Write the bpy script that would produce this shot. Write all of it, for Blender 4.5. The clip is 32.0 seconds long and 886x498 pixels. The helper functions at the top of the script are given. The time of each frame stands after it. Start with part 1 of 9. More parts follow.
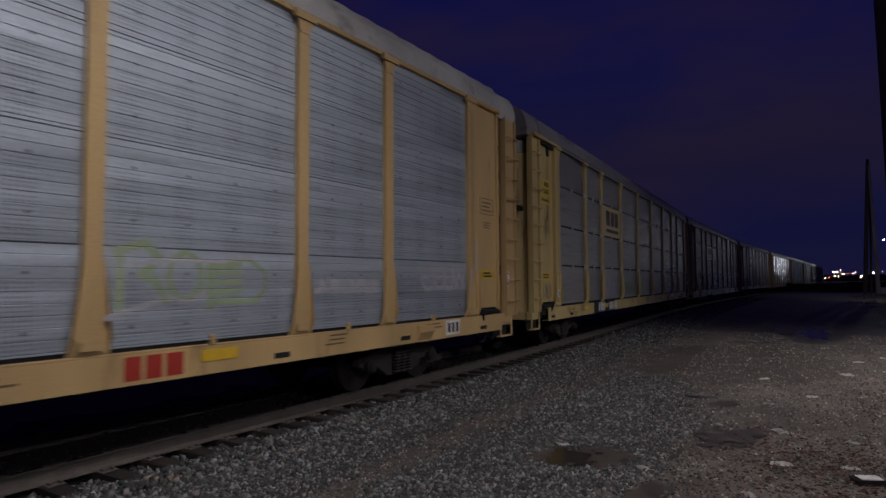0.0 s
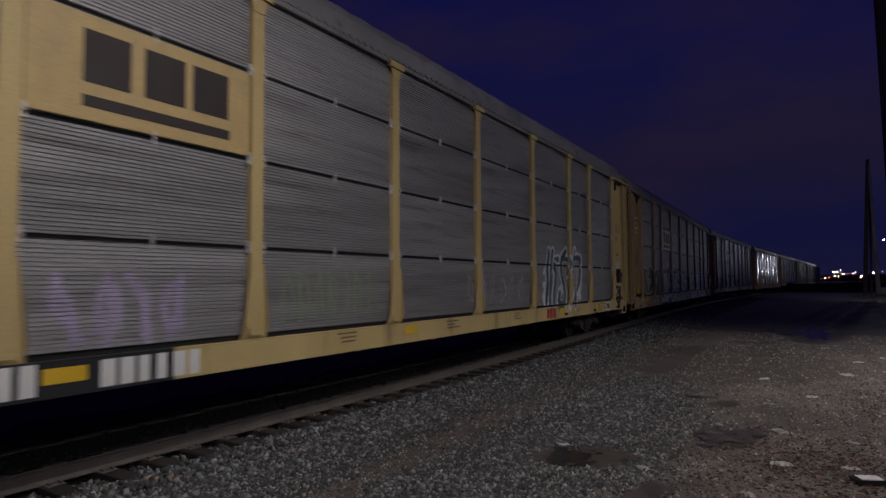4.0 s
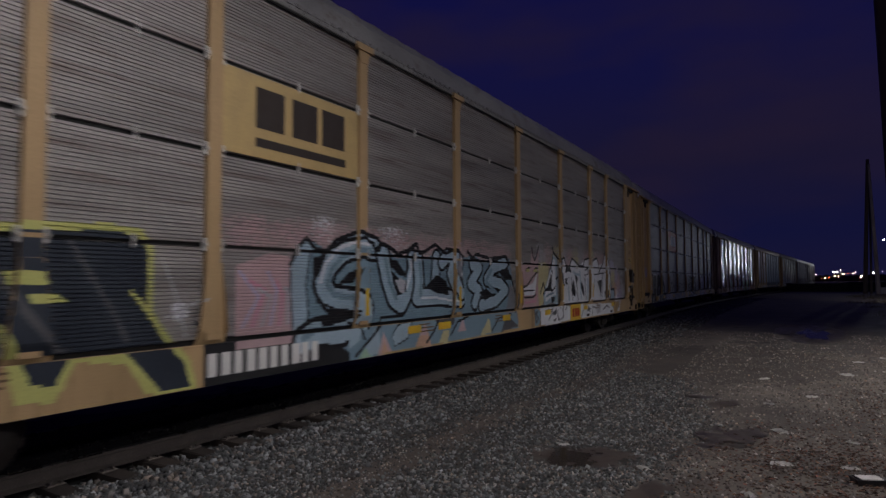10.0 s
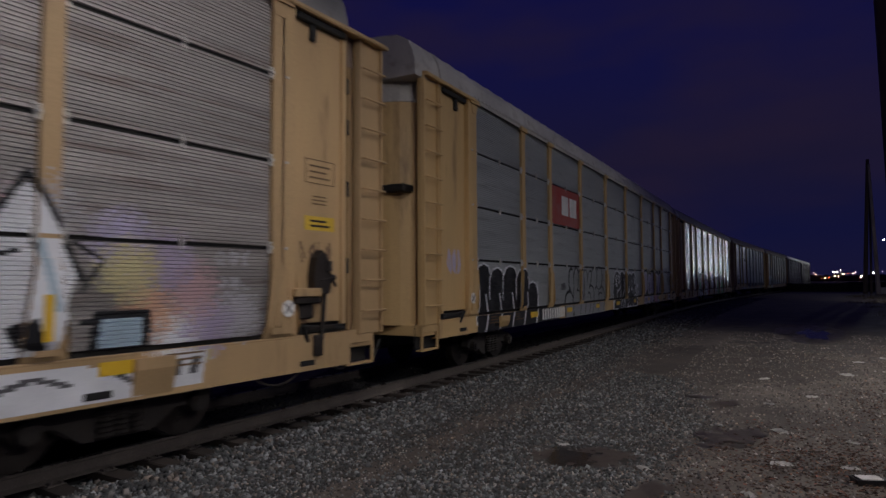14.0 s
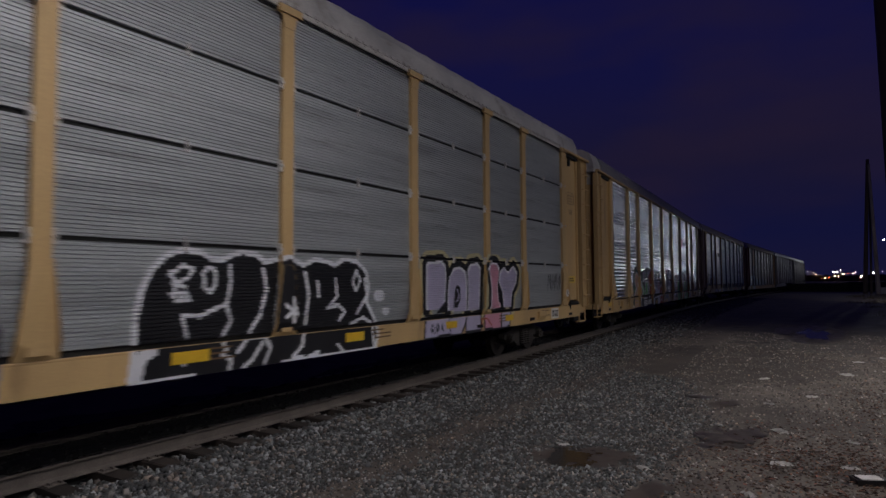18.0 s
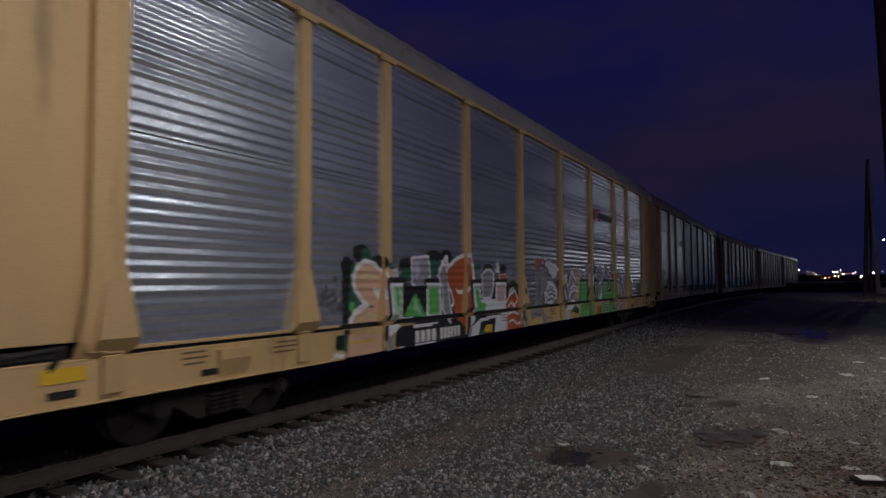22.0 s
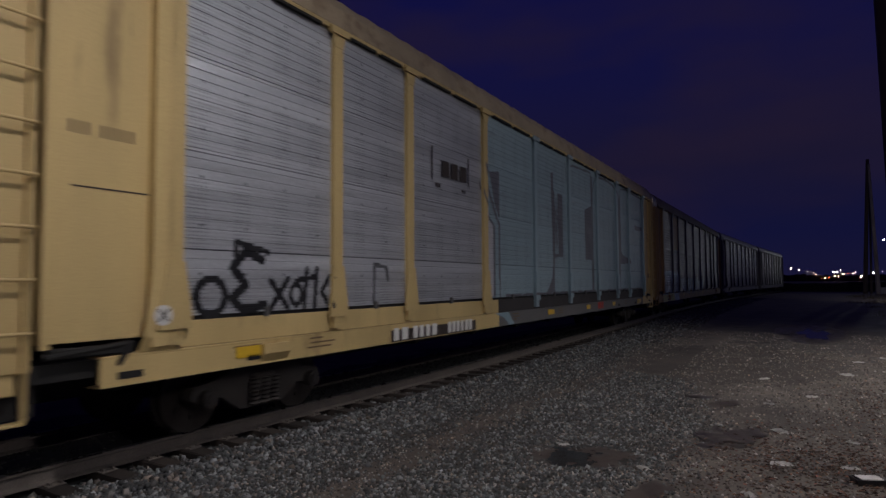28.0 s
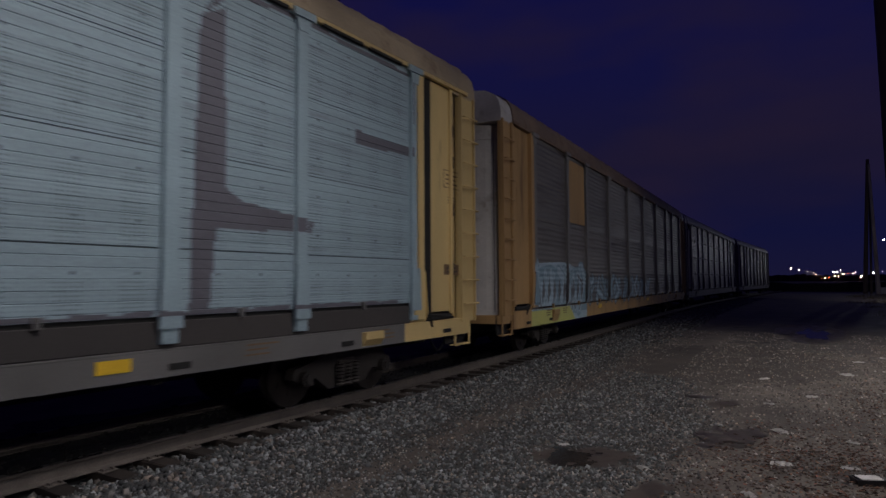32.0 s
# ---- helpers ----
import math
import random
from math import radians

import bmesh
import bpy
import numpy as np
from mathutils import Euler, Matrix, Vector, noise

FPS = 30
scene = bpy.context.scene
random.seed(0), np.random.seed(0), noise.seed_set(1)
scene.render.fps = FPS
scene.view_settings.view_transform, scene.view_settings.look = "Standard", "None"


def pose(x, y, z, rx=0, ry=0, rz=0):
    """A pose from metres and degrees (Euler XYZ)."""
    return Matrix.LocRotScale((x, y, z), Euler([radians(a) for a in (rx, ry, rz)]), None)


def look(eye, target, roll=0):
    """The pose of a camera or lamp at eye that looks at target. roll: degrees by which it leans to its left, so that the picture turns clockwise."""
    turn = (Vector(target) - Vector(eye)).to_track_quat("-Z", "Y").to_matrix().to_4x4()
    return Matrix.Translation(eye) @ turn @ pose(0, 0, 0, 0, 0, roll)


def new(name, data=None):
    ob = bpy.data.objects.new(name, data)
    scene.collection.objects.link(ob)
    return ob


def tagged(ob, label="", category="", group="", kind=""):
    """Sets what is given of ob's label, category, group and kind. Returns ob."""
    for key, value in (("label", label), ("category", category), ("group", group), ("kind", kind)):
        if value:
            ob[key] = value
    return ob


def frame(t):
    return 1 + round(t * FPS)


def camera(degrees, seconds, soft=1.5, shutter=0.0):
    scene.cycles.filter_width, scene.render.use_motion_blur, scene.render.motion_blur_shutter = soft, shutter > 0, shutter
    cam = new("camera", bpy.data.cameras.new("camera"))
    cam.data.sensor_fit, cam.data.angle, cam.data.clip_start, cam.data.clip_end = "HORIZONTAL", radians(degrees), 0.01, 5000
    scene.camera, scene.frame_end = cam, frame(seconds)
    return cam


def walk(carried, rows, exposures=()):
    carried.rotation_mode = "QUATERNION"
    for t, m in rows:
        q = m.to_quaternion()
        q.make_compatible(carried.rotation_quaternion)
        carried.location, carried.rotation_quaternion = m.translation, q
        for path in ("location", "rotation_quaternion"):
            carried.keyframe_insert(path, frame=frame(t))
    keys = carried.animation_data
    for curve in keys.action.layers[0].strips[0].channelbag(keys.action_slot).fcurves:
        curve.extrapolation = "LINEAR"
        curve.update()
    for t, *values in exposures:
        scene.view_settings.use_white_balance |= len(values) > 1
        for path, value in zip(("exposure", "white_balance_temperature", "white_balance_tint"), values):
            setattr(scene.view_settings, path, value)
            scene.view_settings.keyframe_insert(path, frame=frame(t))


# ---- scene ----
# World: z = 0 is the yard ground, the rail head is at RAIL_Z. The track runs along +Y past the camera, on its left.
cam = camera(71.2, 32.0, soft=1.5, shutter=0.5)
EYE = (0.0, 0.0, 1.96)
HEADING, TILT, LEAN = radians(31.81), radians(3.04), -0.34
AIM = (EYE[0] - math.sin(HEADING) * math.cos(TILT), EYE[1] + math.cos(HEADING) * math.cos(TILT), EYE[2] + math.sin(TILT))
walk(cam, [(0.0, look(EYE, AIM, LEAN)), (32.0, look(EYE, AIM, LEAN))], exposures=[(0.0, 0.0), (32.0, 0.0)])

# ---- light: night sky after dusk, street lamps, added fill ----
world = bpy.data.worlds.new("night_sky")
scene.world = world
world.use_nodes = True


def night_sky():
    nt = world.node_tree
    nt.nodes.clear()
    out = nt.nodes.new("ShaderNodeOutputWorld")
    bg = nt.nodes.new("ShaderNodeBackground")
    tc = nt.nodes.new("ShaderNodeTexCoord")
    sep = nt.nodes.new("ShaderNodeSeparateXYZ")
    ramp = nt.nodes.new("ShaderNodeValToRGB")
    e = ramp.color_ramp.elements
    e[0].position, e[0].color = 0.0, (0.0060, 0.0056, 0.0230, 1)
    e[1].position, e[1].color = 1.0, (0.0018, 0.0018, 0.022, 1)
    for pos, col in ((0.07, (0.0042, 0.0046, 0.0255)), (0.18, (0.0068, 0.0056, 0.0205)), (0.30, (0.0045, 0.0044, 0.030)), (0.5, (0.0032, 0.0033, 0.036))):
        k = e.new(pos)
        k.color = (*col, 1)
    cloud = nt.nodes.new("ShaderNodeTexNoise")
    cloud.inputs["Scale"].default_value, cloud.inputs["Detail"].default_value = 2.2, 3
    mp = nt.nodes.new("ShaderNodeMapping")
    mp.inputs["Scale"].default_value = (1, 1, 3.2)
    cr = nt.nodes.new("ShaderNodeValToRGB")
    cr.color_ramp.elements[0].position, cr.color_ramp.elements[1].position = 0.45, 0.72
    mix = nt.nodes.new("ShaderNodeMix")
    mix.data_type = "RGBA"
    mix.inputs["B"].default_value = (0.0108, 0.0070, 0.0195, 1)
    nt.links.new(tc.outputs["Generated"], sep.inputs[0])
    nt.links.new(sep.outputs["Z"], ramp.inputs[0])
    nt.links.new(tc.outputs["Generated"], mp.inputs[0])
    nt.links.new(mp.outputs[0], cloud.inputs["Vector"])
    nt.links.new(cloud.outputs[0], cr.inputs[0])
    nt.links.new(cr.outputs[0], mix.inputs["Factor"])
    nt.links.new(ramp.outputs[0], mix.inputs["A"])
    nt.links.new(mix.outputs["Result"], bg.inputs[0])
    bg.inputs[1].default_value = 1.35
    nt.links.new(bg.outputs[0], out.inputs[0])


night_sky()


def lamp_light(name, at, watts, colour, radius, aim=None, spot=150, blend=0.6):
    d = bpy.data.lights.new(name, "SPOT")
    d.energy, d.color, d.shadow_soft_size = watts, colour, radius
    d.spot_size, d.spot_blend = radians(spot), blend
    ob = new(name, d)
    ob.matrix_world = look(at, aim or (at[0], at[1] + 0.01, 0))
    return tagged(ob, "lamp light over the yard, part of it added fill", "lamp", kind="structure")


LAMP_NEAR = (-0.2, 3.0, 8.7)
LAMP_SIDE = (7.5, 17.0, 9.0)
LAMP_FLOODS = ((11.5, 13.6, 12.0), (11.5, 18.6, 12.0))
FILL_BACK = (12.0, -1.0, 8.5)
LAMP_MID = (9.5, 80.0, 10.0)
LAMP_YARD = (8.0, 58.0, 9.0)
LAMP_FAR = (14.95, 230.0, 13.7)
lamp_light("near_lamp_light", LAMP_NEAR, 1080, (1.0, 0.95, 0.98), 0.12, None, 150, 0.7)
lamp_light("side_lamp_light", LAMP_SIDE, 3000, (1.0, 0.95, 0.92), 0.12, None, 140, 0.7)
# One lamp, placed by its highlight, split in two to widen the streaks.
for flood in LAMP_FLOODS:
    lamp_light("flood_lamp_light", flood, 490, (0.96, 0.97, 1.0), 0.15, (-4.0, 6.5, 1.5), 130, 0.5)
# Added fill from behind the camera, without a known lamp, for the trucks.
lamp_light("back_lamp_light", FILL_BACK, 1400, (1.0, 0.95, 0.95), 0.2, (-6.0, 4.0, 0.0), 110)
lamp_light("middle_lamp_light", LAMP_MID, 230, (0.95, 0.97, 1.0), 0.2, (-6.0, 45.0, 3.0), 66, 0.5)
lamp_light("yard_lamp_light", LAMP_YARD, 2000, (1.0, 0.96, 0.92), 0.15, (13.0, 76.0, 0.0), 104, 0.7)
lamp_light("far_lamp_light", LAMP_FAR, 7500, (0.92, 0.96, 1.0), 0.2, (-6.0, 90.0, 2.0), 56, 0.5)

# ---- the track's line and the train's run ----
RAIL_Z = 0.19
TRACK_X = -7.302
CAR_L = 28.6
KNOT_S = (-20, 5, 20, 35, 50, 65, 80, 100, 125, 160, 200, 260, 330)
KNOT_K = (-1.92e-3, -2.96e-3, -1.45e-3, 1.39e-3, 2.24e-3, 1.62e-3, 9.2e-4, 3.2e-4, -1.9e-4, -4e-5, 4e-5, 7e-5, 7e-5)


def track_table():
    s = np.arange(-260.0, 420.5, 0.5)
    k = np.interp(s, KNOT_S, KNOT_K)
    k[s < -40] = 0
    th = np.concatenate([[0], np.cumsum((k[1:] + k[:-1]) * 0.25)])
    th -= np.interp(0, s, th)
    x = np.concatenate([[0], np.cumsum((np.sin(th)[1:] + np.sin(th)[:-1]) * 0.25)])
    y = np.concatenate([[0], np.cumsum((np.cos(th)[1:] + np.cos(th)[:-1]) * 0.25)])
    return s, th, x - np.interp(0, s, x) + TRACK_X, y - np.interp(0, s, y)


TRACK = track_table()


def on_track(s, lateral=0.0):
    """World x, y and heading at arc length s, at a lateral offset to the camera's side."""
    th = float(np.interp(s, TRACK[0], TRACK[1]))
    return (float(np.interp(s, TRACK[0], TRACK[2])) + lateral * math.cos(th),
            float(np.interp(s, TRACK[0], TRACK[3])) - lateral * math.sin(th), th)


OFFSETS = (-0.29, -0.26, 0.07, 0.16, 0.59, 0.09, -0.12, 0.02, -0.04)


def travelled(t):
    u = t - 16.0
    return 4.53306 * u + 0.00581 * u * u / 2 - 0.00015 * u ** 3 / 6


def car_pose(k, t):
    sc = -58.339 + CAR_L * k - CAR_L / 2 + OFFSETS[k] - travelled(t)
    ax, ay, _ = on_track(sc - 10.06)
    bx, by, _ = on_track(sc + 10.06)
    return pose((ax + bx) / 2, (ay + by) / 2, RAIL_Z, 0, 0, math.degrees(-math.atan2(bx - ax, by - ay)))


# ---- materials ----
def material(name, colour, rough=0.6, metal=0.0, vary=0.25, scale=3.0, fine=60.0, bump=0.15, dirt=None, dirt_amount=0.0,
             streak=False, rough_vary=0.15, obj_vary=0.0, coat=0.0, holes=None, dents=0.03):
    """A surface with broad stains, fine grain and slight relief, in object space."""
    m = bpy.data.materials.new(name)
    m.use_nodes = True
    nt = m.node_tree
    bs = nt.nodes["Principled BSDF"]
    tc = nt.nodes.new("ShaderNodeTexCoord")
    big, small = nt.nodes.new("ShaderNodeTexNoise"), nt.nodes.new("ShaderNodeTexNoise")
    big.inputs["Scale"].default_value, big.inputs["Detail"].default_value = scale, 5
    small.inputs["Scale"].default_value, small.inputs["Detail"].default_value = fine, 3
    vec = tc.outputs["Object"]
    if streak:
        mp = nt.nodes.new("ShaderNodeMapping")
        mp.inputs["Scale"].default_value = (1.0, 0.14, 2.6) if streak == "flat" else (1.0, 1.0, 0.18)
        nt.links.new(vec, mp.inputs[0])
        nt.links.new(mp.outputs[0], big.inputs["Vector"])
    else:
        nt.links.new(vec, big.inputs["Vector"])
    nt.links.new(vec, small.inputs["Vector"])

    def mixer(kind, fac, a, b):
        n = nt.nodes.new("ShaderNodeMix")
        n.data_type, n.blend_type = "RGBA", kind
        for key, val in (("Factor", fac), ("A", a), ("B", b)):
            if hasattr(val, "is_linked"):
                nt.links.new(val, n.inputs[key])
            else:
                n.inputs[key].default_value = val
        return n.outputs["Result"]

    def ramp(src, p0, p1, v0, v1):
        n = nt.nodes.new("ShaderNodeMapRange")
        n.inputs["From Min"].default_value, n.inputs["From Max"].default_value = p0, p1
        n.inputs["To Min"].default_value, n.inputs["To Max"].default_value = v0, v1
        nt.links.new(src, n.inputs["Value"])
        return n.outputs[0]

    col = (*colour, 1)
    dark = tuple(c * (1 - vary) for c in colour) + (1,)
    light = tuple(min(1, c * (1 + vary * 0.6)) for c in colour) + (1,)
    c1 = mixer("MIX", ramp(big.outputs[0], 0.3, 0.7, 0, 1), dark, light)
    c2 = mixer("OVERLAY", 0.35, c1, small.outputs[0])
    if dirt:
        d = nt.nodes.new("ShaderNodeTexNoise")
        d.inputs["Scale"].default_value, d.inputs["Detail"].default_value = scale * 2.3, 8
        d.inputs["Roughness"].default_value = 0.7
        nt.links.new(mp.outputs[0] if streak else vec, d.inputs["Vector"])
        c2 = mixer("MIX", ramp(d.outputs[0], 0.62 - 0.35 * dirt_amount, 0.80 - 0.25 * dirt_amount, 0, 0.85), c2, (*dirt, 1))
    if obj_vary:
        info = nt.nodes.new("ShaderNodeObjectInfo")
        hsv = nt.nodes.new("ShaderNodeHueSaturation")
        nt.links.new(c2, hsv.inputs["Color"])
        nt.links.new(ramp(info.outputs["Random"], 0, 1, 1 - obj_vary, 1 + obj_vary), hsv.inputs["Value"])
        c2 = hsv.outputs[0]
    if holes:
        # rows of small punched holes, and a sparse grid of bolt heads
        sep = nt.nodes.new("ShaderNodeSeparateXYZ")
        nt.links.new(vec, sep.inputs[0])

        def band(axis, period, lo, hi):
            a = nt.nodes.new("ShaderNodeMath")
            a.operation = "DIVIDE"
            a.inputs[1].default_value = period
            nt.links.new(sep.outputs[axis], a.inputs[0])
            f = nt.nodes.new("ShaderNodeMath")
            f.operation = "FRACT"
            nt.links.new(a.outputs[0], f.inputs[0])
            c = nt.nodes.new("ShaderNodeMath")
            c.operation = "COMPARE"
            c.inputs[1].default_value, c.inputs[2].default_value = (lo + hi) / 2, (hi - lo) / 2
            nt.links.new(f.outputs[0], c.inputs[0])
            return c.outputs[0]

        def both(a, b, op="MULTIPLY"):
            n = nt.nodes.new("ShaderNodeMath")
            n.operation = op
            nt.links.new(a, n.inputs[0])
            nt.links.new(b, n.inputs[1])
            return n.outputs[0]
        punched = both(band("Y", holes[0], 0.2, 0.75), band("Z", holes[1], 0.30, 0.70))
        punched = both(punched, band("Z", 1.07, 0.02, 0.70))
        column = nt.nodes.new("ShaderNodeMapRange")
        column.inputs["To Min"].default_value, column.inputs["To Max"].default_value = 0.22, 0.62
        nt.links.new(band("Y", 0.63, 0.2, 0.62), column.inputs["Value"])
        punched = both(punched, column.outputs[0])
        bolts = both(band("Y", 0.63, 0.46, 0.51), band("Z", 0.535, 0.47, 0.53))
        c2 = mixer("MIX", both(punched, bolts, "MAXIMUM"), c2, tuple(c * 0.18 for c in colour) + (1,))
    nt.links.new(c2, bs.inputs["Base Color"])
    nt.links.new(ramp(big.outputs[0], 0.3, 0.7, max(0.02, rough - rough_vary), min(1, rough + rough_vary)), bs.inputs["Roughness"])
    bs.inputs["Metallic"].default_value = metal
    if coat:
        bs.inputs["Coat Weight"].default_value = coat
    if bump:
        b = nt.nodes.new("ShaderNodeBump")
        b.inputs["Strength"].default_value, b.inputs["Distance"].default_value = bump, 0.004
        nt.links.new(small.outputs[0], b.inputs["Height"])
        if streak == "flat":
            # long shallow dents along the sheet
            dent = nt.nodes.new("ShaderNodeBump")
            dent.inputs["Strength"].default_value, dent.inputs["Distance"].default_value = 0.5, dents
            wave, wmap = nt.nodes.new("ShaderNodeTexNoise"), nt.nodes.new("ShaderNodeMapping")
            wave.inputs["Scale"].default_value, wave.inputs["Detail"].default_value = 1.8, 4
            wmap.inputs["Scale"].default_value = (1.0, 0.15, 3.2)
            nt.links.new(vec, wmap.inputs[0])
            nt.links.new(wmap.outputs[0], wave.inputs["Vector"])
            nt.links.new(wave.outputs[0], dent.inputs["Height"])
            nt.links.new(dent.outputs[0], b.inputs["Normal"])
        nt.links.new(b.outputs[0], bs.inputs["Normal"])
    return m


def glow(name, colour, strength):
    m = bpy.data.materials.new(name)
    m.use_nodes = True
    bs = m.node_tree.nodes["Principled BSDF"]
    bs.inputs["Base Color"].default_value = (*colour, 1)
    bs.inputs["Emission Color"].default_value = (*colour, 1)
    bs.inputs["Emission Strength"].default_value = strength
    return m


RUST = (0.10, 0.045, 0.02)
M_BLACK = material("black_steel", (0.012, 0.011, 0.010), 0.8, 0, 0.4)
M_TRUCK = material("greasy_brown_steel", (0.050, 0.043, 0.038), 0.75, 0.1, 0.4, 4, 50, 0.3, RUST, 0.1)
M_WHEEL = material("worn_wheel_steel", (0.05, 0.042, 0.037), 0.5, 0.6, 0.3, 6)
M_RAILTOP = material("polished_rail_steel", (0.30, 0.28, 0.26), 0.32, 0.9, 0.2, 5)
M_RAIL = material("rusty_rail_steel", (0.125, 0.105, 0.09), 0.75, 0.1, 0.3, 5, 60, 0.3)
M_TIE = material("weathered_tie_wood", (0.04, 0.030, 0.024), 0.9, 0, 0.5, 5, 40, 0.6, obj_vary=0.3)
M_WHITEMARK = material("white_stencil_paint", (0.75, 0.74, 0.70), 0.6, 0, 0.2)
M_DARKMARK = material("dark_stencil_paint", (0.035, 0.025, 0.02), 0.6, 0, 0.2)
M_YELLOWMARK = material("bright_yellow_decal", (0.72, 0.45, 0.03), 0.45, 0, 0.15)
M_REDMARK = material("red_paint_marks", (0.42, 0.035, 0.02), 0.6, 0, 0.2)
M_CLIP = material("worn_galvanised_clip", (0.62, 0.60, 0.56), 0.5, 0.4, 0.3)
M_ROPE = material("black_rubber_hose", (0.02, 0.02, 0.02), 0.6, 0, 0.3)

# ---- mesh helpers ----
def box(bm, x0, x1, y0, y1, z0, z1, bevel=0.0):
    r = bmesh.ops.create_cube(bm, size=1.0)
    for v in r["verts"]:
        v.co = ((x0 + x1) / 2 + v.co.x * (x1 - x0), (y0 + y1) / 2 + v.co.y * (y1 - y0), (z0 + z1) / 2 + v.co.z * (z1 - z0))
    if bevel:
        edges = {e for v in r["verts"] for e in v.link_edges}
        bmesh.ops.bevel(bm, geom=list(edges), offset=bevel, segments=1, affect="EDGES")


def tube(bm, a, b, r, n=8, r2=None):
    a, b = Vector(a), Vector(b)
    made = bmesh.ops.create_cone(bm, cap_ends=True, segments=n, radius1=r, radius2=r if r2 is None else r2, depth=(b - a).length)
    m = Matrix.Translation((a + b) / 2) @ (b - a).to_track_quat("Z", "Y").to_matrix().to_4x4()
    bmesh.ops.transform(bm, matrix=m, verts=made["verts"])


def prism(bm, outline, axis, lo, hi):
    """Extrudes a closed outline (2D points) along an axis: 'x' takes (y, z), 'y' takes (x, z), 'z' takes (x, y)."""
    def at(p, d):
        return {"x": (d, p[0], p[1]), "y": (p[0], d, p[1]), "z": (p[0], p[1], d)}[axis]
    a = [bm.verts.new(at(p, lo)) for p in outline]
    b = [bm.verts.new(at(p, hi)) for p in outline]
    n = len(outline)
    faces = [bm.faces.new(a), bm.faces.new(b)]
    for i in range(n):
        faces.append(bm.faces.new((a[i], a[(i + 1) % n], b[(i + 1) % n], b[i])))
    bmesh.ops.recalc_face_normals(bm, faces=faces)


def mesh_of(name, bm, *materials, smooth=False):
    me = bpy.data.meshes.new(name)
    bm.normal_update()
    bm.to_mesh(me)
    bm.free()
    for m in materials:
        me.materials.append(m)
    if smooth:
        me.polygons.foreach_set("use_smooth", [True] * len(me.polygons))
    return me


def part(name, bm, mat, parent, label="", smooth=False):
    me = bm if isinstance(bm, bpy.types.Mesh) else mesh_of(name, bm, mat, smooth=smooth)
    ob = new(name, me)
    ob.parent = parent
    if label:
        ob["label"] = label
    return ob


def thing(name, me, label, category, group="", kind="", at=None):
    ob = new(name, me)
    if at is not None:
        ob.matrix_world = at
    return tagged(ob, label, category, group, kind)


def from_arrays(name, verts, faces, mat_index, *materials):
    me = bpy.data.meshes.new(name)
    me.from_pydata(verts, [], faces)
    for m in materials:
        me.materials.append(m)
    if mat_index is not None:
        me.polygons.foreach_set("material_index", mat_index)
    me.update()
    return me


# ---- autorack railcars ----
POSTS = (-11.75, -9.12, -7.22, -4.47, -1.49, 1.49, 4.47, 7.22, 9.12, 11.75)
POSTS_FIFTH = (-11.75, -9.14, -7.24, -4.45, -1.67, 1.17, 4.10, 7.02, 9.00, 11.75)
POSTS_LATE = (-11.75, -9.12, -7.22, -4.30, -1.40, 1.30, 4.20, 6.75, 8.65, 11.25)
ROWS = (1.13, 2.20, 3.28, 4.37, 5.38)
SIDE = 1.50
SILL_HI = 1.09
SILL_LO = (0.76, 0.76, 0.63, 0.77, 0.70, 0.80, 0.70, 0.70, 0.70)
SILL_OF = {}


def rib_depth(z, style):
    """How far the corrugated sheet stands off its backing at height z: sharp ribs, or soft waves for shallow sheets."""
    period, depth = style
    u = (z / period) % 1.0
    if period < 0.05:
        return depth * min(1.0, max(0.0, (abs(u - 0.5) - 0.06) / 0.12))
    if depth < 0.01:
        return depth * min(1.0, abs(u - 0.5) / 0.07)
    if depth < 0.02:
        group = 0.55 + 1.7 * math.cos(math.tau * (z - 1.90) / 1.08)
        return depth * (0.5 + 0.5 * math.cos(math.tau * u)) * min(1.0, max(0.50, group))
    return depth * min(1.0, max(0.0, (abs(u - 0.5) - 0.10) / 0.16))


def rib_levels(z0, z1, style):
    period, depth = style
    out = {z0, z1}
    stops = (0.32, 0.44, 0.56, 0.68) if period < 0.05 else (0.43, 0.5, 0.57) if depth < 0.01 else [i / 8 for i in range(8)] if depth < 0.02 else (0.24, 0.40, 0.60, 0.76)
    for k in range(int(z0 / period) - 1, int(z1 / period) + 2):
        for u in stops:
            z = (k + u) * period
            if z0 + 1e-4 < z < z1 - 1e-4:
                out.add(z)
    return sorted(out)


PANEL_MESHES = {}


def panel_mesh(width, z0, z1, style, mat):
    key = (round(width, 3), z0, z1, style, mat.name)
    if key not in PANEL_MESHES:
        zs = rib_levels(z0, z1, style)
        verts, faces = [], []
        for z in zs:
            d = rib_depth(z, style)
            verts += [(d, -width / 2, z), (d, width / 2, z)]
        n = len(zs)
        for i in range(n - 1):
            faces.append((2 * i, 2 * i + 1, 2 * i + 3, 2 * i + 2))
        verts += [(-0.02, -width / 2, z0), (-0.02, width / 2, z0), (-0.02, width / 2, z1), (-0.02, -width / 2, z1)]
        b = 2 * n
        faces += [(0, b, b + 1, 1), (2 * n - 2, 2 * n - 1, b + 2, b + 3), (b, b + 3, b + 2, b + 1)]
        me = from_arrays("panel", verts, faces, None, mat)
        if style[0] > 0.12:
            me.polygons.foreach_set("use_smooth", [True] * (n - 1) + [False] * 3)
        PANEL_MESHES[key] = me
    return PANEL_MESHES[key]


SHARED = {}


def shared(key, build):
    if key not in SHARED:
        SHARED[key] = build()
    return SHARED[key]


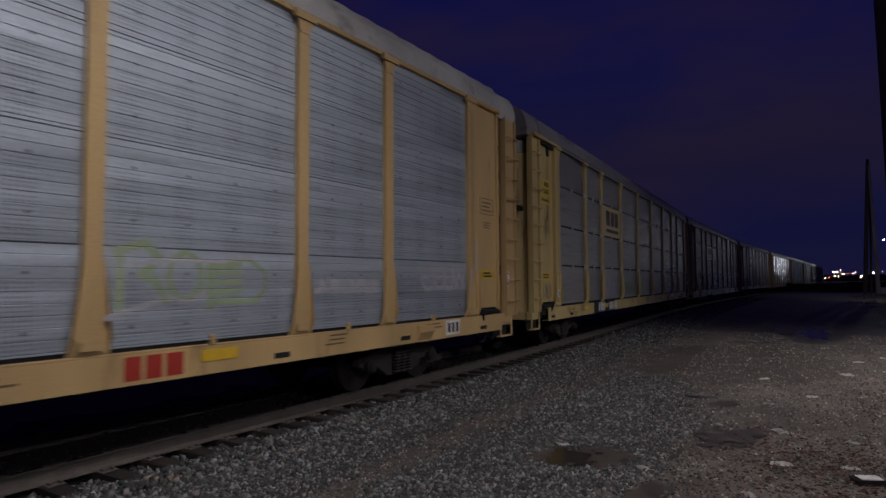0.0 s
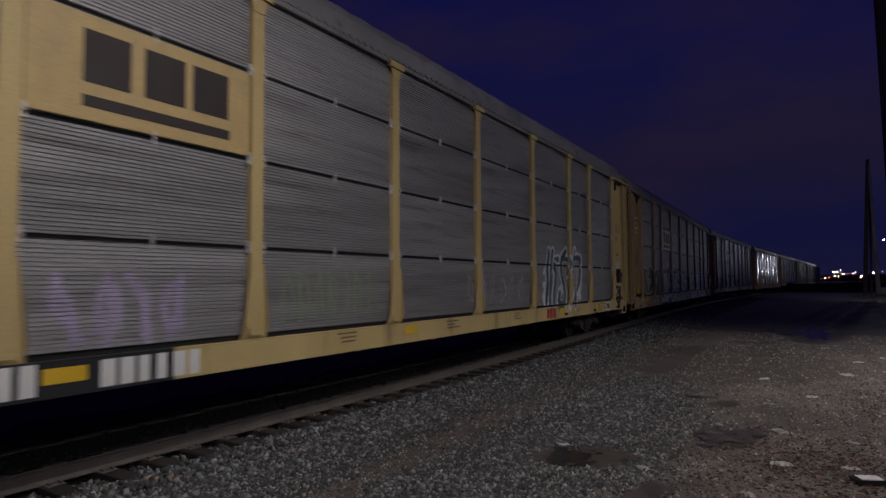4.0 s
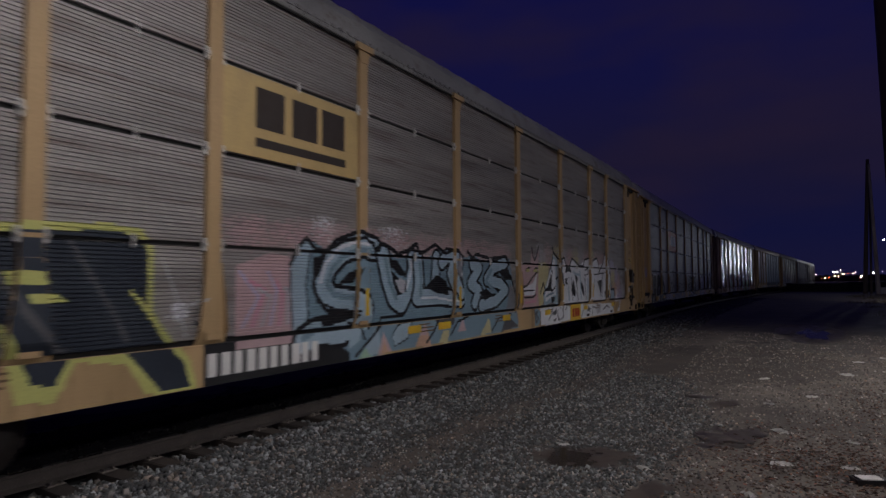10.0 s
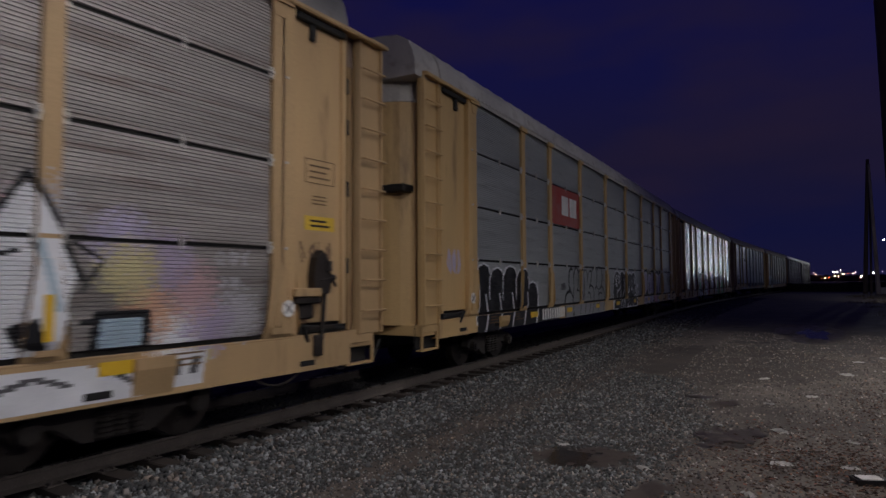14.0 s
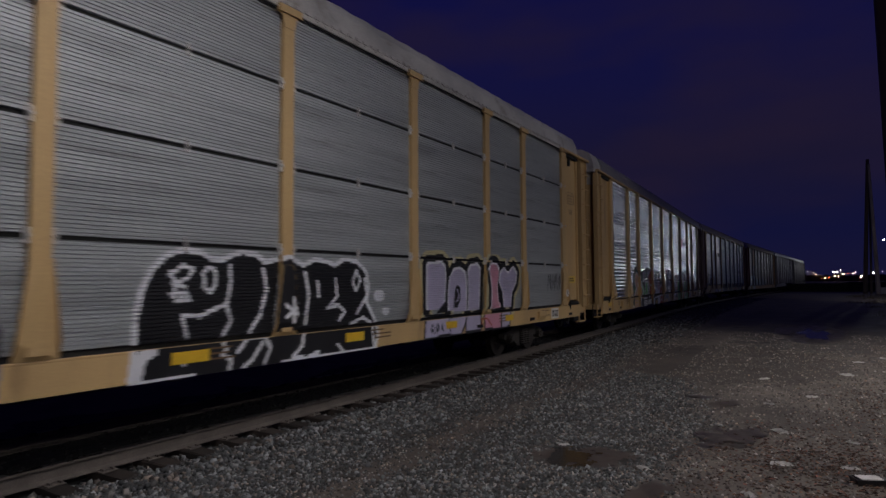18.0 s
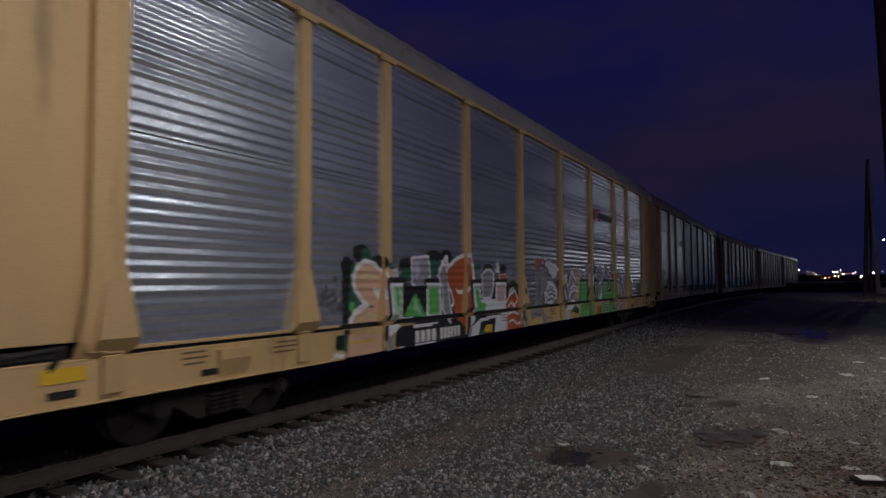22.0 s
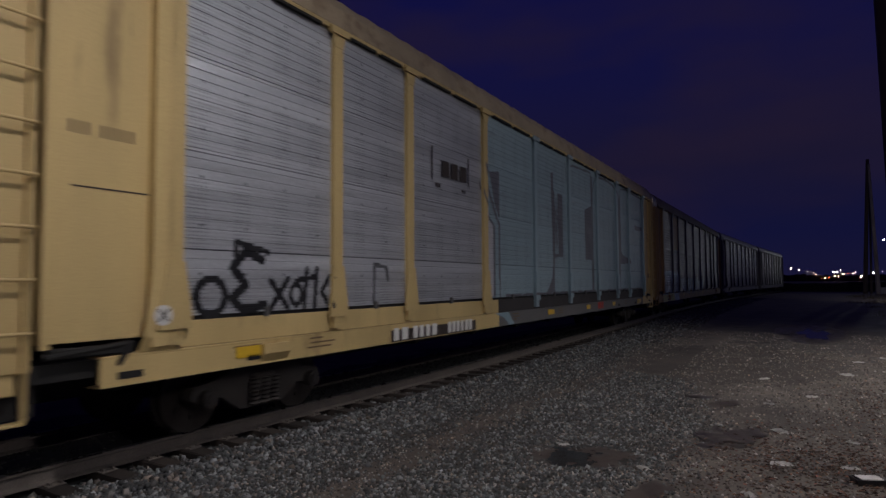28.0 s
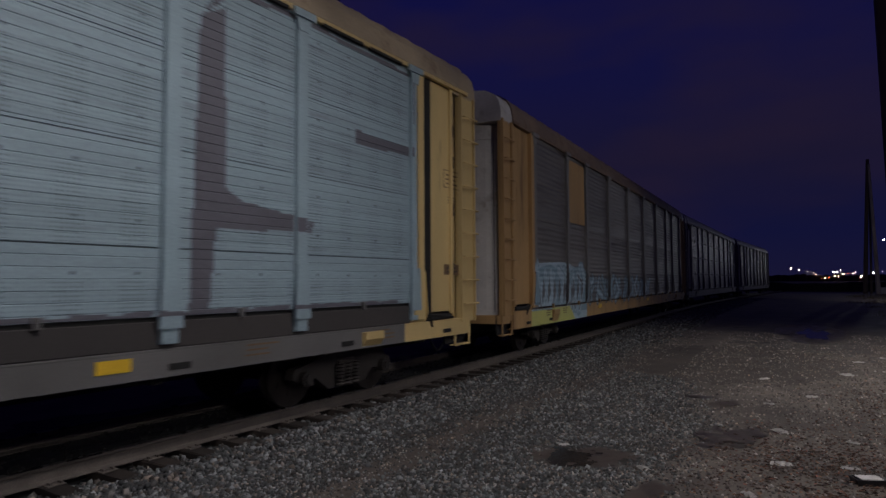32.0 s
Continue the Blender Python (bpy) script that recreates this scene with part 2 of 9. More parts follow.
def tuck_foot(bm):
    """Turns the foot of a gusset in towards the sill."""
    for v in bm.verts:
        if v.co.z < 1.13 and v.co.x > 0.04:
            v.co.x -= 0.075


def post_mesh(mat, foot=1.092, wide=True):
    def build():
        bm = bmesh.new()
        # channel post, flared gusset at its foot, cap bracket at the eave
        prism(bm, [(-0.095, 1.14), (0.095, 1.14), (0.095, 5.36), (-0.095, 5.36)], "x", -0.02, 0.05)
        w = 0.19 if wide else 0.13
        prism(bm, [(-w - 0.01, foot), (w + 0.01, foot), (w, foot + 0.168), (0.10, 2.0), (-0.10, 2.0), (-w, foot + 0.168)], "x", 0.05, 0.075)
        tuck_foot(bm)
        prism(bm, [(-0.20, 5.30), (0.20, 5.30), (0.20, 5.40), (-0.20, 5.40)], "x", 0.03, 0.09)
        prism(bm, [(-0.09, 5.12), (0.09, 5.12), (0.14, 5.30), (-0.14, 5.30)], "x", 0.045, 0.06)
        return mesh_of("post", bm, mat)
    return shared(("post", mat.name, foot, wide), build)


def flare(z):
    """How far the slim posts' flared foot stands off the side at height z."""
    return 0.05 + 0.075 * (1.95 - z) / 0.69 if z > 1.26 else 0.02 + 0.105 * (z - 1.10) / 0.16


def slim_post_mesh(mat):
    def build():
        bm = bmesh.new()
        prism(bm, [(-0.095, 1.12), (0.095, 1.12), (0.095, 5.36), (-0.095, 5.36)], "x", -0.02, 0.045)
        # flared foot: widens and leans out downwards, then tucks in to the sill
        rings = []
        for z, w in ((1.95, 0.10), (1.26, 0.21), (1.17, 0.23), (1.10, 0.14)):
            rings.append([bm.verts.new((x, y, z)) for x, y in ((-0.02, -w), (flare(z), -w), (flare(z), w), (-0.02, w))])
        for r, q in zip(rings, rings[1:]):
            for i in range(4):
                bm.faces.new((r[i], r[(i + 1) % 4], q[(i + 1) % 4], q[i]))
        bm.faces.new(rings[0])
        bm.faces.new(rings[-1][::-1])
        bmesh.ops.recalc_face_normals(bm, faces=bm.faces)
        box(bm, 0.004, 0.045, -0.115, 0.115, 0.74, 1.10, 0.008)
        prism(bm, [(-0.19, 5.30), (0.19, 5.30), (0.19, 5.40), (-0.19, 5.40)], "x", 0.03, 0.08)
        return mesh_of("post", bm, mat)
    return shared(("slim", mat.name), build)


def clip_mesh():
    def build():
        bm = bmesh.new()
        box(bm, 0.0, 0.05, -0.022, 0.022, -0.075, 0.075, 0.008)
        tube(bm, (0.05, 0, 0), (0.075, 0, 0), 0.02, 6)
        return mesh_of("clip", bm, M_CLIP)
    return shared("clip", build)


def roof_mesh(mat, half):
    def build():
        prof = [(1.50, 5.40), (1.53, 5.45), (1.51, 5.55), (1.46, 5.75), (1.36, 5.92), (1.15, 6.05), (0.6, 6.15), (0, 6.18)]
        prof = prof + [(-x, z) for x, z in reversed(prof[:-1])]
        low = [(x * 0.97, z - 0.05) for x, z in prof]
        bm = bmesh.new()
        n = int(half / 0.30)
        ring = []
        for i in range(-n, n + 1):
            y = half * i / n
            lift = 0.022 if i % 2 else 0.0
            ring.append(([bm.verts.new((x, y, z + (lift if 1 < j < len(prof) - 2 else 0))) for j, (x, z) in enumerate(prof)]))
        for a, b in zip(ring, ring[1:]):
            for j in range(len(prof) - 1):
                bm.faces.new((a[j], a[j + 1], b[j + 1], b[j]))
        for y in (-half, half):
            a = [bm.verts.new((x, y, z)) for x, z in prof] + [bm.verts.new((x, y, z)) for x, z in reversed(low)]
            bm.faces.new(a)
        bmesh.ops.recalc_face_normals(bm, faces=bm.faces)
        return mesh_of("roof", bm, mat)
    return shared(("roof", mat.name, half), build)


def eave_mesh(mat, half):
    def build():
        bm = bmesh.new()
        box(bm, -0.03, 0.05, -half, half, 5.36, 5.43, 0.008)
        n = int(2 * half / 0.15)
        for i in range(n):
            y = -half + (i + 0.5) * 2 * half / n
            box(bm, 0.05, 0.062, y - 0.014, y + 0.014, 5.385, 5.413)
        return mesh_of("eave_rail", bm, mat)
    return shared(("eave", mat.name, half), build)


def sill_mesh(mat, y0, y1, lo):
    def build():
        bm = bmesh.new()
        # a channel: web with a top and a bottom flange
        prism(bm, [(0.0, lo + 0.005), (0.0, lo), (0.0, lo - 0.006), (-0.2, lo - 0.006), (-0.2, lo + 0.005), (-0.03, lo + 0.01),
                   (-0.03, SILL_HI - 0.025), (-0.2, SILL_HI - 0.02), (-0.2, SILL_HI), (0.0, SILL_HI), (0.003, SILL_HI - 0.006), (0.003, SILL_HI - 0.018), (0.0, SILL_HI - 0.025)], "y", y0, y1)
        return mesh_of("side_sill", bm, mat)
    return shared(("sill", mat.name, y0, y1, lo), build)


def wheelset_mesh():
    def build():
        bm = bmesh.new()
        for sx in (-1, 1):
            tube(bm, (sx * 0.69, 0, 0), (sx * 0.80, 0, 0), 0.42, 28)
            tube(bm, (sx * 0.665, 0, 0), (sx * 0.69, 0, 0), 0.45, 28)
            tube(bm, (sx * 0.80, 0, 0), (sx * 0.83, 0, 0), 0.13, 12)
            for i in range(6):
                a = math.tau * i / 6
                tube(bm, (sx * 0.795, 0.24 * math.cos(a), 0.24 * math.sin(a)), (sx * 0.81, 0.24 * math.cos(a), 0.24 * math.sin(a)), 0.035, 6)
        tube(bm, (-1.0, 0, 0), (1.0, 0, 0), 0.085, 12)
        return mesh_of("wheelset", bm, M_WHEEL)
    return shared("wheelset", build)


def side_frame_mesh():
    def build():
        bm = bmesh.new()
        out = [(-1.10, 0.42), (-1.06, 0.56), (-0.80, 0.60), (-0.45, 0.72), (0.45, 0.72), (0.80, 0.60), (1.06, 0.56), (1.10, 0.42),
               (0.98, 0.36), (0.66, 0.40), (0.36, 0.20), (-0.36, 0.20), (-0.66, 0.40), (-0.98, 0.36)]
        prism(bm, out, "x", -0.09, 0.06)
        for sy in (-0.89, 0.89):
            tube(bm, (0.0, sy, 0.42), (0.16, sy, 0.42), 0.11, 12)
            tube(bm, (0.16, sy, 0.42), (0.19, sy, 0.42), 0.075, 8)
        return mesh_of("side_frame", bm, M_TRUCK)
    return shared("side_frame", build)


def spring_mesh():
    def build():
        bm = bmesh.new()
        rings = []
        for i in range(14):
            r = 0.08 if i % 2 else 0.05
            rings.append([bm.verts.new((r * math.cos(math.tau * k / 10), r * math.sin(math.tau * k / 10), 0.22 + i * 0.026)) for k in range(10)])
        for a, b in zip(rings, rings[1:]):
            for k in range(10):
                bm.faces.new((a[k], a[(k + 1) % 10], b[(k + 1) % 10], b[k]))
        bm.faces.new(rings[0][::-1])
        bm.faces.new(rings[-1])
        return mesh_of("spring", bm, M_TRUCK)
    return shared("spring", build)


def bolster_mesh():
    def build():
        bm = bmesh.new()
        box(bm, -1.12, 1.12, -0.20, 0.20, 0.40, 0.62, 0.03)
        tube(bm, (0, 0, 0.55), (0, 0, 0.75), 0.22, 16)
        for sx in (-0.55, 0.55):
            box(bm, sx - 0.06, sx + 0.06, -0.7, 0.7, 0.25, 0.33, 0.01)
        return mesh_of("truck", bm, M_TRUCK)
    return shared("bolster", build)


def eave_flange(car, mat):
    """Black strip standing in for the shaded gap over the top panels, and the bolted edge of the roof above it."""
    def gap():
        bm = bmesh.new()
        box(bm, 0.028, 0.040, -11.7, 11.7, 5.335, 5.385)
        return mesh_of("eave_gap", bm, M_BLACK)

    def bolts():
        bm = bmesh.new()
        y = -11.65
        while y < 11.7:
            box(bm, 0.0, 0.022, y - 0.045, y + 0.045, -0.022, 0.022)
            y += 0.18
        return mesh_of("eave_bolts", bm, mat)
    part("eave_gap", shared("eave_gap", gap), None, car, "black strip for the shade under the roof's edge").location = (SIDE, 0, 0)
    part("eave_bolts", shared(("eave_bolts", mat.name), bolts), None, car, "row of bolted clips along the roof's edge").location = (SIDE + 0.03, 0, 5.46)


WHEELSETS = []


def truck(car, y):
    tr = part("truck", bolster_mesh(), None, car, "grimy cast steel railway truck")
    tr.location = (0, y, 0)
    for sx in (-1, 1):
        f = part("side_frame", side_frame_mesh(), None, tr)
        f.location, f.rotation_euler = (sx * 1.0, 0, 0), (0, 0, 0 if sx > 0 else math.pi)
        for dy in (-0.17, 0, 0.17):
            s = part("spring", spring_mesh(), None, tr)
            s.location = (sx * 1.09, dy, 0)
    for dy in (-0.89, 0.89):
        w = part("wheelset", wheelset_mesh(), None, tr)
        w.location = (0, dy, 0.42)
        WHEELSETS.append((w, dy))


def ladder(car, y, mat, sx=1):
    """Yellow strip at the car's corner, with rungs standing off it."""
    def strip():
        bm = bmesh.new()
        box(bm, -0.10, 0.0, -0.29, 0.29, 1.02, 5.36, 0.012)
        return mesh_of("corner_strip", bm, mat)

    def stile():
        bm = bmesh.new()
        box(bm, 0.002, 0.05, -0.018, 0.018, 1.02, 5.36, 0.006)
        return mesh_of("stile", bm, mat)
    st = part("corner_strip", shared(("strip", mat.name), strip), None, car)
    st.location, st.rotation_euler = (sx * (SIDE - 0.01), y, 0), (0, 0, 0 if sx > 0 else math.pi)

    def rung():
        bm = bmesh.new()
        tube(bm, (0.10, -0.25, 0), (0.10, 0.25, 0), 0.016, 8)
        for s in (-0.25, 0.25):
            tube(bm, (0.0, s, 0), (0.10, s, 0), 0.013, 6)
            box(bm, 0.0, 0.012, s - 0.03, s + 0.03, -0.025, 0.025)
        return mesh_of("rung", bm, mat)
    for y in (-0.272, 0.218):
        r = part("stile", shared(("stile", mat.name), stile), None, st)
        r.location = (0, y, 0)
    if sx > 0:
        for i in range(9):
            r = part("rung", shared(("rung", mat.name), rung), None, st)
            r.location = (0.002, 0, 1.36 + i * 0.445)


def end_assembly(car, sy, mat, style):
    """Corner plate, slot, ladder strip, clam-shell door, step and hardware at one end (sy = -1 leads)."""
    hood_mat = style.get("hood", style["roof"])
    awned = style.get("awned") == "both" or (style.get("awned") == "lead" and sy < 0)
    bulge = 0.78 if awned and sy < 0 else 0.60
    def plate():
        bm = bmesh.new()
        y = sorted((sy * 11.85, sy * 13.04))
        box(bm, -0.10, -0.045, y[0], y[1], 1.24, 5.36, 0.006)
        # upright corner channel beside the panels, flared at its foot
        a = sy * 11.90
        prism(bm, [(a - 0.11, 1.14), (a + 0.11, 1.14), (a + 0.11, 5.36), (a - 0.11, 5.36)], "x", -0.10, 0.05)
        prism(bm, [(a - 0.22, 1.092), (a + 0.22, 1.092), (a + 0.20, 1.26), (a + 0.115, 1.95), (a - 0.115, 1.95), (a - 0.20, 1.26)], "x", 0.05, 0.068)
        prism(bm, [(sy * 13.0 - 0.04, 1.2), (sy * 13.0 + 0.04, 1.2), (sy * 13.0 + 0.04, 5.36), (sy * 13.0 - 0.04, 5.36)], "x", -0.05, 0.0)
        tuck_foot(bm)
        return mesh_of("end_plate", bm, mat)
    for sx in (1, -1):
        p = part("end_plate", shared(("plate", mat.name, sy), plate), None, car)
        if sx > 0:
            p.location = (SIDE, 0, 0)
        else:
            p.location, p.rotation_euler = (-SIDE, 0, 0), (0, 0, math.pi)
    for sx in (1, -1):
        ladder(car, -13.39 if sy < 0 else 13.59, mat, sx)

    def liner():
        bm = bmesh.new()
        # Black sheet puts the slot's inner shade in; the blocks are latches.
        box(bm, 1.15, 1.20, *sorted((sy * 12.6, sy * 13.45)), 1.1, 5.35)
        for z in (1.9, 3.0, 3.9, 4.5):
            if sy > 0:
                box(bm, 1.30, 1.46, 13.05, 13.16, z, z + 0.22, 0.01)
        return mesh_of("door_edge", bm, M_BLACK)
    part("door_edge", shared(("liner", sy), liner), None, car, "black sheet for the door slot's dark inside, with latch blocks")

    def door(z0, z1, m):
        # two quarter-round leaves between the corner strips
        n = 9
        verts, faces = [], []
        for i in range(2 * n + 1):
            a = math.pi * i / (2 * n)
            x = 1.34 * math.cos(a)
            y = (13.08 if sy < 0 else 13.25) + bulge * math.sin(a) ** 0.7
            verts += [(x, sy * y, z0), (x, sy * y, z1)]
        for i in range(2 * n):
            q = (2 * i, 2 * i + 2, 2 * i + 3, 2 * i + 1)
            faces.append(q if sy < 0 else q[::-1])
        return from_arrays("end_door", verts, faces, None, m)
    hd = part("end_header", shared(("header", hood_mat.name, sy, bulge), lambda: door(4.96, 5.36, hood_mat)), None, car, "weathered header above the end door")
    sol = hd.modifiers.new("thick", "SOLIDIFY")
    sol.thickness, sol.offset = 0.05, 0
    d = part("end_door", shared(("door", style.get("door", mat).name, sy, bulge), lambda: door(1.02, 4.95, style.get("door", mat))), None, car)
    sol = d.modifiers.new("thick", "SOLIDIFY")
    sol.thickness, sol.offset = 0.04, 0

    def bump_strip():
        bm = bmesh.new()
        box(bm, 0.30, 1.22, sy * (12.98 + bulge) - 0.08, sy * (13.0 + bulge) + 0.30, -0.07, 0.07, 0.02)
        return mesh_of("door_bumper", bm, M_BLACK)
    if sy < 0:
        for z in style.get("bumpers", ()):
            part("door_bumper", shared(("bumper", sy, bulge), bump_strip), None, car, "black door bumper").location = (0, 0, z)

    def hood():
        bm = bmesh.new()
        out = [(1.49, 5.31), (1.49, 5.55), (1.44, 5.75), (1.34, 5.90), (1.12, 6.02), (0, 6.13), (-1.12, 6.02), (-1.34, 5.90), (-1.44, 5.75), (-1.49, 5.55), (-1.49, 5.31)]
        if awned:
            prism(bm, [(x, z + 0.04 * (abs(x) < 1.4)) for x, z in out], "y", *sorted((sy * 13.0, -13.90 if sy < 0 else 13.08)))
        else:
            prism(bm, out, "y", *sorted((sy * 13.0, -13.69 if sy < 0 else 13.90)))
        return mesh_of("roof_end", bm, hood_mat)
    part("roof_end", shared(("hood", hood_mat.name, sy, awned), hood), None, car)
    if awned:
        def awning():
            bm = bmesh.new()
            prism(bm, [(-0.10, 5.37), (0.10, 5.34), (0.115, 5.36), (0.09, 5.415), (-0.10, 5.44)], "y", *sorted((sy * 11.74, sy * (13.66 if sy < 0 else 13.88))))
            return mesh_of("door_awning", bm, mat)
        part("door_awning", shared(("awning", mat.name, sy), awning), None, car, "rust-edged strip sheltering the end door").location = (SIDE, 0, 0)

        def dark_edge():
            bm = bmesh.new()
            box(bm, -0.04, 0.04, *sorted((sy * 12.05, sy * 13.0)), 5.24, 5.335, 0.012)
            return mesh_of("door_track", bm, M_BLACK)
        part("door_track", shared(("track", sy), dark_edge), None, car, "greasy black roller track").location = (SIDE, 0, 0)
        if sy > 0:
            bm = bmesh.new()
            box(bm, -1.36, 1.36, 13.06, 13.8, 5.365, 5.44, 0.02)
            part("door_cap", bm, hood_mat, car, "weathered cap over the end door")

    stirrup = sy < 0 and style.get("stirrup", False)

    def step():
        bm = bmesh.new()
        if not stirrup:
            box(bm, -0.05, 0.0, *sorted((sy * 13.12, sy * 13.68)), 0.90, 1.09, 0.006)
        top = 1.03 if stirrup else 0.90
        box(bm, -0.03, 0.0, sy * 13.66 - 0.022, sy * 13.66 + 0.022, 0.60, top, 0.004)
        box(bm, -0.03, 0.0, sy * 13.14 - 0.022, sy * 13.14 + 0.022, 0.60, top, 0.004)
        box(bm, -0.12, 0.0, *sorted((sy * 13.12, sy * 13.68)), 0.585, 0.612, 0.004)
        return mesh_of("sill_step", bm, mat)

    def shroud():
        bm = bmesh.new()
        # Black sheet behind the step carries the opening's shade; the rest is latch.
        box(bm, 1.30, 1.34, *sorted((sy * 13.0, sy * 13.66)), 0.62, 1.02)
        box(bm, 1.44, 1.515, *sorted((sy * 12.16, sy * 12.97)), 1.105, 1.20, 0.015)
        tube(bm, (1.50, sy * 12.2, 1.20), (1.50, sy * 13.0, 1.13), 0.03, 8)
        tube(bm, (1.48, sy * 12.32, 1.0), (1.53, sy * 12.20, 1.22), 0.035, 8)
        return mesh_of("door_latch", bm, M_BLACK)
    part("door_latch", shared(("shroud", sy), shroud), None, car, "black greasy door latch above the sill, with a black sheet shading the step's opening")
    for sx in (1, -1):
        st = part("sill_step", shared(("step", mat.name, sy, stirrup), step), None, car, "bent steel sill step")
        st.location, st.rotation_euler = (sx * (SIDE - 0.02), 0, 0), (0, 0, 0)

    def beam():
        bm = bmesh.new()
        box(bm, -1.46, 1.46, *sorted((sy * 13.2, sy * 13.66)), 0.84, 1.03, 0.01)
        return mesh_of("end_beam", bm, mat)
    part("end_beam", shared(("beam", mat.name, sy), beam), None, car)

    def coupler():
        bm = bmesh.new()
        box(bm, -0.12, 0.12, *sorted((sy * 13.3, sy * 14.05)), 0.72, 0.98, 0.03)
        box(bm, -0.20, 0.14, *sorted((sy * 14.02, sy * 14.36)), 0.66, 1.02, 0.05)
        return mesh_of("coupler", bm, M_TRUCK)
    part("coupler", shared(("coupler", sy), coupler), None, car, "rusty cast steel coupler")

    def hose():
        bm = bmesh.new()
        pts = [Vector((0.55, sy * (13.6 + 0.75 * u), 0.75 - 0.38 * math.sin(math.pi * u))) for u in (0, 0.2, 0.4, 0.6, 0.8, 1.0)]
        for a, b in zip(pts, pts[1:]):
            tube(bm, a, b, 0.024, 6)
        return mesh_of("brake_hose", bm, M_ROPE)
    part("brake_hose", shared(("hose", sy), hose), None, car, "sagging black brake hose")

    # hook under the eave, latch gear low on the plate
    def hook():
        bm = bmesh.new()
        box(bm, -0.005, 0.05, -0.24, 0.24, 5.24, 5.33, 0.02)
        box(bm, -0.005, 0.06, -0.07, 0.04, 5.02, 5.26, 0.02)
        return mesh_of("door_hook", bm, M_BLACK)
    if style["gaps"]:
        h = part("door_hook", shared("hook", hook), None, car, "black door track hook")
        h.location = (SIDE - 0.043, sy * 12.40, 0)

    # door gear at the tail, with a hanging chain
    def gear():
        bm = bmesh.new()
        prism(bm, [(12.34, 1.66), (12.60, 1.62), (12.66, 1.80), (12.58, 2.12), (12.48, 2.20), (12.38, 2.10), (12.33, 1.85)], "x", -0.045, 0.09)
        box(bm, -0.05, 0.11, 12.00, 12.44, 1.50, 1.585, 0.012)
        tube(bm, (0.07, 12.60, 1.95), (0.05, 12.78, 1.72), 0.02, 8)
        box(bm, -0.05, 0.06, 12.10, 12.36, 1.30, 1.50, 0.02)
        box(bm, -0.045, 0.03, 12.30, 12.78, 1.14, 1.20, 0.01)
        tube(bm, (0.04, 12.52, 1.02), (0.05, 12.60, 2.05), 0.03, 8)
        tube(bm, (0.05, 12.46, 1.80), (0.05, 12.74, 1.84), 0.045, 8)
        tube(bm, (0.06, 12.60, 1.92), (0.06, 12.60, 2.06), 0.07, 8)
        box(bm, -0.05, 0.05, 12.40, 12.56, 0.80, 1.08, 0.02)
        return mesh_of("door_gear", bm, M_WHEEL)

    def chain():
        bm = bmesh.new()
        pts = [Vector((-0.05, 11.30 + 1.1 * u, 0.74 - 0.24 * math.sin(math.pi * u))) for u in [i / 10 for i in range(11)]]
        for a, b in zip(pts, pts[1:]):
            tube(bm, a, b, 0.015, 6)
        return mesh_of("chain", bm, M_WHEEL)
    if sy > 0 and style.get("gear"):
        part("door_gear", shared("gear", gear), None, car, "rust-stained door gear").location = (SIDE, 0, 0)
        bm = bmesh.new()
        box(bm, -0.05, 0.13, 11.98, 12.44, 1.59, 1.70, 0.012)
        part("gear_shelf", bm, mat, car, "painted steel shelf over the door gear").location = (SIDE, 0, 0)
        part("chain", shared("chain", chain), None, car, "sagging chain under the sill").location = (SIDE, 0, 0)


def bars(car, y, z, count, w, h, mat, gap=0.3, name="lettering", x=None, seed=1, slant=0.0):
    """A row of plain bars in place of lettering."""
    rng = random.Random(seed)
    for i in range(count):
        k = round(rng.uniform(0.75, 1.0), 1)
        if z < 1.08:
            z = max(z, SILL_OF[car.name] + 0.03)
            h = min(h, 1.075 - z)

        def bar():
            bm = bmesh.new()
            box(bm, 0, 0.004, 0, w * k, 0, h)
            return mesh_of(name, bm, mat)
        p = part(name, shared(("bar", w, k, h, mat.name), bar), None, car)
        p.location = (SIDE + 0.004 if x is None else x, y + i * w * (1 + gap), z)


def decal(car, y0, y1, z0, z1, mat, name="placard", off=0.006, label=""):
    bm = bmesh.new()
    if z1 < 1.10:
        z0 = max(z0, SILL_OF[car.name] + 0.01)
    box(bm, 0, 0.004, y0, y1, z0, z1)
    p = part(name, bm, mat, car, label)
    p.location = (SIDE + off, 0, 0)
    return p


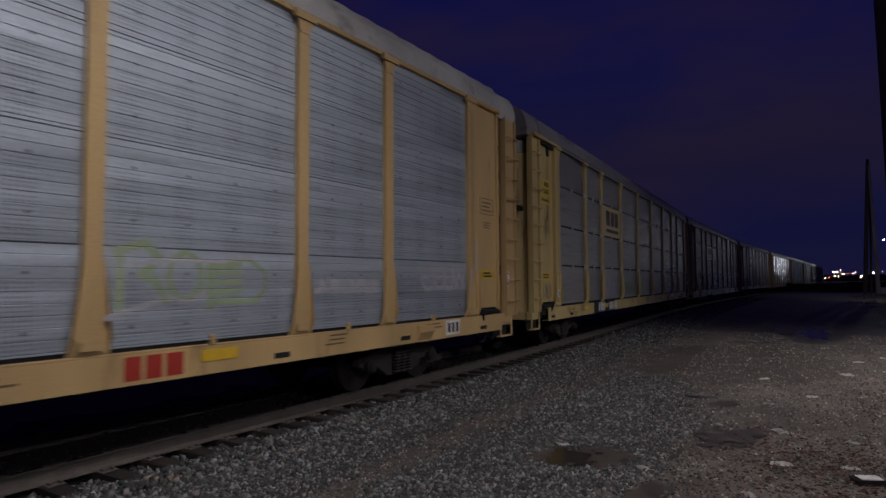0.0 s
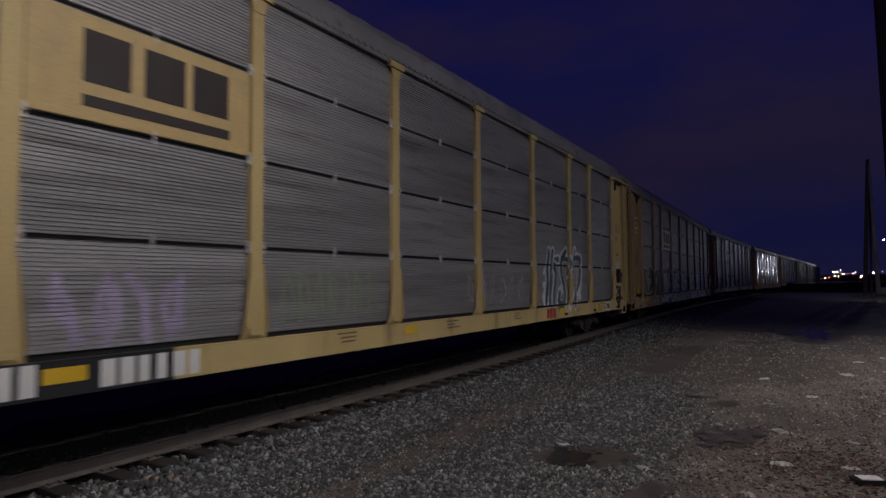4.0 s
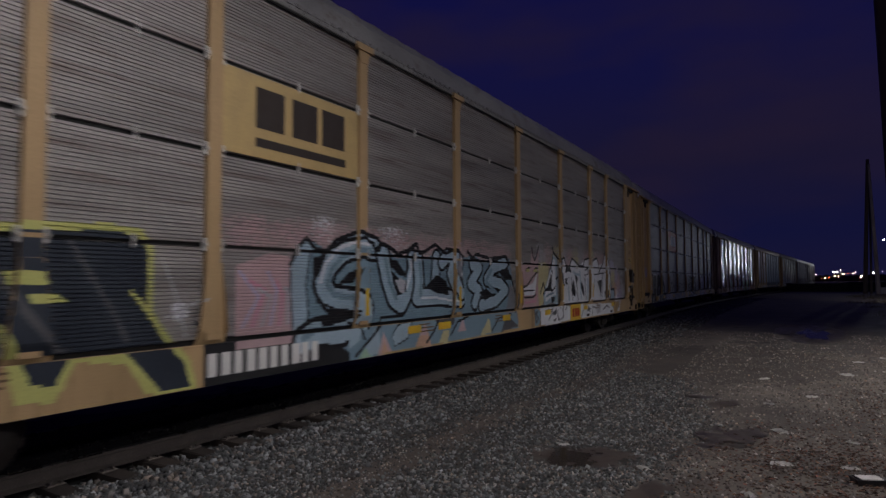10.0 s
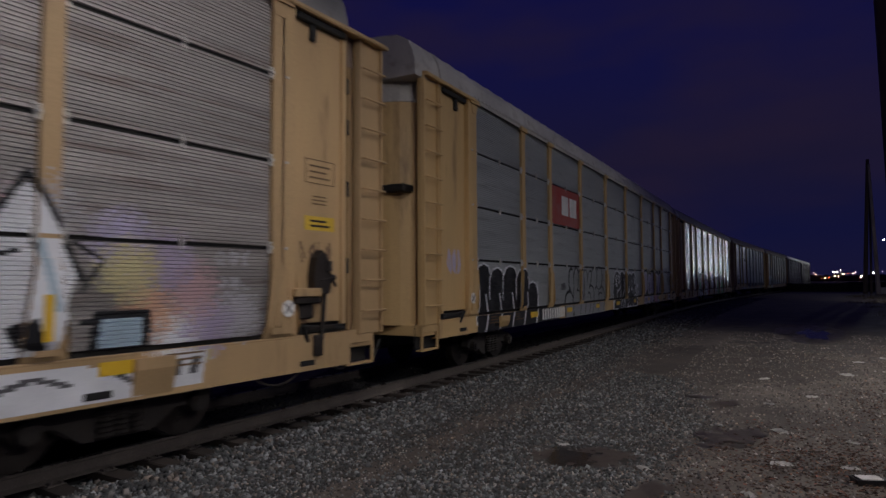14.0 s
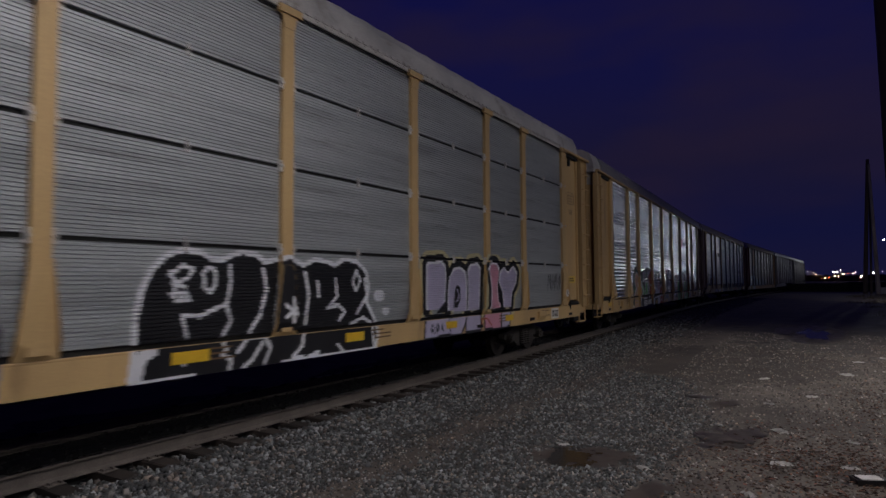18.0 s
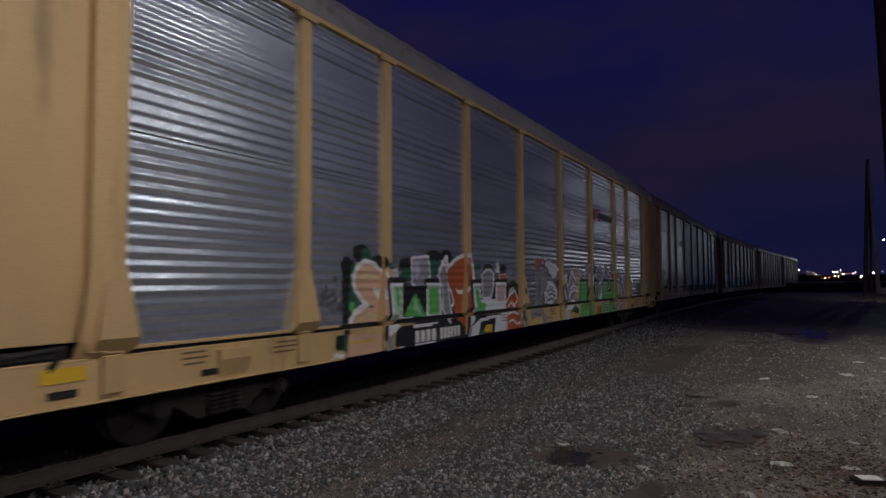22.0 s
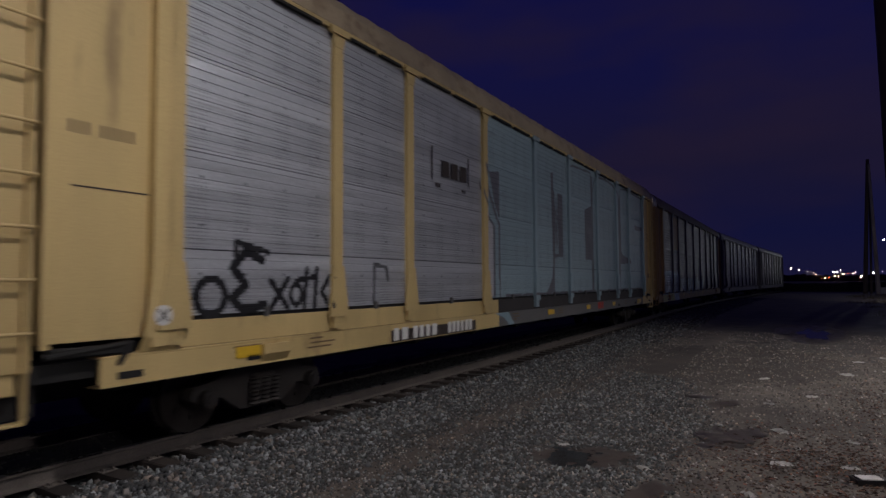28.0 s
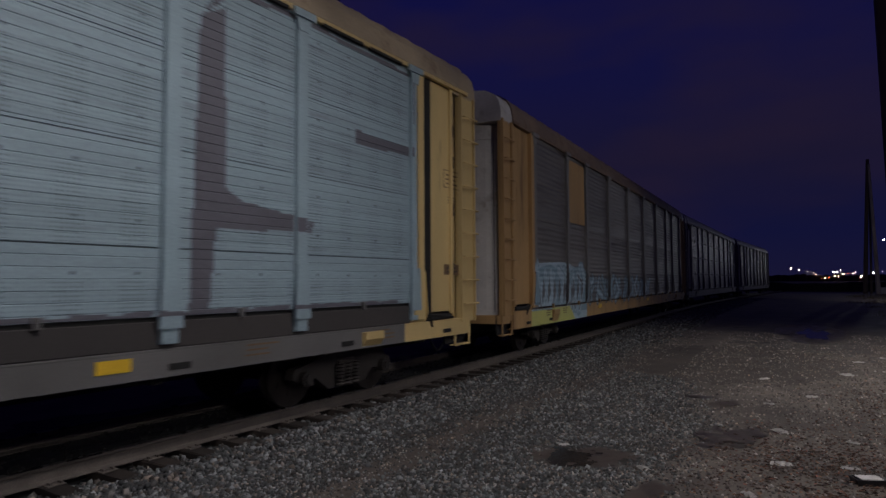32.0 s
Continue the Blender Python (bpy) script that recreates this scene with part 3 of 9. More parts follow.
def autorack(k, style, label):
    car = new("autorack_railcar")
    tagged(car, label, "railcar", "autorack railcars of the passing train")
    mat, panel = style["steel"], style["panel"]
    posts = style.get("posts", POSTS)
    ribs = style["ribs"]
    lo = SILL_OF[car.name] = SILL_LO[k]
    foot = style.get("foot", ROWS[0])
    # underframe
    bm = bmesh.new()
    box(bm, -1.40, 1.40, -13.2, 13.2, 0.90, 1.06)
    box(bm, -0.35, 0.35, -13.3, 13.3, 0.55, 0.92, 0.01)
    for y in np.arange(-9, 9.1, 2.25):
        if abs(y) < 8.6:
            box(bm, -1.35, 1.35, y - 0.06, y + 0.06, 0.70, 0.92)
    part("underframe", bm, M_BLACK, car)
    for sx in (1, -1):
        for y0, y1, sm in style.get("sills", ((-13.12, 13.12, None),)):
            s = part("side_sill", sill_mesh(sm or mat, y0, y1, lo), None, car)
            s.location, s.rotation_euler = (sx * SIDE, 0, 0), (0, 0, 0)
            if sx < 0:
                s.rotation_euler = (0, 0, math.pi)
        # added black backing behind the sheets, as the inside's shade seen through gaps
        def backing():
            bm = bmesh.new()
            box(bm, -0.045, -0.022, -11.85, 11.85, 1.06, 5.40)
            return mesh_of("inner_wall", bm, M_BLACK)
        b = part("inner_wall", shared("backing", backing), None, car)
        b.location = (sx * SIDE - 0.02 if sx > 0 else -SIDE + 0.087, 0, 0)
        e = part("eave_rail", eave_mesh(style["eave"], 13.05), None, car)
        if style["gaps"] and sx > 0:
            eave_flange(car, style["eave"])
        e.location, e.rotation_euler = (sx * SIDE, 0, 0), (0, 0, 0 if sx > 0 else math.pi)
        for i, y in enumerate(posts):
            pm = style["post_at"](i) if "post_at" in style else mat
            p = part("post", slim_post_mesh(pm) if style.get("slim") else post_mesh(pm, 1.30, i < 4) if foot > 1.2 else post_mesh(pm), None, car)
            p.location, p.rotation_euler = (sx * SIDE, y, 0), (0, 0, 0 if sx > 0 else math.pi)
        for i in range(9):
            y0, y1 = posts[i] - (style.get("reach", 0) if i == 0 else 0), posts[i + 1]
            w = y1 - y0
            pm = style["panel_at"](i) if "panel_at" in style else panel
            rows = ROWS if style["gaps"] else (foot, 2.14, 3.21, 4.28, 5.38) if ribs == COARSE else (foot, 3.28, 5.38)
            for z0, z1 in zip(rows, rows[1:]):
                g = 0.024 if style["gaps"] else 0.006 if ribs == COARSE else 0.003
                p = part("panel", panel_mesh(w - 0.03, z0 + g, z1 - g, ribs, pm), None, car)
                p.location = (sx * (SIDE - 0.022), (y0 + y1) / 2, 0)
                p.rotation_euler = (0, 0, 0 if sx > 0 else math.pi)
            if sx > 0 and style["gaps"]:
                for z in ROWS[1:4]:
                    c = part("clip", clip_mesh(), None, car)
                    c.location, c.scale = (SIDE - 0.01, (posts[i] + posts[i + 1]) / 2, z), (0.7, 0.6, 1)
        if sx > 0 and style["gaps"]:
            for y in posts:
                for z in ROWS[1:4]:
                    for s in (-1, 1):
                        c = part("clip", clip_mesh(), None, car)
                        c.location = (SIDE - 0.005, y + s * 0.115, z)
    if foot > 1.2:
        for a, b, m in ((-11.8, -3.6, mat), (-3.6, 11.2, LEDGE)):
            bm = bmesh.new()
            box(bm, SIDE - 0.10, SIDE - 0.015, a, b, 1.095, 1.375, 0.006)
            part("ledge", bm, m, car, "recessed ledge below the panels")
    if "patch" in style:
        a, b, z0, z1 = style["patch"]
        bm = bmesh.new()
        box(bm, -0.004, 0.004, a, b, z0, z1, 0.002)
        part("patch_plate", bm, mat, car, "faded ochre replacement sheet").location = (SIDE, 0, 0)
    if style.get("eave_slots"):
        for a, b in zip(posts, posts[1:]):
            for u, v in ((0.14, 0.48), (0.54, 0.86)):
                bm = bmesh.new()
                box(bm, 0.0, 0.056, a + u * (b - a), a + v * (b - a), 5.335, 5.375)
                part("eave_slot", bm, M_BLACK, car).location = (SIDE, 0, 0)
    if style.get("slim"):
        for a, b, m in style["sills"][:1]:
            bm = bmesh.new()
            box(bm, -0.05, 0.035, max(a, -13.1), min(b, -8.3), lo - 0.028, lo - 0.008, 0.004)
            part("sill_lip", bm, mat, car, "rolled lip under the side sill").location = (SIDE, 0, 0)
        bm = bmesh.new()
        box(bm, -0.03, 0.012, -11.8, -8.4, foot - 0.022, foot + 0.012, 0.004)
        part("panel_foot_rail", bm, mat, car).location = (SIDE, 0, 0)
    tabm = DARK_SILL if foot > 1.2 else mat
    for i in range(0 if style.get("slim") or style["gaps"] else 9):
        def tab():
            bm = bmesh.new()
            box(bm, -0.01, 0.035, -0.035, 0.035, foot - 0.055, foot + 0.06, 0.008)
            return mesh_of("hinge_tab", bm, tabm)
        t = part("hinge_tab", shared(("tab", tabm.name, foot), tab), None, car)
        t.location = (SIDE, (posts[i] + posts[i + 1]) / 2, 0)
    for y in (-10.3, 10.15):
        def pad():
            bm = bmesh.new()
            prism(bm, [(0.0, 1.03), (0.07, 1.03), (0.07, 0.92), (0.0, lo + 0.02)], "y", -0.22, 0.22)
            return mesh_of("jacking_pad", bm, mat)
        t = part("jacking_pad", shared(("pad", mat.name, lo), pad), None, car)
        t.location = (SIDE, y, 0)
    for y in (-12.2, -10.6, 6.9, 9.6, 12.3):
        def slot():
            bm = bmesh.new()
            box(bm, 0.0, 0.012, -0.13, 0.13, lo + 0.06, lo + 0.13, 0.004)
            return mesh_of("sill_slot", bm, M_BLACK)
        t = part("sill_slot", shared(("slot", lo), slot), None, car)
        t.location = (SIDE + 0.001, y, 0)
    rng = random.Random(k)
    for y in (-11.0, -9.7, -2.9, 0.2, 3.3, 7.7, 10.2):
        for i in range(3):
            w = round(rng.uniform(0.25, 0.5), 2)

            def line():
                bm = bmesh.new()
                box(bm, 0, 0.003, 0, w, 0, 0.022)
                return mesh_of("stencil_line", bm, M_FAINT)
            t = part("stencil_line", shared(("line", w), line), None, car)
            t.location = (SIDE + 0.003, y + rng.uniform(0, 0.1), 1.02 - 0.06 * i)
    part("roof", roof_mesh(style["roof"], 13.05), None, car)
    for sy in (-1, 1):
        before = set(car.children)
        end_assembly(car, sy, mat, style)
        if sy > 0 and "tail_shift" in style:
            for o in set(car.children) - before:
                far_side = abs(o.rotation_euler.z) > 1 and o.name.startswith("end_plate")
                o.location.y += -style["tail_shift"] if far_side else style["tail_shift"]
        truck(car, sy * 10.06)
    return car


M_FAINT = material("faded_brown_stencil", (0.16, 0.10, 0.05), 0.7, 0, 0.3)
YELLOW = material("aged_yellow_paint", (0.55, 0.37, 0.165), 0.55, 0, 0.22, 0.9, 70, 0.1, RUST, 0.12, streak=True)
PALE_YELLOW = material("pale_yellow_paint", (0.57, 0.42, 0.18), 0.6, 0, 0.22, 0.9, 70, 0.1, RUST, 0.15, streak=True)
CREAM = material("faded_cream_yellow_paint", (0.56, 0.42, 0.18), 0.6, 0, 0.22, 0.9, 70, 0.1, RUST, 0.18, streak=True)
TAN = material("dirty_tan_paint", (0.46, 0.31, 0.155), 0.6, 0, 0.25, 0.9, 70, 0.1, RUST, 0.2, streak=True)
GREY_PANEL = material("dull_galvanised_sheet", (0.36, 0.35, 0.34), 0.5, 0.5, 0.25, 1.6, 45, 0.12, (0.16, 0.12, 0.10), 0.25, streak="flat", obj_vary=0.12)
BROWN_PANEL = material("rust_stained_sheet", (0.36, 0.335, 0.315), 0.55, 0.4, 0.3, 1.6, 45, 0.12, (0.15, 0.10, 0.08), 0.3, streak="flat", obj_vary=0.12)
BLUE_PANEL = material("blue_grey_sheet", (0.44, 0.48, 0.53), 0.42, 0.45, 0.25, 1.6, 40, 0.12, (0.2, 0.2, 0.2), 0.15, streak="flat", obj_vary=0.1, holes=(0.05, 0.042), dents=0.010)
SHINY_PANEL = material("bright_galvanised_sheet", (0.60, 0.63, 0.66), 0.23, 0.80, 0.14, 2.0, 35, 0.02, streak="flat", obj_vary=0.10, rough_vary=0.04, dents=0.003)
PALE_PANEL = material("pale_blue_painted_sheet", (0.28, 0.37, 0.405), 0.5, 0.0, 0.18, 1.2, 40, 0.1, (0.12, 0.13, 0.14), 0.12, streak="flat", obj_vary=0.05, holes=(0.05, 0.042), dents=0.010)
PALE_POST = material("pale_blue_painted_steel", (0.28, 0.37, 0.405), 0.5, 0.0, 0.18, 1.2, 40, 0.1)
WHITE_SHEET = material("white_grey_sheet", (0.48, 0.49, 0.51), 0.42, 0.45, 0.25, 1.6, 40, 0.1, (0.25, 0.23, 0.22), 0.1, streak="flat", obj_vary=0.08, holes=(0.05, 0.042), dents=0.010)
PALE_ROOF = material("weathered_white_roof", (0.50, 0.48, 0.45), 0.6, 0.1, 0.25, 1.0, 50, 0.1, (0.2, 0.16, 0.13), 0.25)
DULL_POST = material("dull_grey_steel", (0.22, 0.21, 0.20), 0.6, 0.2, 0.3, 0.9, 60, 0.12, RUST, 0.2, streak=True)
DARK_PANEL = material("dark_weathered_sheet", (0.20, 0.185, 0.175), 0.5, 0.4, 0.3, 1.6, 45, 0.12, (0.10, 0.07, 0.06), 0.3, streak="flat", obj_vary=0.15)
COOL_PANEL = material("cool_grey_galvanised_sheet", (0.40, 0.42, 0.42), 0.5, 0.4, 0.22, 1.6, 45, 0.12, (0.18, 0.17, 0.16), 0.2, streak="flat", obj_vary=0.08)
OCHRE = material("faded_ochre_paint", (0.42, 0.26, 0.11), 0.65, 0, 0.3, 0.9, 60, 0.12, RUST, 0.28, streak=True)
PINK_ROOF = material("faded_pinkish_roof_paint", (0.36, 0.27, 0.21), 0.6, 0, 0.25, 1.0, 50, 0.1, RUST, 0.2)
GREY_ROOF = material("grey_galvanised_roof", (0.28, 0.27, 0.26), 0.55, 0.3, 0.25, 1.0, 50, 0.1, RUST, 0.2)
TAN_ROOF = material("weathered_tan_roof", (0.36, 0.28, 0.18), 0.6, 0, 0.3, 1.0, 50, 0.1, RUST, 0.25)
RUSTY_ROOF = material("rust_brown_roof", (0.20, 0.14, 0.10), 0.7, 0.1, 0.3, 1.0, 50, 0.1, RUST, 0.3)
DARK_SILL = material("dark_grey_sill_paint", (0.13, 0.125, 0.12), 0.65, 0, 0.25, 1.0, 60, 0.1)
# Near-black: the recess's shade is put into the ledge's colour.
LEDGE = material("recess_shade_ledge", (0.045, 0.040, 0.038), 0.8, 0, 0.3, 1.0, 60, 0.1)
BLACK_SILL = material("black_sill_paint", (0.015, 0.015, 0.016), 0.6, 0, 0.3, 1.0, 60, 0.1)

FINE, COARSE, WIDE = (0.0405, 0.013), (0.11, 0.008), (0.13, 0.016)
STYLES = (
    dict(steel=YELLOW, panel=BLUE_PANEL, roof=PALE_ROOF, eave=YELLOW, ribs=COARSE, gaps=False),
    dict(steel=CREAM, hood=GREY_ROOF, awned="both", gear=True, stirrup=True, bumpers=(3.56,), panel=GREY_PANEL, roof=GREY_ROOF, eave=GREY_ROOF, ribs=FINE, gaps=True, sills=((-12.5, -8.25, None), (-8.25, -5.55, BLACK_SILL), (-5.55, 13.12, None))),
    dict(steel=TAN, hood=PINK_ROOF, awned="both", gear=True, bumpers=(2.66, 4.55), panel=BROWN_PANEL, roof=GREY_ROOF, eave=GREY_ROOF, ribs=FINE, gaps=True, sills=((-13.12, -7.3, None), (-7.3, -4.6, BLACK_SILL), (-4.6, 13.12, None))),
    dict(steel=YELLOW, awned="both", bumpers=(3.40,), panel=COOL_PANEL, roof=PALE_ROOF, eave=PALE_ROOF, ribs=FINE, gaps=True, sills=((-13.12, -9.3, None), (-9.3, -6.5, BLACK_SILL), (-6.5, 13.12, None))),
    dict(steel=YELLOW, hood=PALE_ROOF, awned="lead", reach=0.16, panel=SHINY_PANEL, roof=GREY_ROOF, eave=YELLOW, ribs=WIDE, gaps=False, slim=True, posts=POSTS_FIFTH, foot=1.155, sills=((-13.12, -6.4, None), (-6.4, -3.6, BLACK_SILL), (-3.6, 13.12, None))),
    dict(steel=PALE_YELLOW, stirrup=True, eave_slots=True, panel=WHITE_SHEET, roof=TAN_ROOF, eave=PALE_YELLOW, ribs=COARSE, gaps=False, posts=POSTS_LATE, foot=1.42,
         panel_at=lambda i: WHITE_SHEET if i < 3 else PALE_PANEL, post_at=lambda i: PALE_YELLOW if i < 4 else PALE_POST, tail_shift=-0.5,
         sills=((-12.5, -3.6, None), (-3.6, 11.0, DARK_SILL), (11.0, 13.12, None))),
    dict(steel=OCHRE, hood=PALE_ROOF, door=PALE_ROOF, panel=DARK_PANEL, roof=RUSTY_ROOF, eave=RUSTY_ROOF, ribs=WIDE, gaps=False, post_at=lambda i: DULL_POST, patch=(-9.0, -7.4, 3.45, 5.25)),
    dict(steel=DULL_POST, panel=GREY_PANEL, roof=GREY_ROOF, eave=GREY_ROOF, ribs=FINE, gaps=True),
    dict(steel=DULL_POST, panel=DARK_PANEL, roof=GREY_ROOF, eave=GREY_ROOF, ribs=WIDE, gaps=False),
)
LABELS = (
    "yellow autorack railcar with blue-grey corrugated sides and faint tags",
    "cream-yellow autorack railcar with dull grey panels and graffiti",
    "tan autorack railcar with rust-stained panels and large graffiti",
    "yellow autorack railcar with grey panels and a red sign",
    "orange-yellow autorack railcar with shiny silver sides and bright graffiti",
    "yellow autorack railcar with sides partly painted pale blue",
    "ochre and dark grey autorack railcar with blue-white graffiti near its end",
    "grey autorack railcar with dull galvanised panels",
    "last autorack railcar of the train with dark weathered sides",
)
CARS = [autorack(k, STYLES[k], LABELS[k]) for k in range(9)]

# ---- spray paint: shapes laid on the sheets, following their ribs ----
def spray(name, colour, rough=0.5):
    return material(name, colour, rough, 0, 0.15, 2.0, 50, 0.05)


PAINT = dict(
    white=spray("white_spray_paint", (0.70, 0.71, 0.73)), black=spray("black_spray_paint", (0.010, 0.010, 0.012)),
    navy=spray("navy_spray_paint", (0.025, 0.032, 0.045)), teal=spray("dark_teal_spray_paint", (0.075, 0.12, 0.145)),
    lime=spray("lime_yellow_spray_paint", (0.50, 0.50, 0.16)), ice=spray("ice_blue_spray_paint", (0.36, 0.47, 0.54)),
    sky=spray("grey_blue_spray_paint", (0.20, 0.30, 0.36)), pink=spray("pale_pink_spray_paint", (0.52, 0.36, 0.36)),
    peach=spray("peach_spray_paint", (0.58, 0.36, 0.24)), mauve=spray("mauve_spray_paint", (0.46, 0.42, 0.56)),
    rose=spray("rose_spray_paint", (0.60, 0.28, 0.36)), green=spray("bright_green_spray_paint", (0.10, 0.42, 0.10)),
    mint=spray("pale_green_spray_paint", (0.36, 0.52, 0.36)), forest=spray("dark_green_spray_paint", (0.02, 0.10, 0.05)),
    brick=spray("orange_red_spray_paint", (0.40, 0.085, 0.03)), grey=spray("mid_grey_spray_paint", (0.24, 0.24, 0.26)),
    smoke=spray("dark_grey_spray_paint", (0.09, 0.09, 0.095)), pale=spray("faint_white_spray_paint", (0.45, 0.44, 0.46)),
    lilac=spray("faint_lilac_spray_paint", (0.42, 0.36, 0.48)), olive=spray("faint_yellow_green_spray_paint", (0.33, 0.40, 0.25)),
    cream=spray("cream_yellow_spray_paint", (0.55, 0.49, 0.27)), slate=spray("purple_grey_roller_paint", (0.115, 0.112, 0.130)), rust=spray("brown_marker", (0.12, 0.07, 0.04)), powder=spray("powder_blue_paint", (0.25, 0.36, 0.41)), amber=spray("amber_yellow_paint", (0.62, 0.40, 0.03)),
)


class Canvas:
    """A raster over part of a car's side, in metres along the car and above the rail."""
    def __init__(self, y0, y1, z0, z1, ribs, cell=0.017):
        zs = [z for z in rib_levels(max(z0, 1.10), z1, ribs)]
        if z0 < 1.09:
            zs = list(np.arange(z0, 1.0885, 0.03)) + [1.088] + zs
        fine = [zs[0]]
        for z in zs[1:]:
            n = max(1, math.ceil((z - fine[-1]) / 0.034))
            a = fine[-1]
            fine += [a + (z - a) * (i + 1) / n for i in range(n)]
        self.z = np.array(fine)
        self.y = np.arange(y0, y1 + cell, cell)
        self.Y, self.Z = np.meshgrid((self.y[1:] + self.y[:-1]) / 2, (self.z[1:] + self.z[:-1]) / 2)
        self.a = np.zeros(self.Y.shape, int)
        self.keys, self.ribs = [], ribs

    def _index(self, colour):
        if colour is None:
            return 0
        if colour not in self.keys:
            self.keys.append(colour)
        return self.keys.index(colour) + 1

    def poly(self, colour, *pts):
        inside = np.zeros(self.Y.shape, bool)
        for (ya, za), (yb, zb) in zip(pts, pts[1:] + pts[:1]):
            if za == zb:
                continue
            hit = ((za > self.Z) != (zb > self.Z)) & (self.Y < (yb - ya) * (self.Z - za) / (zb - za) + ya)
            inside ^= hit
        self.a[inside] = self._index(colour)

    def line(self, colour, width, *pts):
        best = np.full(self.Y.shape, 9.0)
        for (ya, za), (yb, zb) in zip(pts, pts[1:] or pts):
            dy, dz = yb - ya, zb - za
            u = np.clip(((self.Y - ya) * dy + (self.Z - za) * dz) / max(1e-9, dy * dy + dz * dz), 0, 1)
            best = np.minimum(best, np.hypot(self.Y - ya - u * dy, self.Z - za - u * dz))
        self.a[best < width / 2] = self._index(colour)

    def oval(self, colour, y, z, ry, rz, only=None):
        m = ((self.Y - y) / ry) ** 2 + ((self.Z - z) / rz) ** 2 < 1
        if only is not None:
            m &= self.a == self._index(only)
        self.a[m] = self._index(colour)

    def ring(self, colour, y, z, ry, rz, w):
        pts = [(y + ry * math.cos(i * math.tau / 16), z + rz * math.sin(i * math.tau / 16)) for i in range(17)]
        self.line(colour, w, *pts)

    def edged(self, fill, edge, width, *pts):
        self.line(edge, width, *pts, pts[0])
        self.poly(fill, *pts)

    def haze(self, colour, y, z, ry, rz, density, rng):
        """Overspray: specks that thin out from the middle."""
        d = ((self.Y - y) / ry) ** 2 + ((self.Z - z) / rz) ** 2
        r = np.array([[rng.random() for _ in range(self.Y.shape[1])] for _ in range(self.Y.shape[0])])
        self.a[(self.a == 0) & (d < 1) & (r < density * (1 - d))] = self._index(colour)

    def build(self, car, posts, gaps, label, name="graffiti", flat=None):
        verts, faces, idx = [], [], []
        posts = np.array(posts)
        lo, slim = SILL_OF[car.name], not gaps and car is CARS[4]
        thick, wide, top = (0.06, 0.21, 1.95) if slim else (0.075, 0.19, 2.0)

        def on_gusset(z):
            if slim:
                return SIDE + 0.004 + (0.045 if z > top else flare(max(z, 1.10)))
            return SIDE + 0.004 + (0.05 if z > top else thick if z > 1.26 else thick - 0.075 * (1.26 - z) / 0.168)
        for j in range(len(self.z) - 1):
            z0, z1 = self.z[j], self.z[j + 1]
            zm = (z0 + z1) / 2
            if flat is None and (zm < lo - 0.008 or 1.088 < zm < (1.165 if slim else 1.145) or (gaps and min(abs(zm - r) for r in ROWS[1:4]) < 0.024)):
                continue
            row = self.a[j]
            near = np.abs(((self.y[1:] + self.y[:-1]) / 2)[:, None] - posts[None]).min(1)
            half = 0.095 if zm > top else wide if zm < 1.26 else 0.09 + (wide - 0.09) * (top - zm) / (top - 1.26)
            on_post = (near < half) & (zm > 1.09)
            bracket = (near < 0.115) & (zm < 1.09) & slim
            i = 0
            while i < len(row):
                k = i
                while k < len(row) and row[k] == row[i] and on_post[k] == on_post[i] and bracket[k] == bracket[i]:
                    k += 1
                if row[i]:
                    ya, yb = self.y[i], self.y[k]
                    if flat is not None:
                        xa = xb = flat
                    elif zm < 1.09:
                        xa = xb = SIDE + (0.05 if bracket[i] else 0.004)
                    elif on_post[i]:
                        xa, xb = on_gusset(z0), on_gusset(z1)
                    else:
                        xa, xb = (SIDE - 0.022 + 0.004 + rib_depth(z, self.ribs) for z in (z0, z1))
                    n = len(verts)
                    verts += [(xa, ya, z0), (xa, yb, z0), (xb, yb, z1), (xb, ya, z1)]
                    faces.append((n, n + 1, n + 2, n + 3))
                    idx.append(int(row[i]) - 1)
                i = k
        me = from_arrays(name, verts, faces, idx, *[PAINT[c] for c in self.keys])
        return part(name, me, None, car, label)


def tag(c, colour, y0, y1, z0, z1, letters, w, seed):
    """A quick handstyle scrawl: unreadable loops and strokes."""
    r = random.Random(seed)
    step = (y1 - y0) / letters
    for i in range(letters):
        a = y0 + i * step
        pts = [(a + step * r.uniform(0, 0.9), z0 + (z1 - z0) * v) for v in (0.0, r.uniform(0.3, 0.6), 1.0, r.uniform(0.4, 0.7), r.uniform(0.0, 0.2))]
        c.line(colour, w, *pts)
        if i % 2:
            c.ring(colour, a + step * 0.5, z0 + (z1 - z0) * 0.5, step * 0.3, (z1 - z0) * 0.35, w)


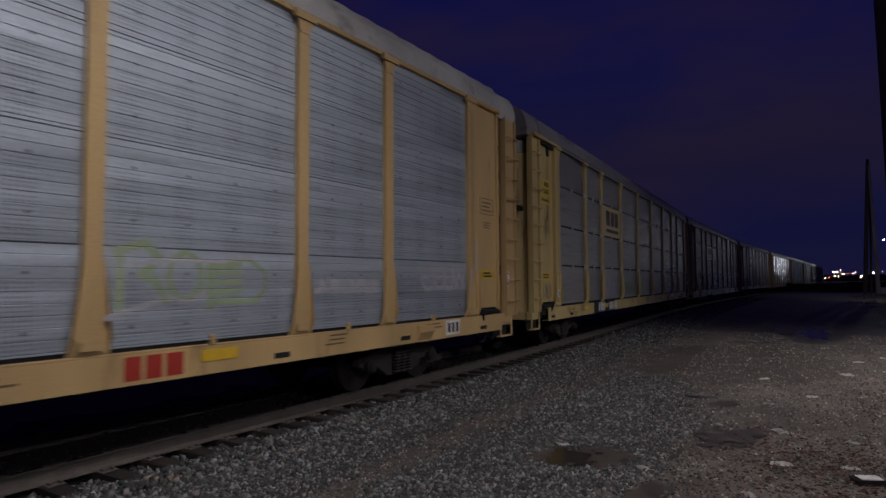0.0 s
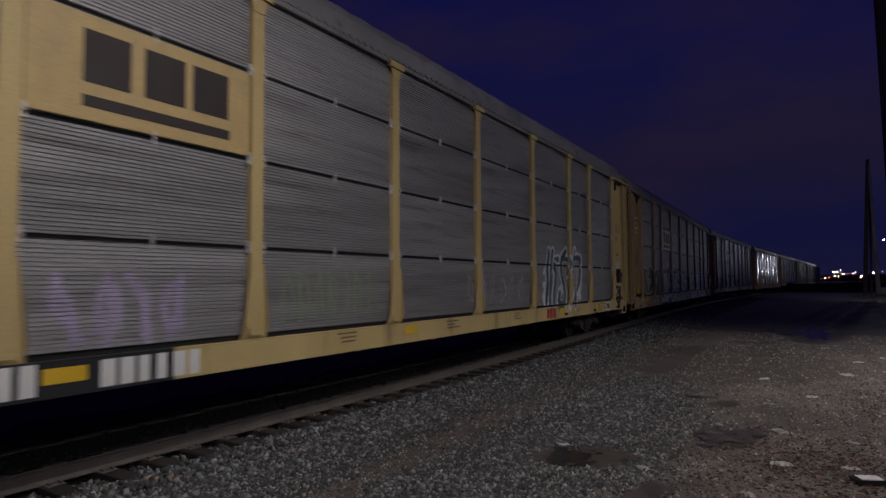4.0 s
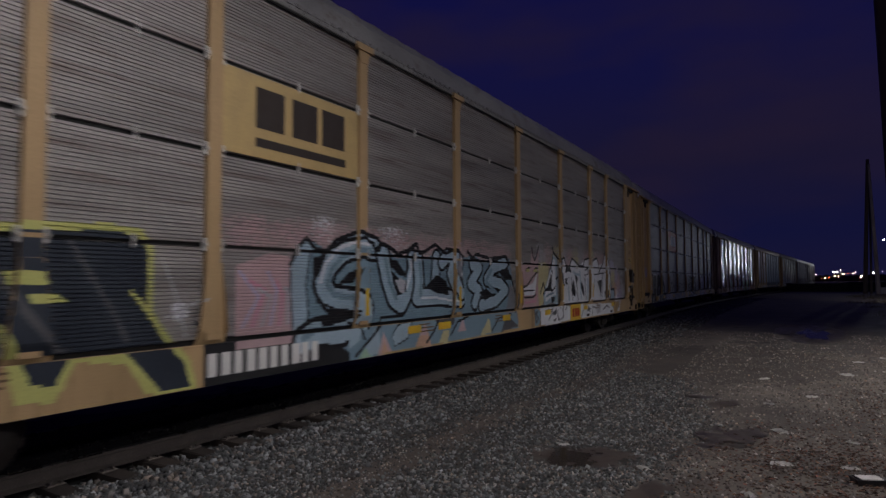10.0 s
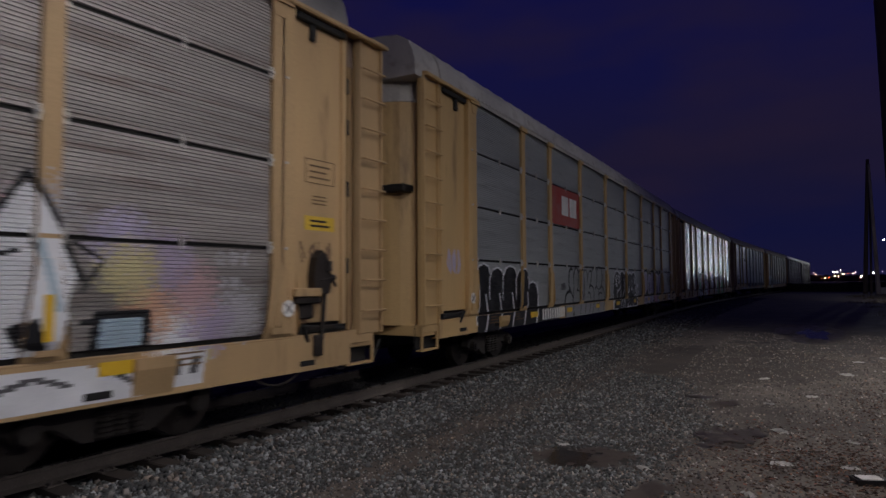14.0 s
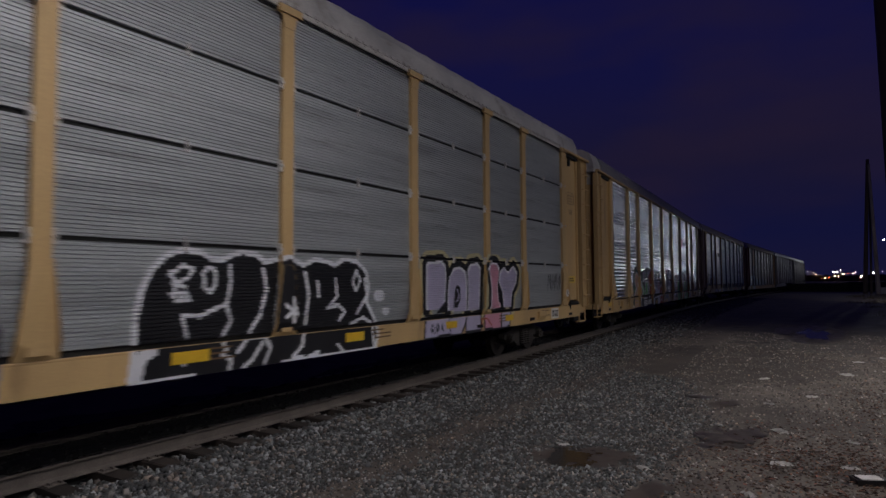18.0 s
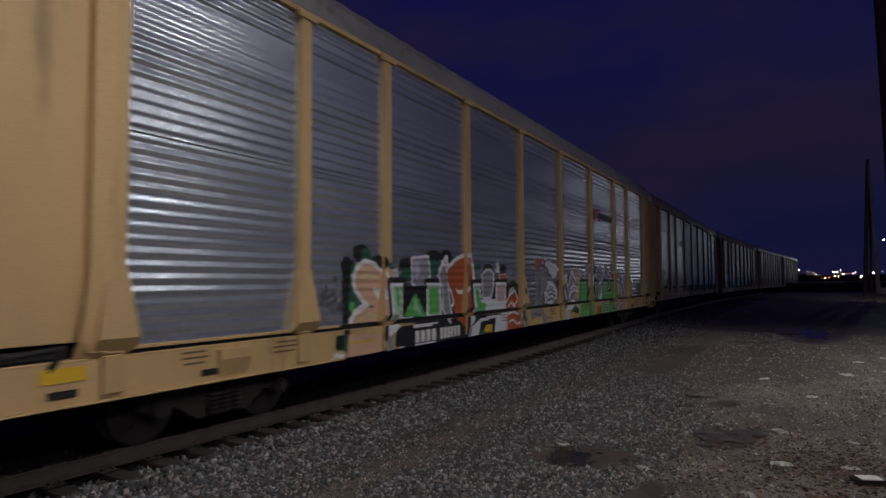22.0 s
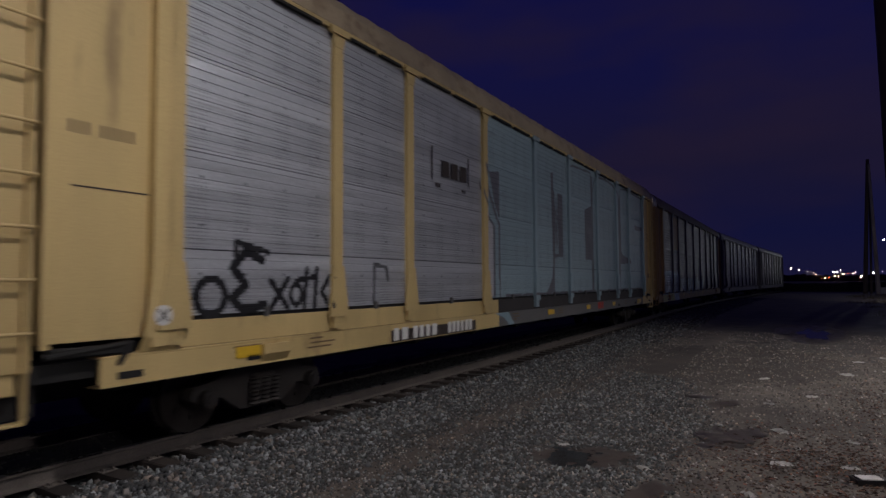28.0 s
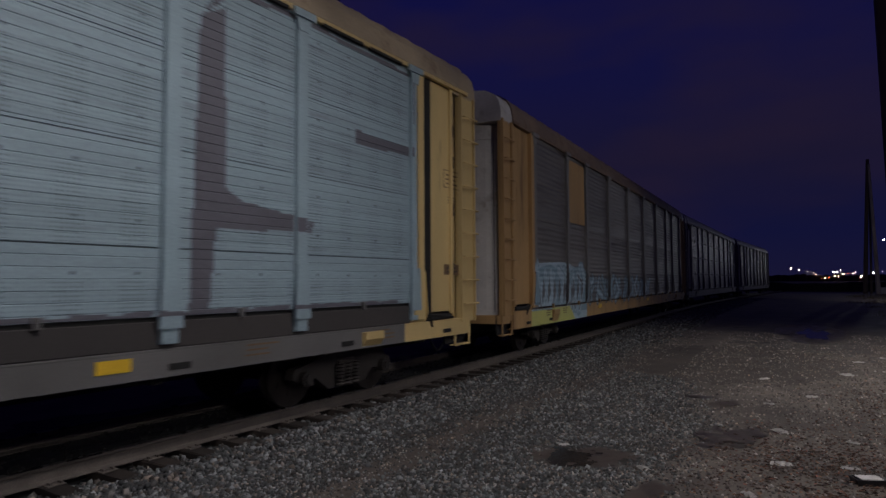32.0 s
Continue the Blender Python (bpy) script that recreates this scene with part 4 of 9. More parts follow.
def wild(c, fill, dark, extra, y0, y1, z0, z1, letters, seed, wide=0.24, edge=0.34, base=None):
    """Interlocked block strokes with dark outlines and inner shading."""
    r = random.Random(seed)
    step = (y1 - y0) / letters
    h = z1 - z0
    jobs = []
    for i in range(letters):
        a = y0 + i * step
        for _ in range(4):
            p = (a + step * r.uniform(-0.05, 1.0), z0 + h * r.uniform(0.0, 0.35))
            q = (a + step * r.uniform(0.0, 1.05), z0 + h * r.uniform(0.35, 0.75))
            s = (a + step * r.uniform(0.0, 1.0), z0 + h * r.uniform(0.7, 1.0))
            jobs.append((p, q, s))
    c.poly(base or dark, (y0, z0), (y1, z0), (y1, z1 - 0.12 * h), (y0 + 0.8 * (y1 - y0), z1), (y0 + 0.55 * (y1 - y0), z1 - 0.15 * h), (y0 + 0.3 * (y1 - y0), z1), (y0, z1 - 0.1 * h))
    for n, j in enumerate(jobs):
        c.line(dark, edge, *j)
        c.line(fill, wide, *j)
        if n % 3 == 0:
            c.line(extra, 0.08, *j)
        if n % 4 == 1:
            c.line(dark, 0.05, *j)


def bubble(c, fill, edge, y0, y1, z0, z1, w=0.07, hole=None, rim=None):
    """One fat rounded form."""
    m, ry = (y0 + y1) / 2, (y1 - y0) / 2
    pts = [(m - ry, z0 + 0.05), (m - ry, z1 - 0.25), (m - 0.6 * ry, z1 - 0.05), (m, z1), (m + 0.6 * ry, z1 - 0.05), (m + ry, z1 - 0.25), (m + ry * 0.95, z0 + 0.05), (m, z0)]
    if rim:
        c.line(rim, w + 0.12, *pts, pts[0])
    c.edged(fill, edge, w, *pts)
    if hole:
        c.oval(edge, m, z0 + (z1 - z0) * 0.45, ry * hole, (z1 - z0) * 0.22)


def paint_the_cars():
    rng = random.Random(4)
    C, S = CARS, STYLES
    # first car: faint old tags
    c = Canvas(4.4, 12.0, 1.12, 2.3, S[0]["ribs"])
    c.line("olive", 0.09, (4.76, 1.48), (4.77, 2.0), (4.73, 2.1), (5.03, 2.19), (5.2, 2.03), (4.98, 1.86), (5.12, 1.82), (5.27, 1.6))
    c.line("pale", 0.05, (4.60, 1.44), (5.16, 1.58), (5.2, 1.62))
    c.ring("olive", 5.50, 1.85, 0.20, 0.25, 0.07)
    c.line("pale", 0.05, (5.3, 1.62), (5.55, 1.56), (5.72, 1.66))
    for z in (1.55, 1.66, 1.76, 1.87, 1.96):
        c.line("olive", 0.07, (5.80, z), (6.24, z + 0.03))
    c.line("olive", 0.08, (5.88, 2.0), (5.82, 1.5))
    c.line("olive", 0.06, (6.1, 2.04), (6.36, 2.06), (6.62, 1.9), (6.62, 1.7), (6.48, 1.56), (6.2, 1.55))
    c.line("pale", 0.05, (4.8, 1.95), (5.3, 2.02), (5.9, 2.02), (6.4, 2.08))
    c.build(C[0], POSTS, False, "faint green and white tag")
    c = Canvas(7.3, 9.0, 1.5, 2.0, S[0]["ribs"])
    tag(c, "pale", 7.5, 8.9, 1.62, 1.84, 5, 0.05, 1)
    c.line("pale", 0.04, (7.5, 1.66), (8.9, 1.76))
    c.build(C[0], POSTS, False, "small faint white tag")
    c = Canvas(9.9, 11.75, 1.5, 2.2, S[0]["ribs"])
    for y, w, h in ((10.3, 0.2, 0.2), (10.68, 0.16, 0.19), (11.0, 0.15, 0.2)):
        c.ring("pale", y, 1.84, w, h, 0.07)
        c.line("pale", 0.05, (y - w, 1.84), (y + w, 1.88))
    c.line("pale", 0.06, (11.15, 2.05), (11.25, 1.66), (11.35, 1.95), (11.5, 1.7), (11.5, 2.04), (11.7, 1.98), (11.62, 1.62))
    c.build(C[0], POSTS, False, "rounded faint white tag")
    # second car: white-edged tall tag near its tail, faint scrawls
    c = Canvas(5.0, 9.4, 0.66, 3.0, S[1]["ribs"])
    c.line("white", 0.27, (5.63, 2.57), (5.56, 2.30), (5.45, 2.07), (5.48, 1.79), (5.42, 1.54), (5.37, 1.22))
    c.line("white", 0.27, (5.91, 2.58), (5.81, 2.35), (5.75, 2.08), (5.69, 1.71), (5.65, 1.39), (5.62, 1.19))
    c.line("white", 0.27, (6.34, 2.38), (6.07, 2.35), (5.93, 2.16), (6.11, 2.04), (6.06, 1.71), (5.93, 1.41), (5.97, 1.19))
    c.line("white", 0.27, (6.98, 2.62), (6.67, 2.48), (6.49, 2.22), (6.56, 1.90), (6.74, 1.66), (6.89, 1.41), (6.80, 1.13), (6.50, 1.10), (6.28, 1.24), (6.39, 1.47), (6.56, 1.55))
    c.line("white", 0.25, (6.55, 2.40), (6.79, 2.44), (7.17, 2.40), (7.32, 2.26), (7.11, 2.11), (7.06, 1.95))
    c.line("white", 0.25, (7.74, 2.68), (7.59, 2.36), (7.54, 2.00), (7.47, 1.56), (7.25, 1.05))
    c.line("white", 0.25, (7.65, 2.44), (8.02, 2.51), (8.29, 2.44), (8.29, 2.11), (8.19, 1.73), (7.88, 1.46), (7.74, 1.01))
    c.line("white", 0.20, (8.25, 1.73), (8.22, 1.59), (8.06, 1.46), (8.17, 1.30))
    c.line("white", 0.14, (5.25, 2.00), (5.38, 2.07), (5.42, 2.14))
    c.line("white", 0.14, (5.20, 1.68), (5.36, 1.69), (5.30, 1.54), (5.17, 1.37), (5.28, 1.19))
    c.line("teal", 0.17, (5.63, 2.55), (5.57, 2.30), (5.48, 2.07), (5.51, 1.79), (5.45, 1.54), (5.40, 1.23))
    c.line("teal", 0.16, (5.90, 2.56), (5.82, 2.33), (5.77, 2.08), (5.72, 1.71), (5.67, 1.38), (5.65, 1.21))
    c.line("teal", 0.17, (6.32, 2.36), (6.09, 2.33), (5.96, 2.17), (6.13, 2.04), (6.08, 1.71), (5.96, 1.41), (5.98, 1.22))
    c.line("teal", 0.17, (6.94, 2.60), (6.67, 2.45), (6.52, 2.22), (6.59, 1.90), (6.76, 1.66), (6.86, 1.40), (6.77, 1.15), (6.52, 1.13), (6.32, 1.24), (6.41, 1.45))
    c.line("teal", 0.15, (6.58, 2.38), (6.79, 2.40), (7.14, 2.37), (7.26, 2.26), (7.08, 2.12), (7.03, 1.98))
    c.line("grey", 0.13, (7.72, 2.65), (7.61, 2.34), (7.58, 2.00), (7.51, 1.56), (7.31, 1.09))
    c.line("teal", 0.15, (7.68, 2.42), (8.02, 2.47), (8.24, 2.42), (8.24, 2.11), (8.12, 1.74), (7.84, 1.47), (7.72, 1.06))
    c.line("navy", 0.07, (6.09, 2.32), (6.00, 2.18), (6.15, 2.03), (6.10, 1.71))
    c.line("navy", 0.08, (6.70, 2.44), (6.55, 2.22), (6.63, 1.91), (6.80, 1.65))
    c.line("navy", 0.07, (5.56, 1.97), (5.57, 1.68), (5.51, 1.43))
    c.line("navy", 0.07, (5.81, 1.90), (5.76, 1.53))
    c.line("navy", 0.08, (8.02, 2.44), (8.19, 2.39), (8.16, 2.06))
    c.line("navy", 0.08, (5.43, 1.43), (5.41, 1.24))
    c.line("pink", 0.05, (6.98, 2.12), (6.95, 1.91), (7.04, 1.74))
    c.line("white", 0.045, (6.00, 2.28), (6.14, 2.31), (6.22, 2.25))
    c.line("white", 0.045, (7.94, 2.23), (7.91, 1.83), (7.83, 1.36))
    c.line("white", 0.05, (6.87, 0.92), (7.01, 0.90), (7.19, 1.19))
    c.line("white", 0.05, (7.25, 0.92), (7.41, 1.04), (7.52, 1.25))
    c.line("white", 0.06, (7.72, 0.91), (7.99, 1.04), (8.03, 1.15))
    c.line("teal", 0.14, (6.34, 1.07), (6.51, 1.03), (6.71, 1.05))
    c.build(C[1], POSTS, True, "tall white and teal tag")
    for y0, y1, col, z0, z1, n, w, seed in ((-6.8, -5.4, "lilac", 1.2, 1.85, 4, 0.08, 3), (-4.0, -2.0, "olive", 1.25, 1.95, 7, 0.03, 4), (1.0, 4.0, "pale", 1.3, 1.9, 6, 0.03, 14)):
        c = Canvas(y0 - 0.1, y1 + 0.2, 1.14, 2.1, S[1]["ribs"])
        tag(c, col, y0, y1, z0, z1, n, w, seed)
        c.build(C[1], POSTS, True, "faint thin scrawl")
    # third car
    c = Canvas(-11.7, -7.3, 0.63, 2.5, S[2]["ribs"])
    for z in (1.35, 1.6):
        c.haze("black", -11.25, z, 0.45, 0.5, 0.8, rng)
    v1 = [(-11.6, 2.32), (-11.05, 2.30), (-10.75, 1.75), (-10.5, 1.35), (-10.55, 1.15), (-10.75, 1.25), (-11.3, 1.9), (-11.62, 2.1)]
    v2 = [(-10.5, 1.92), (-10.15, 2.15), (-10.2, 2.36), (-9.85, 2.4), (-9.7, 2.22), (-9.35, 2.22), (-9.0, 2.25), (-8.45, 2.28), (-8.11, 2.26), (-8.0, 2.1), (-8.0, 1.45), (-7.75, 1.12), (-7.55, 0.92), (-7.47, 0.66),
          (-7.82, 0.66), (-8.11, 0.98), (-8.27, 1.14), (-8.75, 1.13), (-8.88, 0.86), (-9.07, 0.9), (-9.33, 1.46), (-9.9, 1.3), (-10.45, 1.2), (-10.3, 1.55), (-9.75, 1.68), (-9.85, 1.82)]
    for v in (v1, v2):
        c.line("lime", 0.15, *v, v[0])
    c.poly("lime", (-9.32, 1.25), (-9.04, 0.9), (-8.83, 0.86), (-8.88, 0.72), (-9.2, 0.76))
    c.poly("lime", (-8.75, 1.06), (-8.31, 1.18), (-8.02, 1.04), (-7.8, 0.66), (-8.0, 0.66), (-8.2, 0.98))
    for v in (v1, v2):
        c.poly("navy", *v)
    c.poly("lime", (-9.31, 1.90), (-9.0, 1.88), (-8.94, 1.76), (-9.28, 1.77))
    c.poly("lime", (-9.16, 1.69), (-8.87, 1.69), (-8.78, 1.60), (-9.12, 1.60))
    c.line("lime", 0.05, (-8.16, 1.68), (-7.99, 1.5))
    for a in ((-8.8, 2.2), (-8.6, 1.9), (-8.35, 1.5), (-8.2, 1.2)), ((-9.5, 2.1), (-9.2, 1.6), (-8.95, 1.3)), ((-9.2, 1.55), (-8.95, 1.25), (-8.8, 1.15)):
        c.line("smoke", 0.05, *a)
    c.line("pale", 0.03, (-7.83, 2.04), (-7.62, 1.55), (-7.53, 1.2))
    c.line("pale", 0.03, (-7.77, 1.42), (-7.25, 1.62))
    c.haze("white", -7.62, 1.47, 0.12, 0.12, 1.3, rng)
    c.build(C[2], POSTS, True, "dark navy block piece edged in lime yellow")
    c = Canvas(-7.3, 1.75, 0.63, 2.7, S[2]["ribs"])
    c.poly("pink", (-6.85, 1.0), (-5.9, 1.0), (-5.95, 2.1), (-6.3, 2.15), (-6.85, 1.98))
    for k in range(6):
        c.line(("mauve", "rose", "pale")[k % 3], 0.05, (-6.8 + 0.15 * k, 1.9 - 0.1 * (k % 3)), (-6.5 + 0.1 * k, 1.6 + 0.08 * (k % 2)), (-6.75 + 0.15 * k, 1.25))
    for y in np.arange(-6.6, 1.4, 0.8):
        c.haze("pink", float(y), 2.38, 0.6, 0.28, 0.7, rng)
    c.haze("white", -3.6, 2.5, 0.5, 0.25, 0.6, rng)
    c.haze("white", -5.3, 2.55, 0.3, 0.25, 0.6, rng)
    # letters: black mass, pale blue strokes over it
    c.poly("sky", (-5.9, 1.05), (-5.95, 1.7), (-5.6, 2.36), (-5.2, 2.2), (-4.75, 2.44), (-4.2, 2.28), (-3.9, 2.34), (-3.5, 2.15), (-2.9, 2.3), (-2.6, 2.18), (-2.1, 2.36), (-1.7, 2.2), (-1.2, 2.25), (-0.7, 2.3), (-0.3, 2.18), (1.02, 2.3), (1.2, 1.75),
           (0.95, 1.2), (0.5, 0.66), (-4.6, 0.66), (-5.1, 0.95))
    c.edged("ice", "black", 0.06, (-5.95, 1.97), (-5.85, 2.16), (-5.70, 2.34), (-5.50, 2.31), (-5.62, 2.11), (-5.68, 1.75), (-5.63, 1.34), (-5.76, 0.97), (-5.89, 1.04), (-5.93, 1.53))
    c.line("black", 0.44, (-4.14, 2.29), (-4.52, 2.34), (-4.93, 2.22), (-5.23, 1.99), (-5.33, 1.74), (-5.16, 1.55), (-4.66, 1.49), (-4.35, 1.37), (-4.47, 1.13), (-4.92, 1.06), (-5.49, 1.08), (-5.72, 0.99))
    c.line("ice", 0.31, (-4.14, 2.29), (-4.52, 2.34), (-4.93, 2.22), (-5.23, 1.99), (-5.33, 1.74), (-5.16, 1.55), (-4.66, 1.49), (-4.35, 1.37), (-4.47, 1.13), (-4.92, 1.06), (-5.49, 1.08), (-5.72, 0.99))
    c.line("sky", 0.09, (-4.17, 2.22), (-4.52, 2.26), (-4.89, 2.15), (-5.14, 1.95), (-5.23, 1.74), (-5.10, 1.60), (-4.66, 1.54))
    c.line("white", 0.05, (-4.27, 2.34), (-4.62, 2.37), (-4.99, 2.26), (-5.28, 2.02), (-5.38, 1.77))
    c.line("sky", 0.09, (-5.03, 1.12), (-5.49, 1.12), (-5.72, 1.03))
    c.line("black", 0.04, (-5.50, 1.81), (-5.44, 1.51), (-5.03, 1.38), (-4.57, 1.34))
    c.poly("black", (-5.54, 2.11), (-5.26, 2.15), (-5.41, 1.87), (-5.54, 1.74))
    c.poly("black", (-5.00, 1.74), (-4.78, 1.91), (-4.47, 1.99), (-4.67, 1.76))
    c.poly("black", (-5.41, 1.31), (-5.16, 1.35), (-4.57, 1.27), (-4.94, 1.19), (-5.33, 1.15))
    c.line("black", 0.06, (-5.96, 2.01), (-5.81, 2.25), (-5.66, 2.37), (-5.50, 2.24), (-5.26, 2.21), (-4.86, 2.38), (-4.43, 2.45), (-4.15, 2.37), (-4.06, 2.13))
    c.line("black", 0.42, (-3.90, 2.20), (-3.77, 1.81), (-3.61, 1.52), (-3.38, 1.41))
    c.line("black", 0.42, (-3.38, 1.41), (-3.16, 1.66), (-2.99, 2.00), (-3.03, 2.15))
    c.line("ice", 0.30, (-3.90, 2.20), (-3.77, 1.81), (-3.61, 1.52), (-3.38, 1.41))
    c.line("ice", 0.30, (-3.38, 1.41), (-3.16, 1.66), (-2.99, 2.00), (-3.03, 2.15))
    c.line("sky", 0.08, (-3.83, 2.14), (-3.71, 1.76), (-3.53, 1.51))
    c.line("white", 0.05, (-3.09, 2.13), (-3.06, 1.97), (-3.23, 1.67))
    c.poly("black", (-3.74, 2.14), (-3.51, 2.13), (-3.21, 1.88), (-3.24, 1.61), (-3.49, 1.54), (-3.62, 1.76))
    c.poly("pale", (-3.56, 1.81), (-3.24, 1.85), (-3.29, 1.58), (-3.44, 1.61))
    c.line("sky", 0.05, (-3.66, 1.98), (-3.46, 1.86), (-3.24, 1.83))
    c.line("black", 0.38, (-2.87, 2.15), (-2.83, 1.81), (-2.86, 1.50))
    c.line("black", 0.38, (-2.90, 1.51), (-2.19, 1.51), (-1.45, 1.44))
    c.line("black", 0.34, (-2.23, 2.21), (-2.27, 1.87), (-2.32, 1.53))
    c.line("ice", 0.27, (-2.87, 2.15), (-2.83, 1.81), (-2.86, 1.50))
    c.line("ice", 0.27, (-2.90, 1.51), (-2.19, 1.51), (-1.45, 1.44))
    c.line("ice", 0.24, (-2.23, 2.21), (-2.27, 1.87), (-2.32, 1.53))
    c.line("sky", 0.07, (-2.80, 2.11), (-2.76, 1.81), (-2.78, 1.54))
    c.line("white", 0.04, (-2.74, 1.48), (-2.19, 1.48), (-1.56, 1.40))
    c.poly("black", (-2.61, 1.69), (-2.23, 1.90), (-1.87, 1.78), (-1.79, 1.52), (-2.26, 1.57))
    c.poly("black", (-2.18, 2.15), (-1.96, 2.23), (-2.02, 1.97))
    c.line("black", 0.34, (-2.03, 2.13), (-1.83, 2.25), (-1.55, 2.24), (-1.71, 1.92), (-1.44, 1.55))
    c.line("ice", 0.23, (-2.03, 2.13), (-1.83, 2.25), (-1.55, 2.24), (-1.71, 1.92), (-1.44, 1.55))
    c.edged("grey", "black", 0.05, (-1.46, 2.31), (-1.19, 2.14), (-1.39, 1.81), (-1.56, 1.93))
    c.line("white", 0.04, (-1.39, 2.23), (-1.28, 2.10), (-1.42, 1.90))
    c.line("black", 0.34, (-0.81, 2.11), (-0.50, 2.05), (-0.90, 1.73), (-0.52, 1.59), (-0.72, 1.33))
    c.line("ice", 0.23, (-0.81, 2.11), (-0.50, 2.05), (-0.90, 1.73), (-0.52, 1.59), (-0.72, 1.33))
    c.line("black", 0.34, (0.81, 2.19), (0.18, 2.07), (-0.17, 1.81), (0.53, 1.72), (0.81, 1.58), (0.28, 1.35), (-0.41, 1.28))
    c.line("ice", 0.23, (0.81, 2.19), (0.18, 2.07), (-0.17, 1.81), (0.53, 1.72), (0.81, 1.58), (0.28, 1.35), (-0.41, 1.28))
    c.line("sky", 0.09, (0.06, 2.02), (-0.21, 1.77), (0.30, 1.53))
    c.poly("black", (0.40, 2.00), (0.95, 2.05), (1.14, 1.82), (0.79, 1.80))
    c.poly("black", (-0.52, 1.54), (-0.19, 1.63), (0.13, 1.48), (-0.24, 1.37))
    c.line("black", 0.07, (-4.02, 2.27), (-3.93, 2.38), (-3.73, 2.34), (-3.47, 2.23), (-3.19, 2.30), (-2.91, 2.43), (-2.82, 2.27), (-2.62, 2.31), (-2.28, 2.45), (-1.89, 2.30), (-1.61, 2.38), (-1.21, 2.26))
    c.line("black", 0.07, (-1.02, 2.37), (-0.81, 2.25), (-0.63, 2.33), (0.04, 2.26), (0.79, 2.33), (1.01, 2.17))
    c.poly("grey", (1.06, 1.74), (1.34, 1.41), (1.49, 0.81), (1.20, 0.77), (0.79, 1.04))
    c.line("black", 0.05, (1.09, 1.90), (1.37, 1.44), (1.31, 1.08))
    c.poly("sky", (-4.76, 1.04), (-4.12, 1.05), (-1.38, 1.09), (1.34, 1.04), (1.49, 0.70), (-1.38, 0.66), (-4.75, 0.64))
    c.poly("ice", (-4.37, 0.82), (-4.04, 1.13), (-3.97, 0.67), (-4.33, 0.63))
    c.poly("ice", (-4.76, 1.12), (-4.42, 1.17), (-4.53, 0.89), (-4.76, 0.80))
    c.poly("pink", (-4.06, 0.63), (-3.91, 0.98), (-3.68, 0.67))
    c.poly("peach", (-3.98, 0.63), (-3.89, 0.83), (-3.76, 0.66))
    c.edged("ice", "black", 0.05, (-3.66, 0.89), (-3.49, 1.06), (-3.09, 1.09), (-3.20, 0.84), (-3.58, 0.75))
    c.poly("peach", (-2.99, 0.65), (-2.66, 1.07), (-2.43, 0.64))
    c.poly("pink", (-2.83, 0.85), (-2.66, 1.06), (-2.57, 0.82))
    c.poly("smoke", (-2.34, 1.12), (-1.54, 1.19), (-1.62, 0.97), (-2.18, 0.93))
    c.poly("cream", (-2.18, 0.65), (-2.03, 0.86), (-1.78, 0.87), (-1.86, 0.64))
    c.poly("pink", (-1.48, 0.80), (-1.25, 1.06), (-1.12, 0.81))
    c.poly("sky", (-1.18, 0.72), (-0.62, 1.12), (-0.39, 1.11), (-0.51, 0.67))
    c.poly("cream", (-0.51, 0.67), (-0.08, 1.02), (0.02, 0.68))
    c.poly("smoke", (0.79, 1.04), (1.49, 0.73), (0.52, 0.67))
    c.poly("mint", (-4.53, 0.64), (-4.37, 0.78), (-4.24, 0.64))
    c.line("black", 0.05, (-4.77, 1.18), (-4.46, 1.09), (-4.39, 0.91))
    c.line("black", 0.05, (-4.08, 1.04), (-3.95, 1.21), (-3.34, 1.21))
    c.line("black", 0.05, (-4.60, 0.68), (-4.16, 0.96), (-3.94, 1.12))
    c.line("black", 0.05, (-2.60, 0.71), (-2.33, 0.90), (-2.18, 1.11))
    c.line("black", 0.05, (-1.72, 0.78), (-1.47, 1.00), (-1.01, 1.09))
    c.line("black", 0.05, (0.04, 0.72), (0.40, 0.97), (1.06, 1.02))
    c.build(C[2], POSTS, True, "ice-blue interlocked letters with black outlines and pink haze")
    c = Canvas(1.6, 11.7, 0.63, 2.9, S[2]["ribs"])
    c.poly("pink", (1.62, 1.1), (2.8, 1.1), (2.82, 2.2), (2.85, 2.65), (2.57, 2.3), (2.39, 2.6), (2.3, 2.2), (1.7, 2.15))
    c.poly("white", (1.75, 1.42), (2.55, 1.42), (2.75, 1.98), (2.4, 1.72), (1.8, 1.62))
    c.line("black", 0.05, (1.7, 1.62), (2.05, 1.66), (2.41, 1.87), (2.77, 2.02))
    c.line("black", 0.04, (1.7, 1.54), (2.49, 1.55))
    c.line("black", 0.05, (1.7, 1.38), (2.4, 1.38), (2.62, 1.44))
    c.line("rose", 0.06, (1.8, 1.25), (2.6, 1.28), (2.74, 1.6))
    c.line("black", 0.05, (2.39, 2.6), (2.45, 2.38), (2.57, 2.3), (2.7, 2.4), (2.85, 2.66))
    for y in (2.12, 2.62):
        c.line("black", 0.04, (y - 0.14, 2.03), (y, 2.1), (y + 0.14, 2.1))
        c.oval("lime", y, 2.03, 0.13, 0.045)
    c.poly("amber", (2.82, 1.12), (2.88, 2.24), (2.9, 2.24), (2.9, 1.12))
    c.poly("cream", (2.9, 1.12), (2.9, 2.24), (3.55, 2.22), (3.46, 1.67), (3.1, 1.2))
    c.haze("cream", 3.15, 1.8, 0.4, 0.55, 1.3, rng)
    for y in np.arange(3.0, 9.4, 0.55):
        c.haze(("pink", "cream", "pale", "pink")[int(y * 10) % 4], float(y), 2.4, 0.45, 0.42, 0.62, rng)
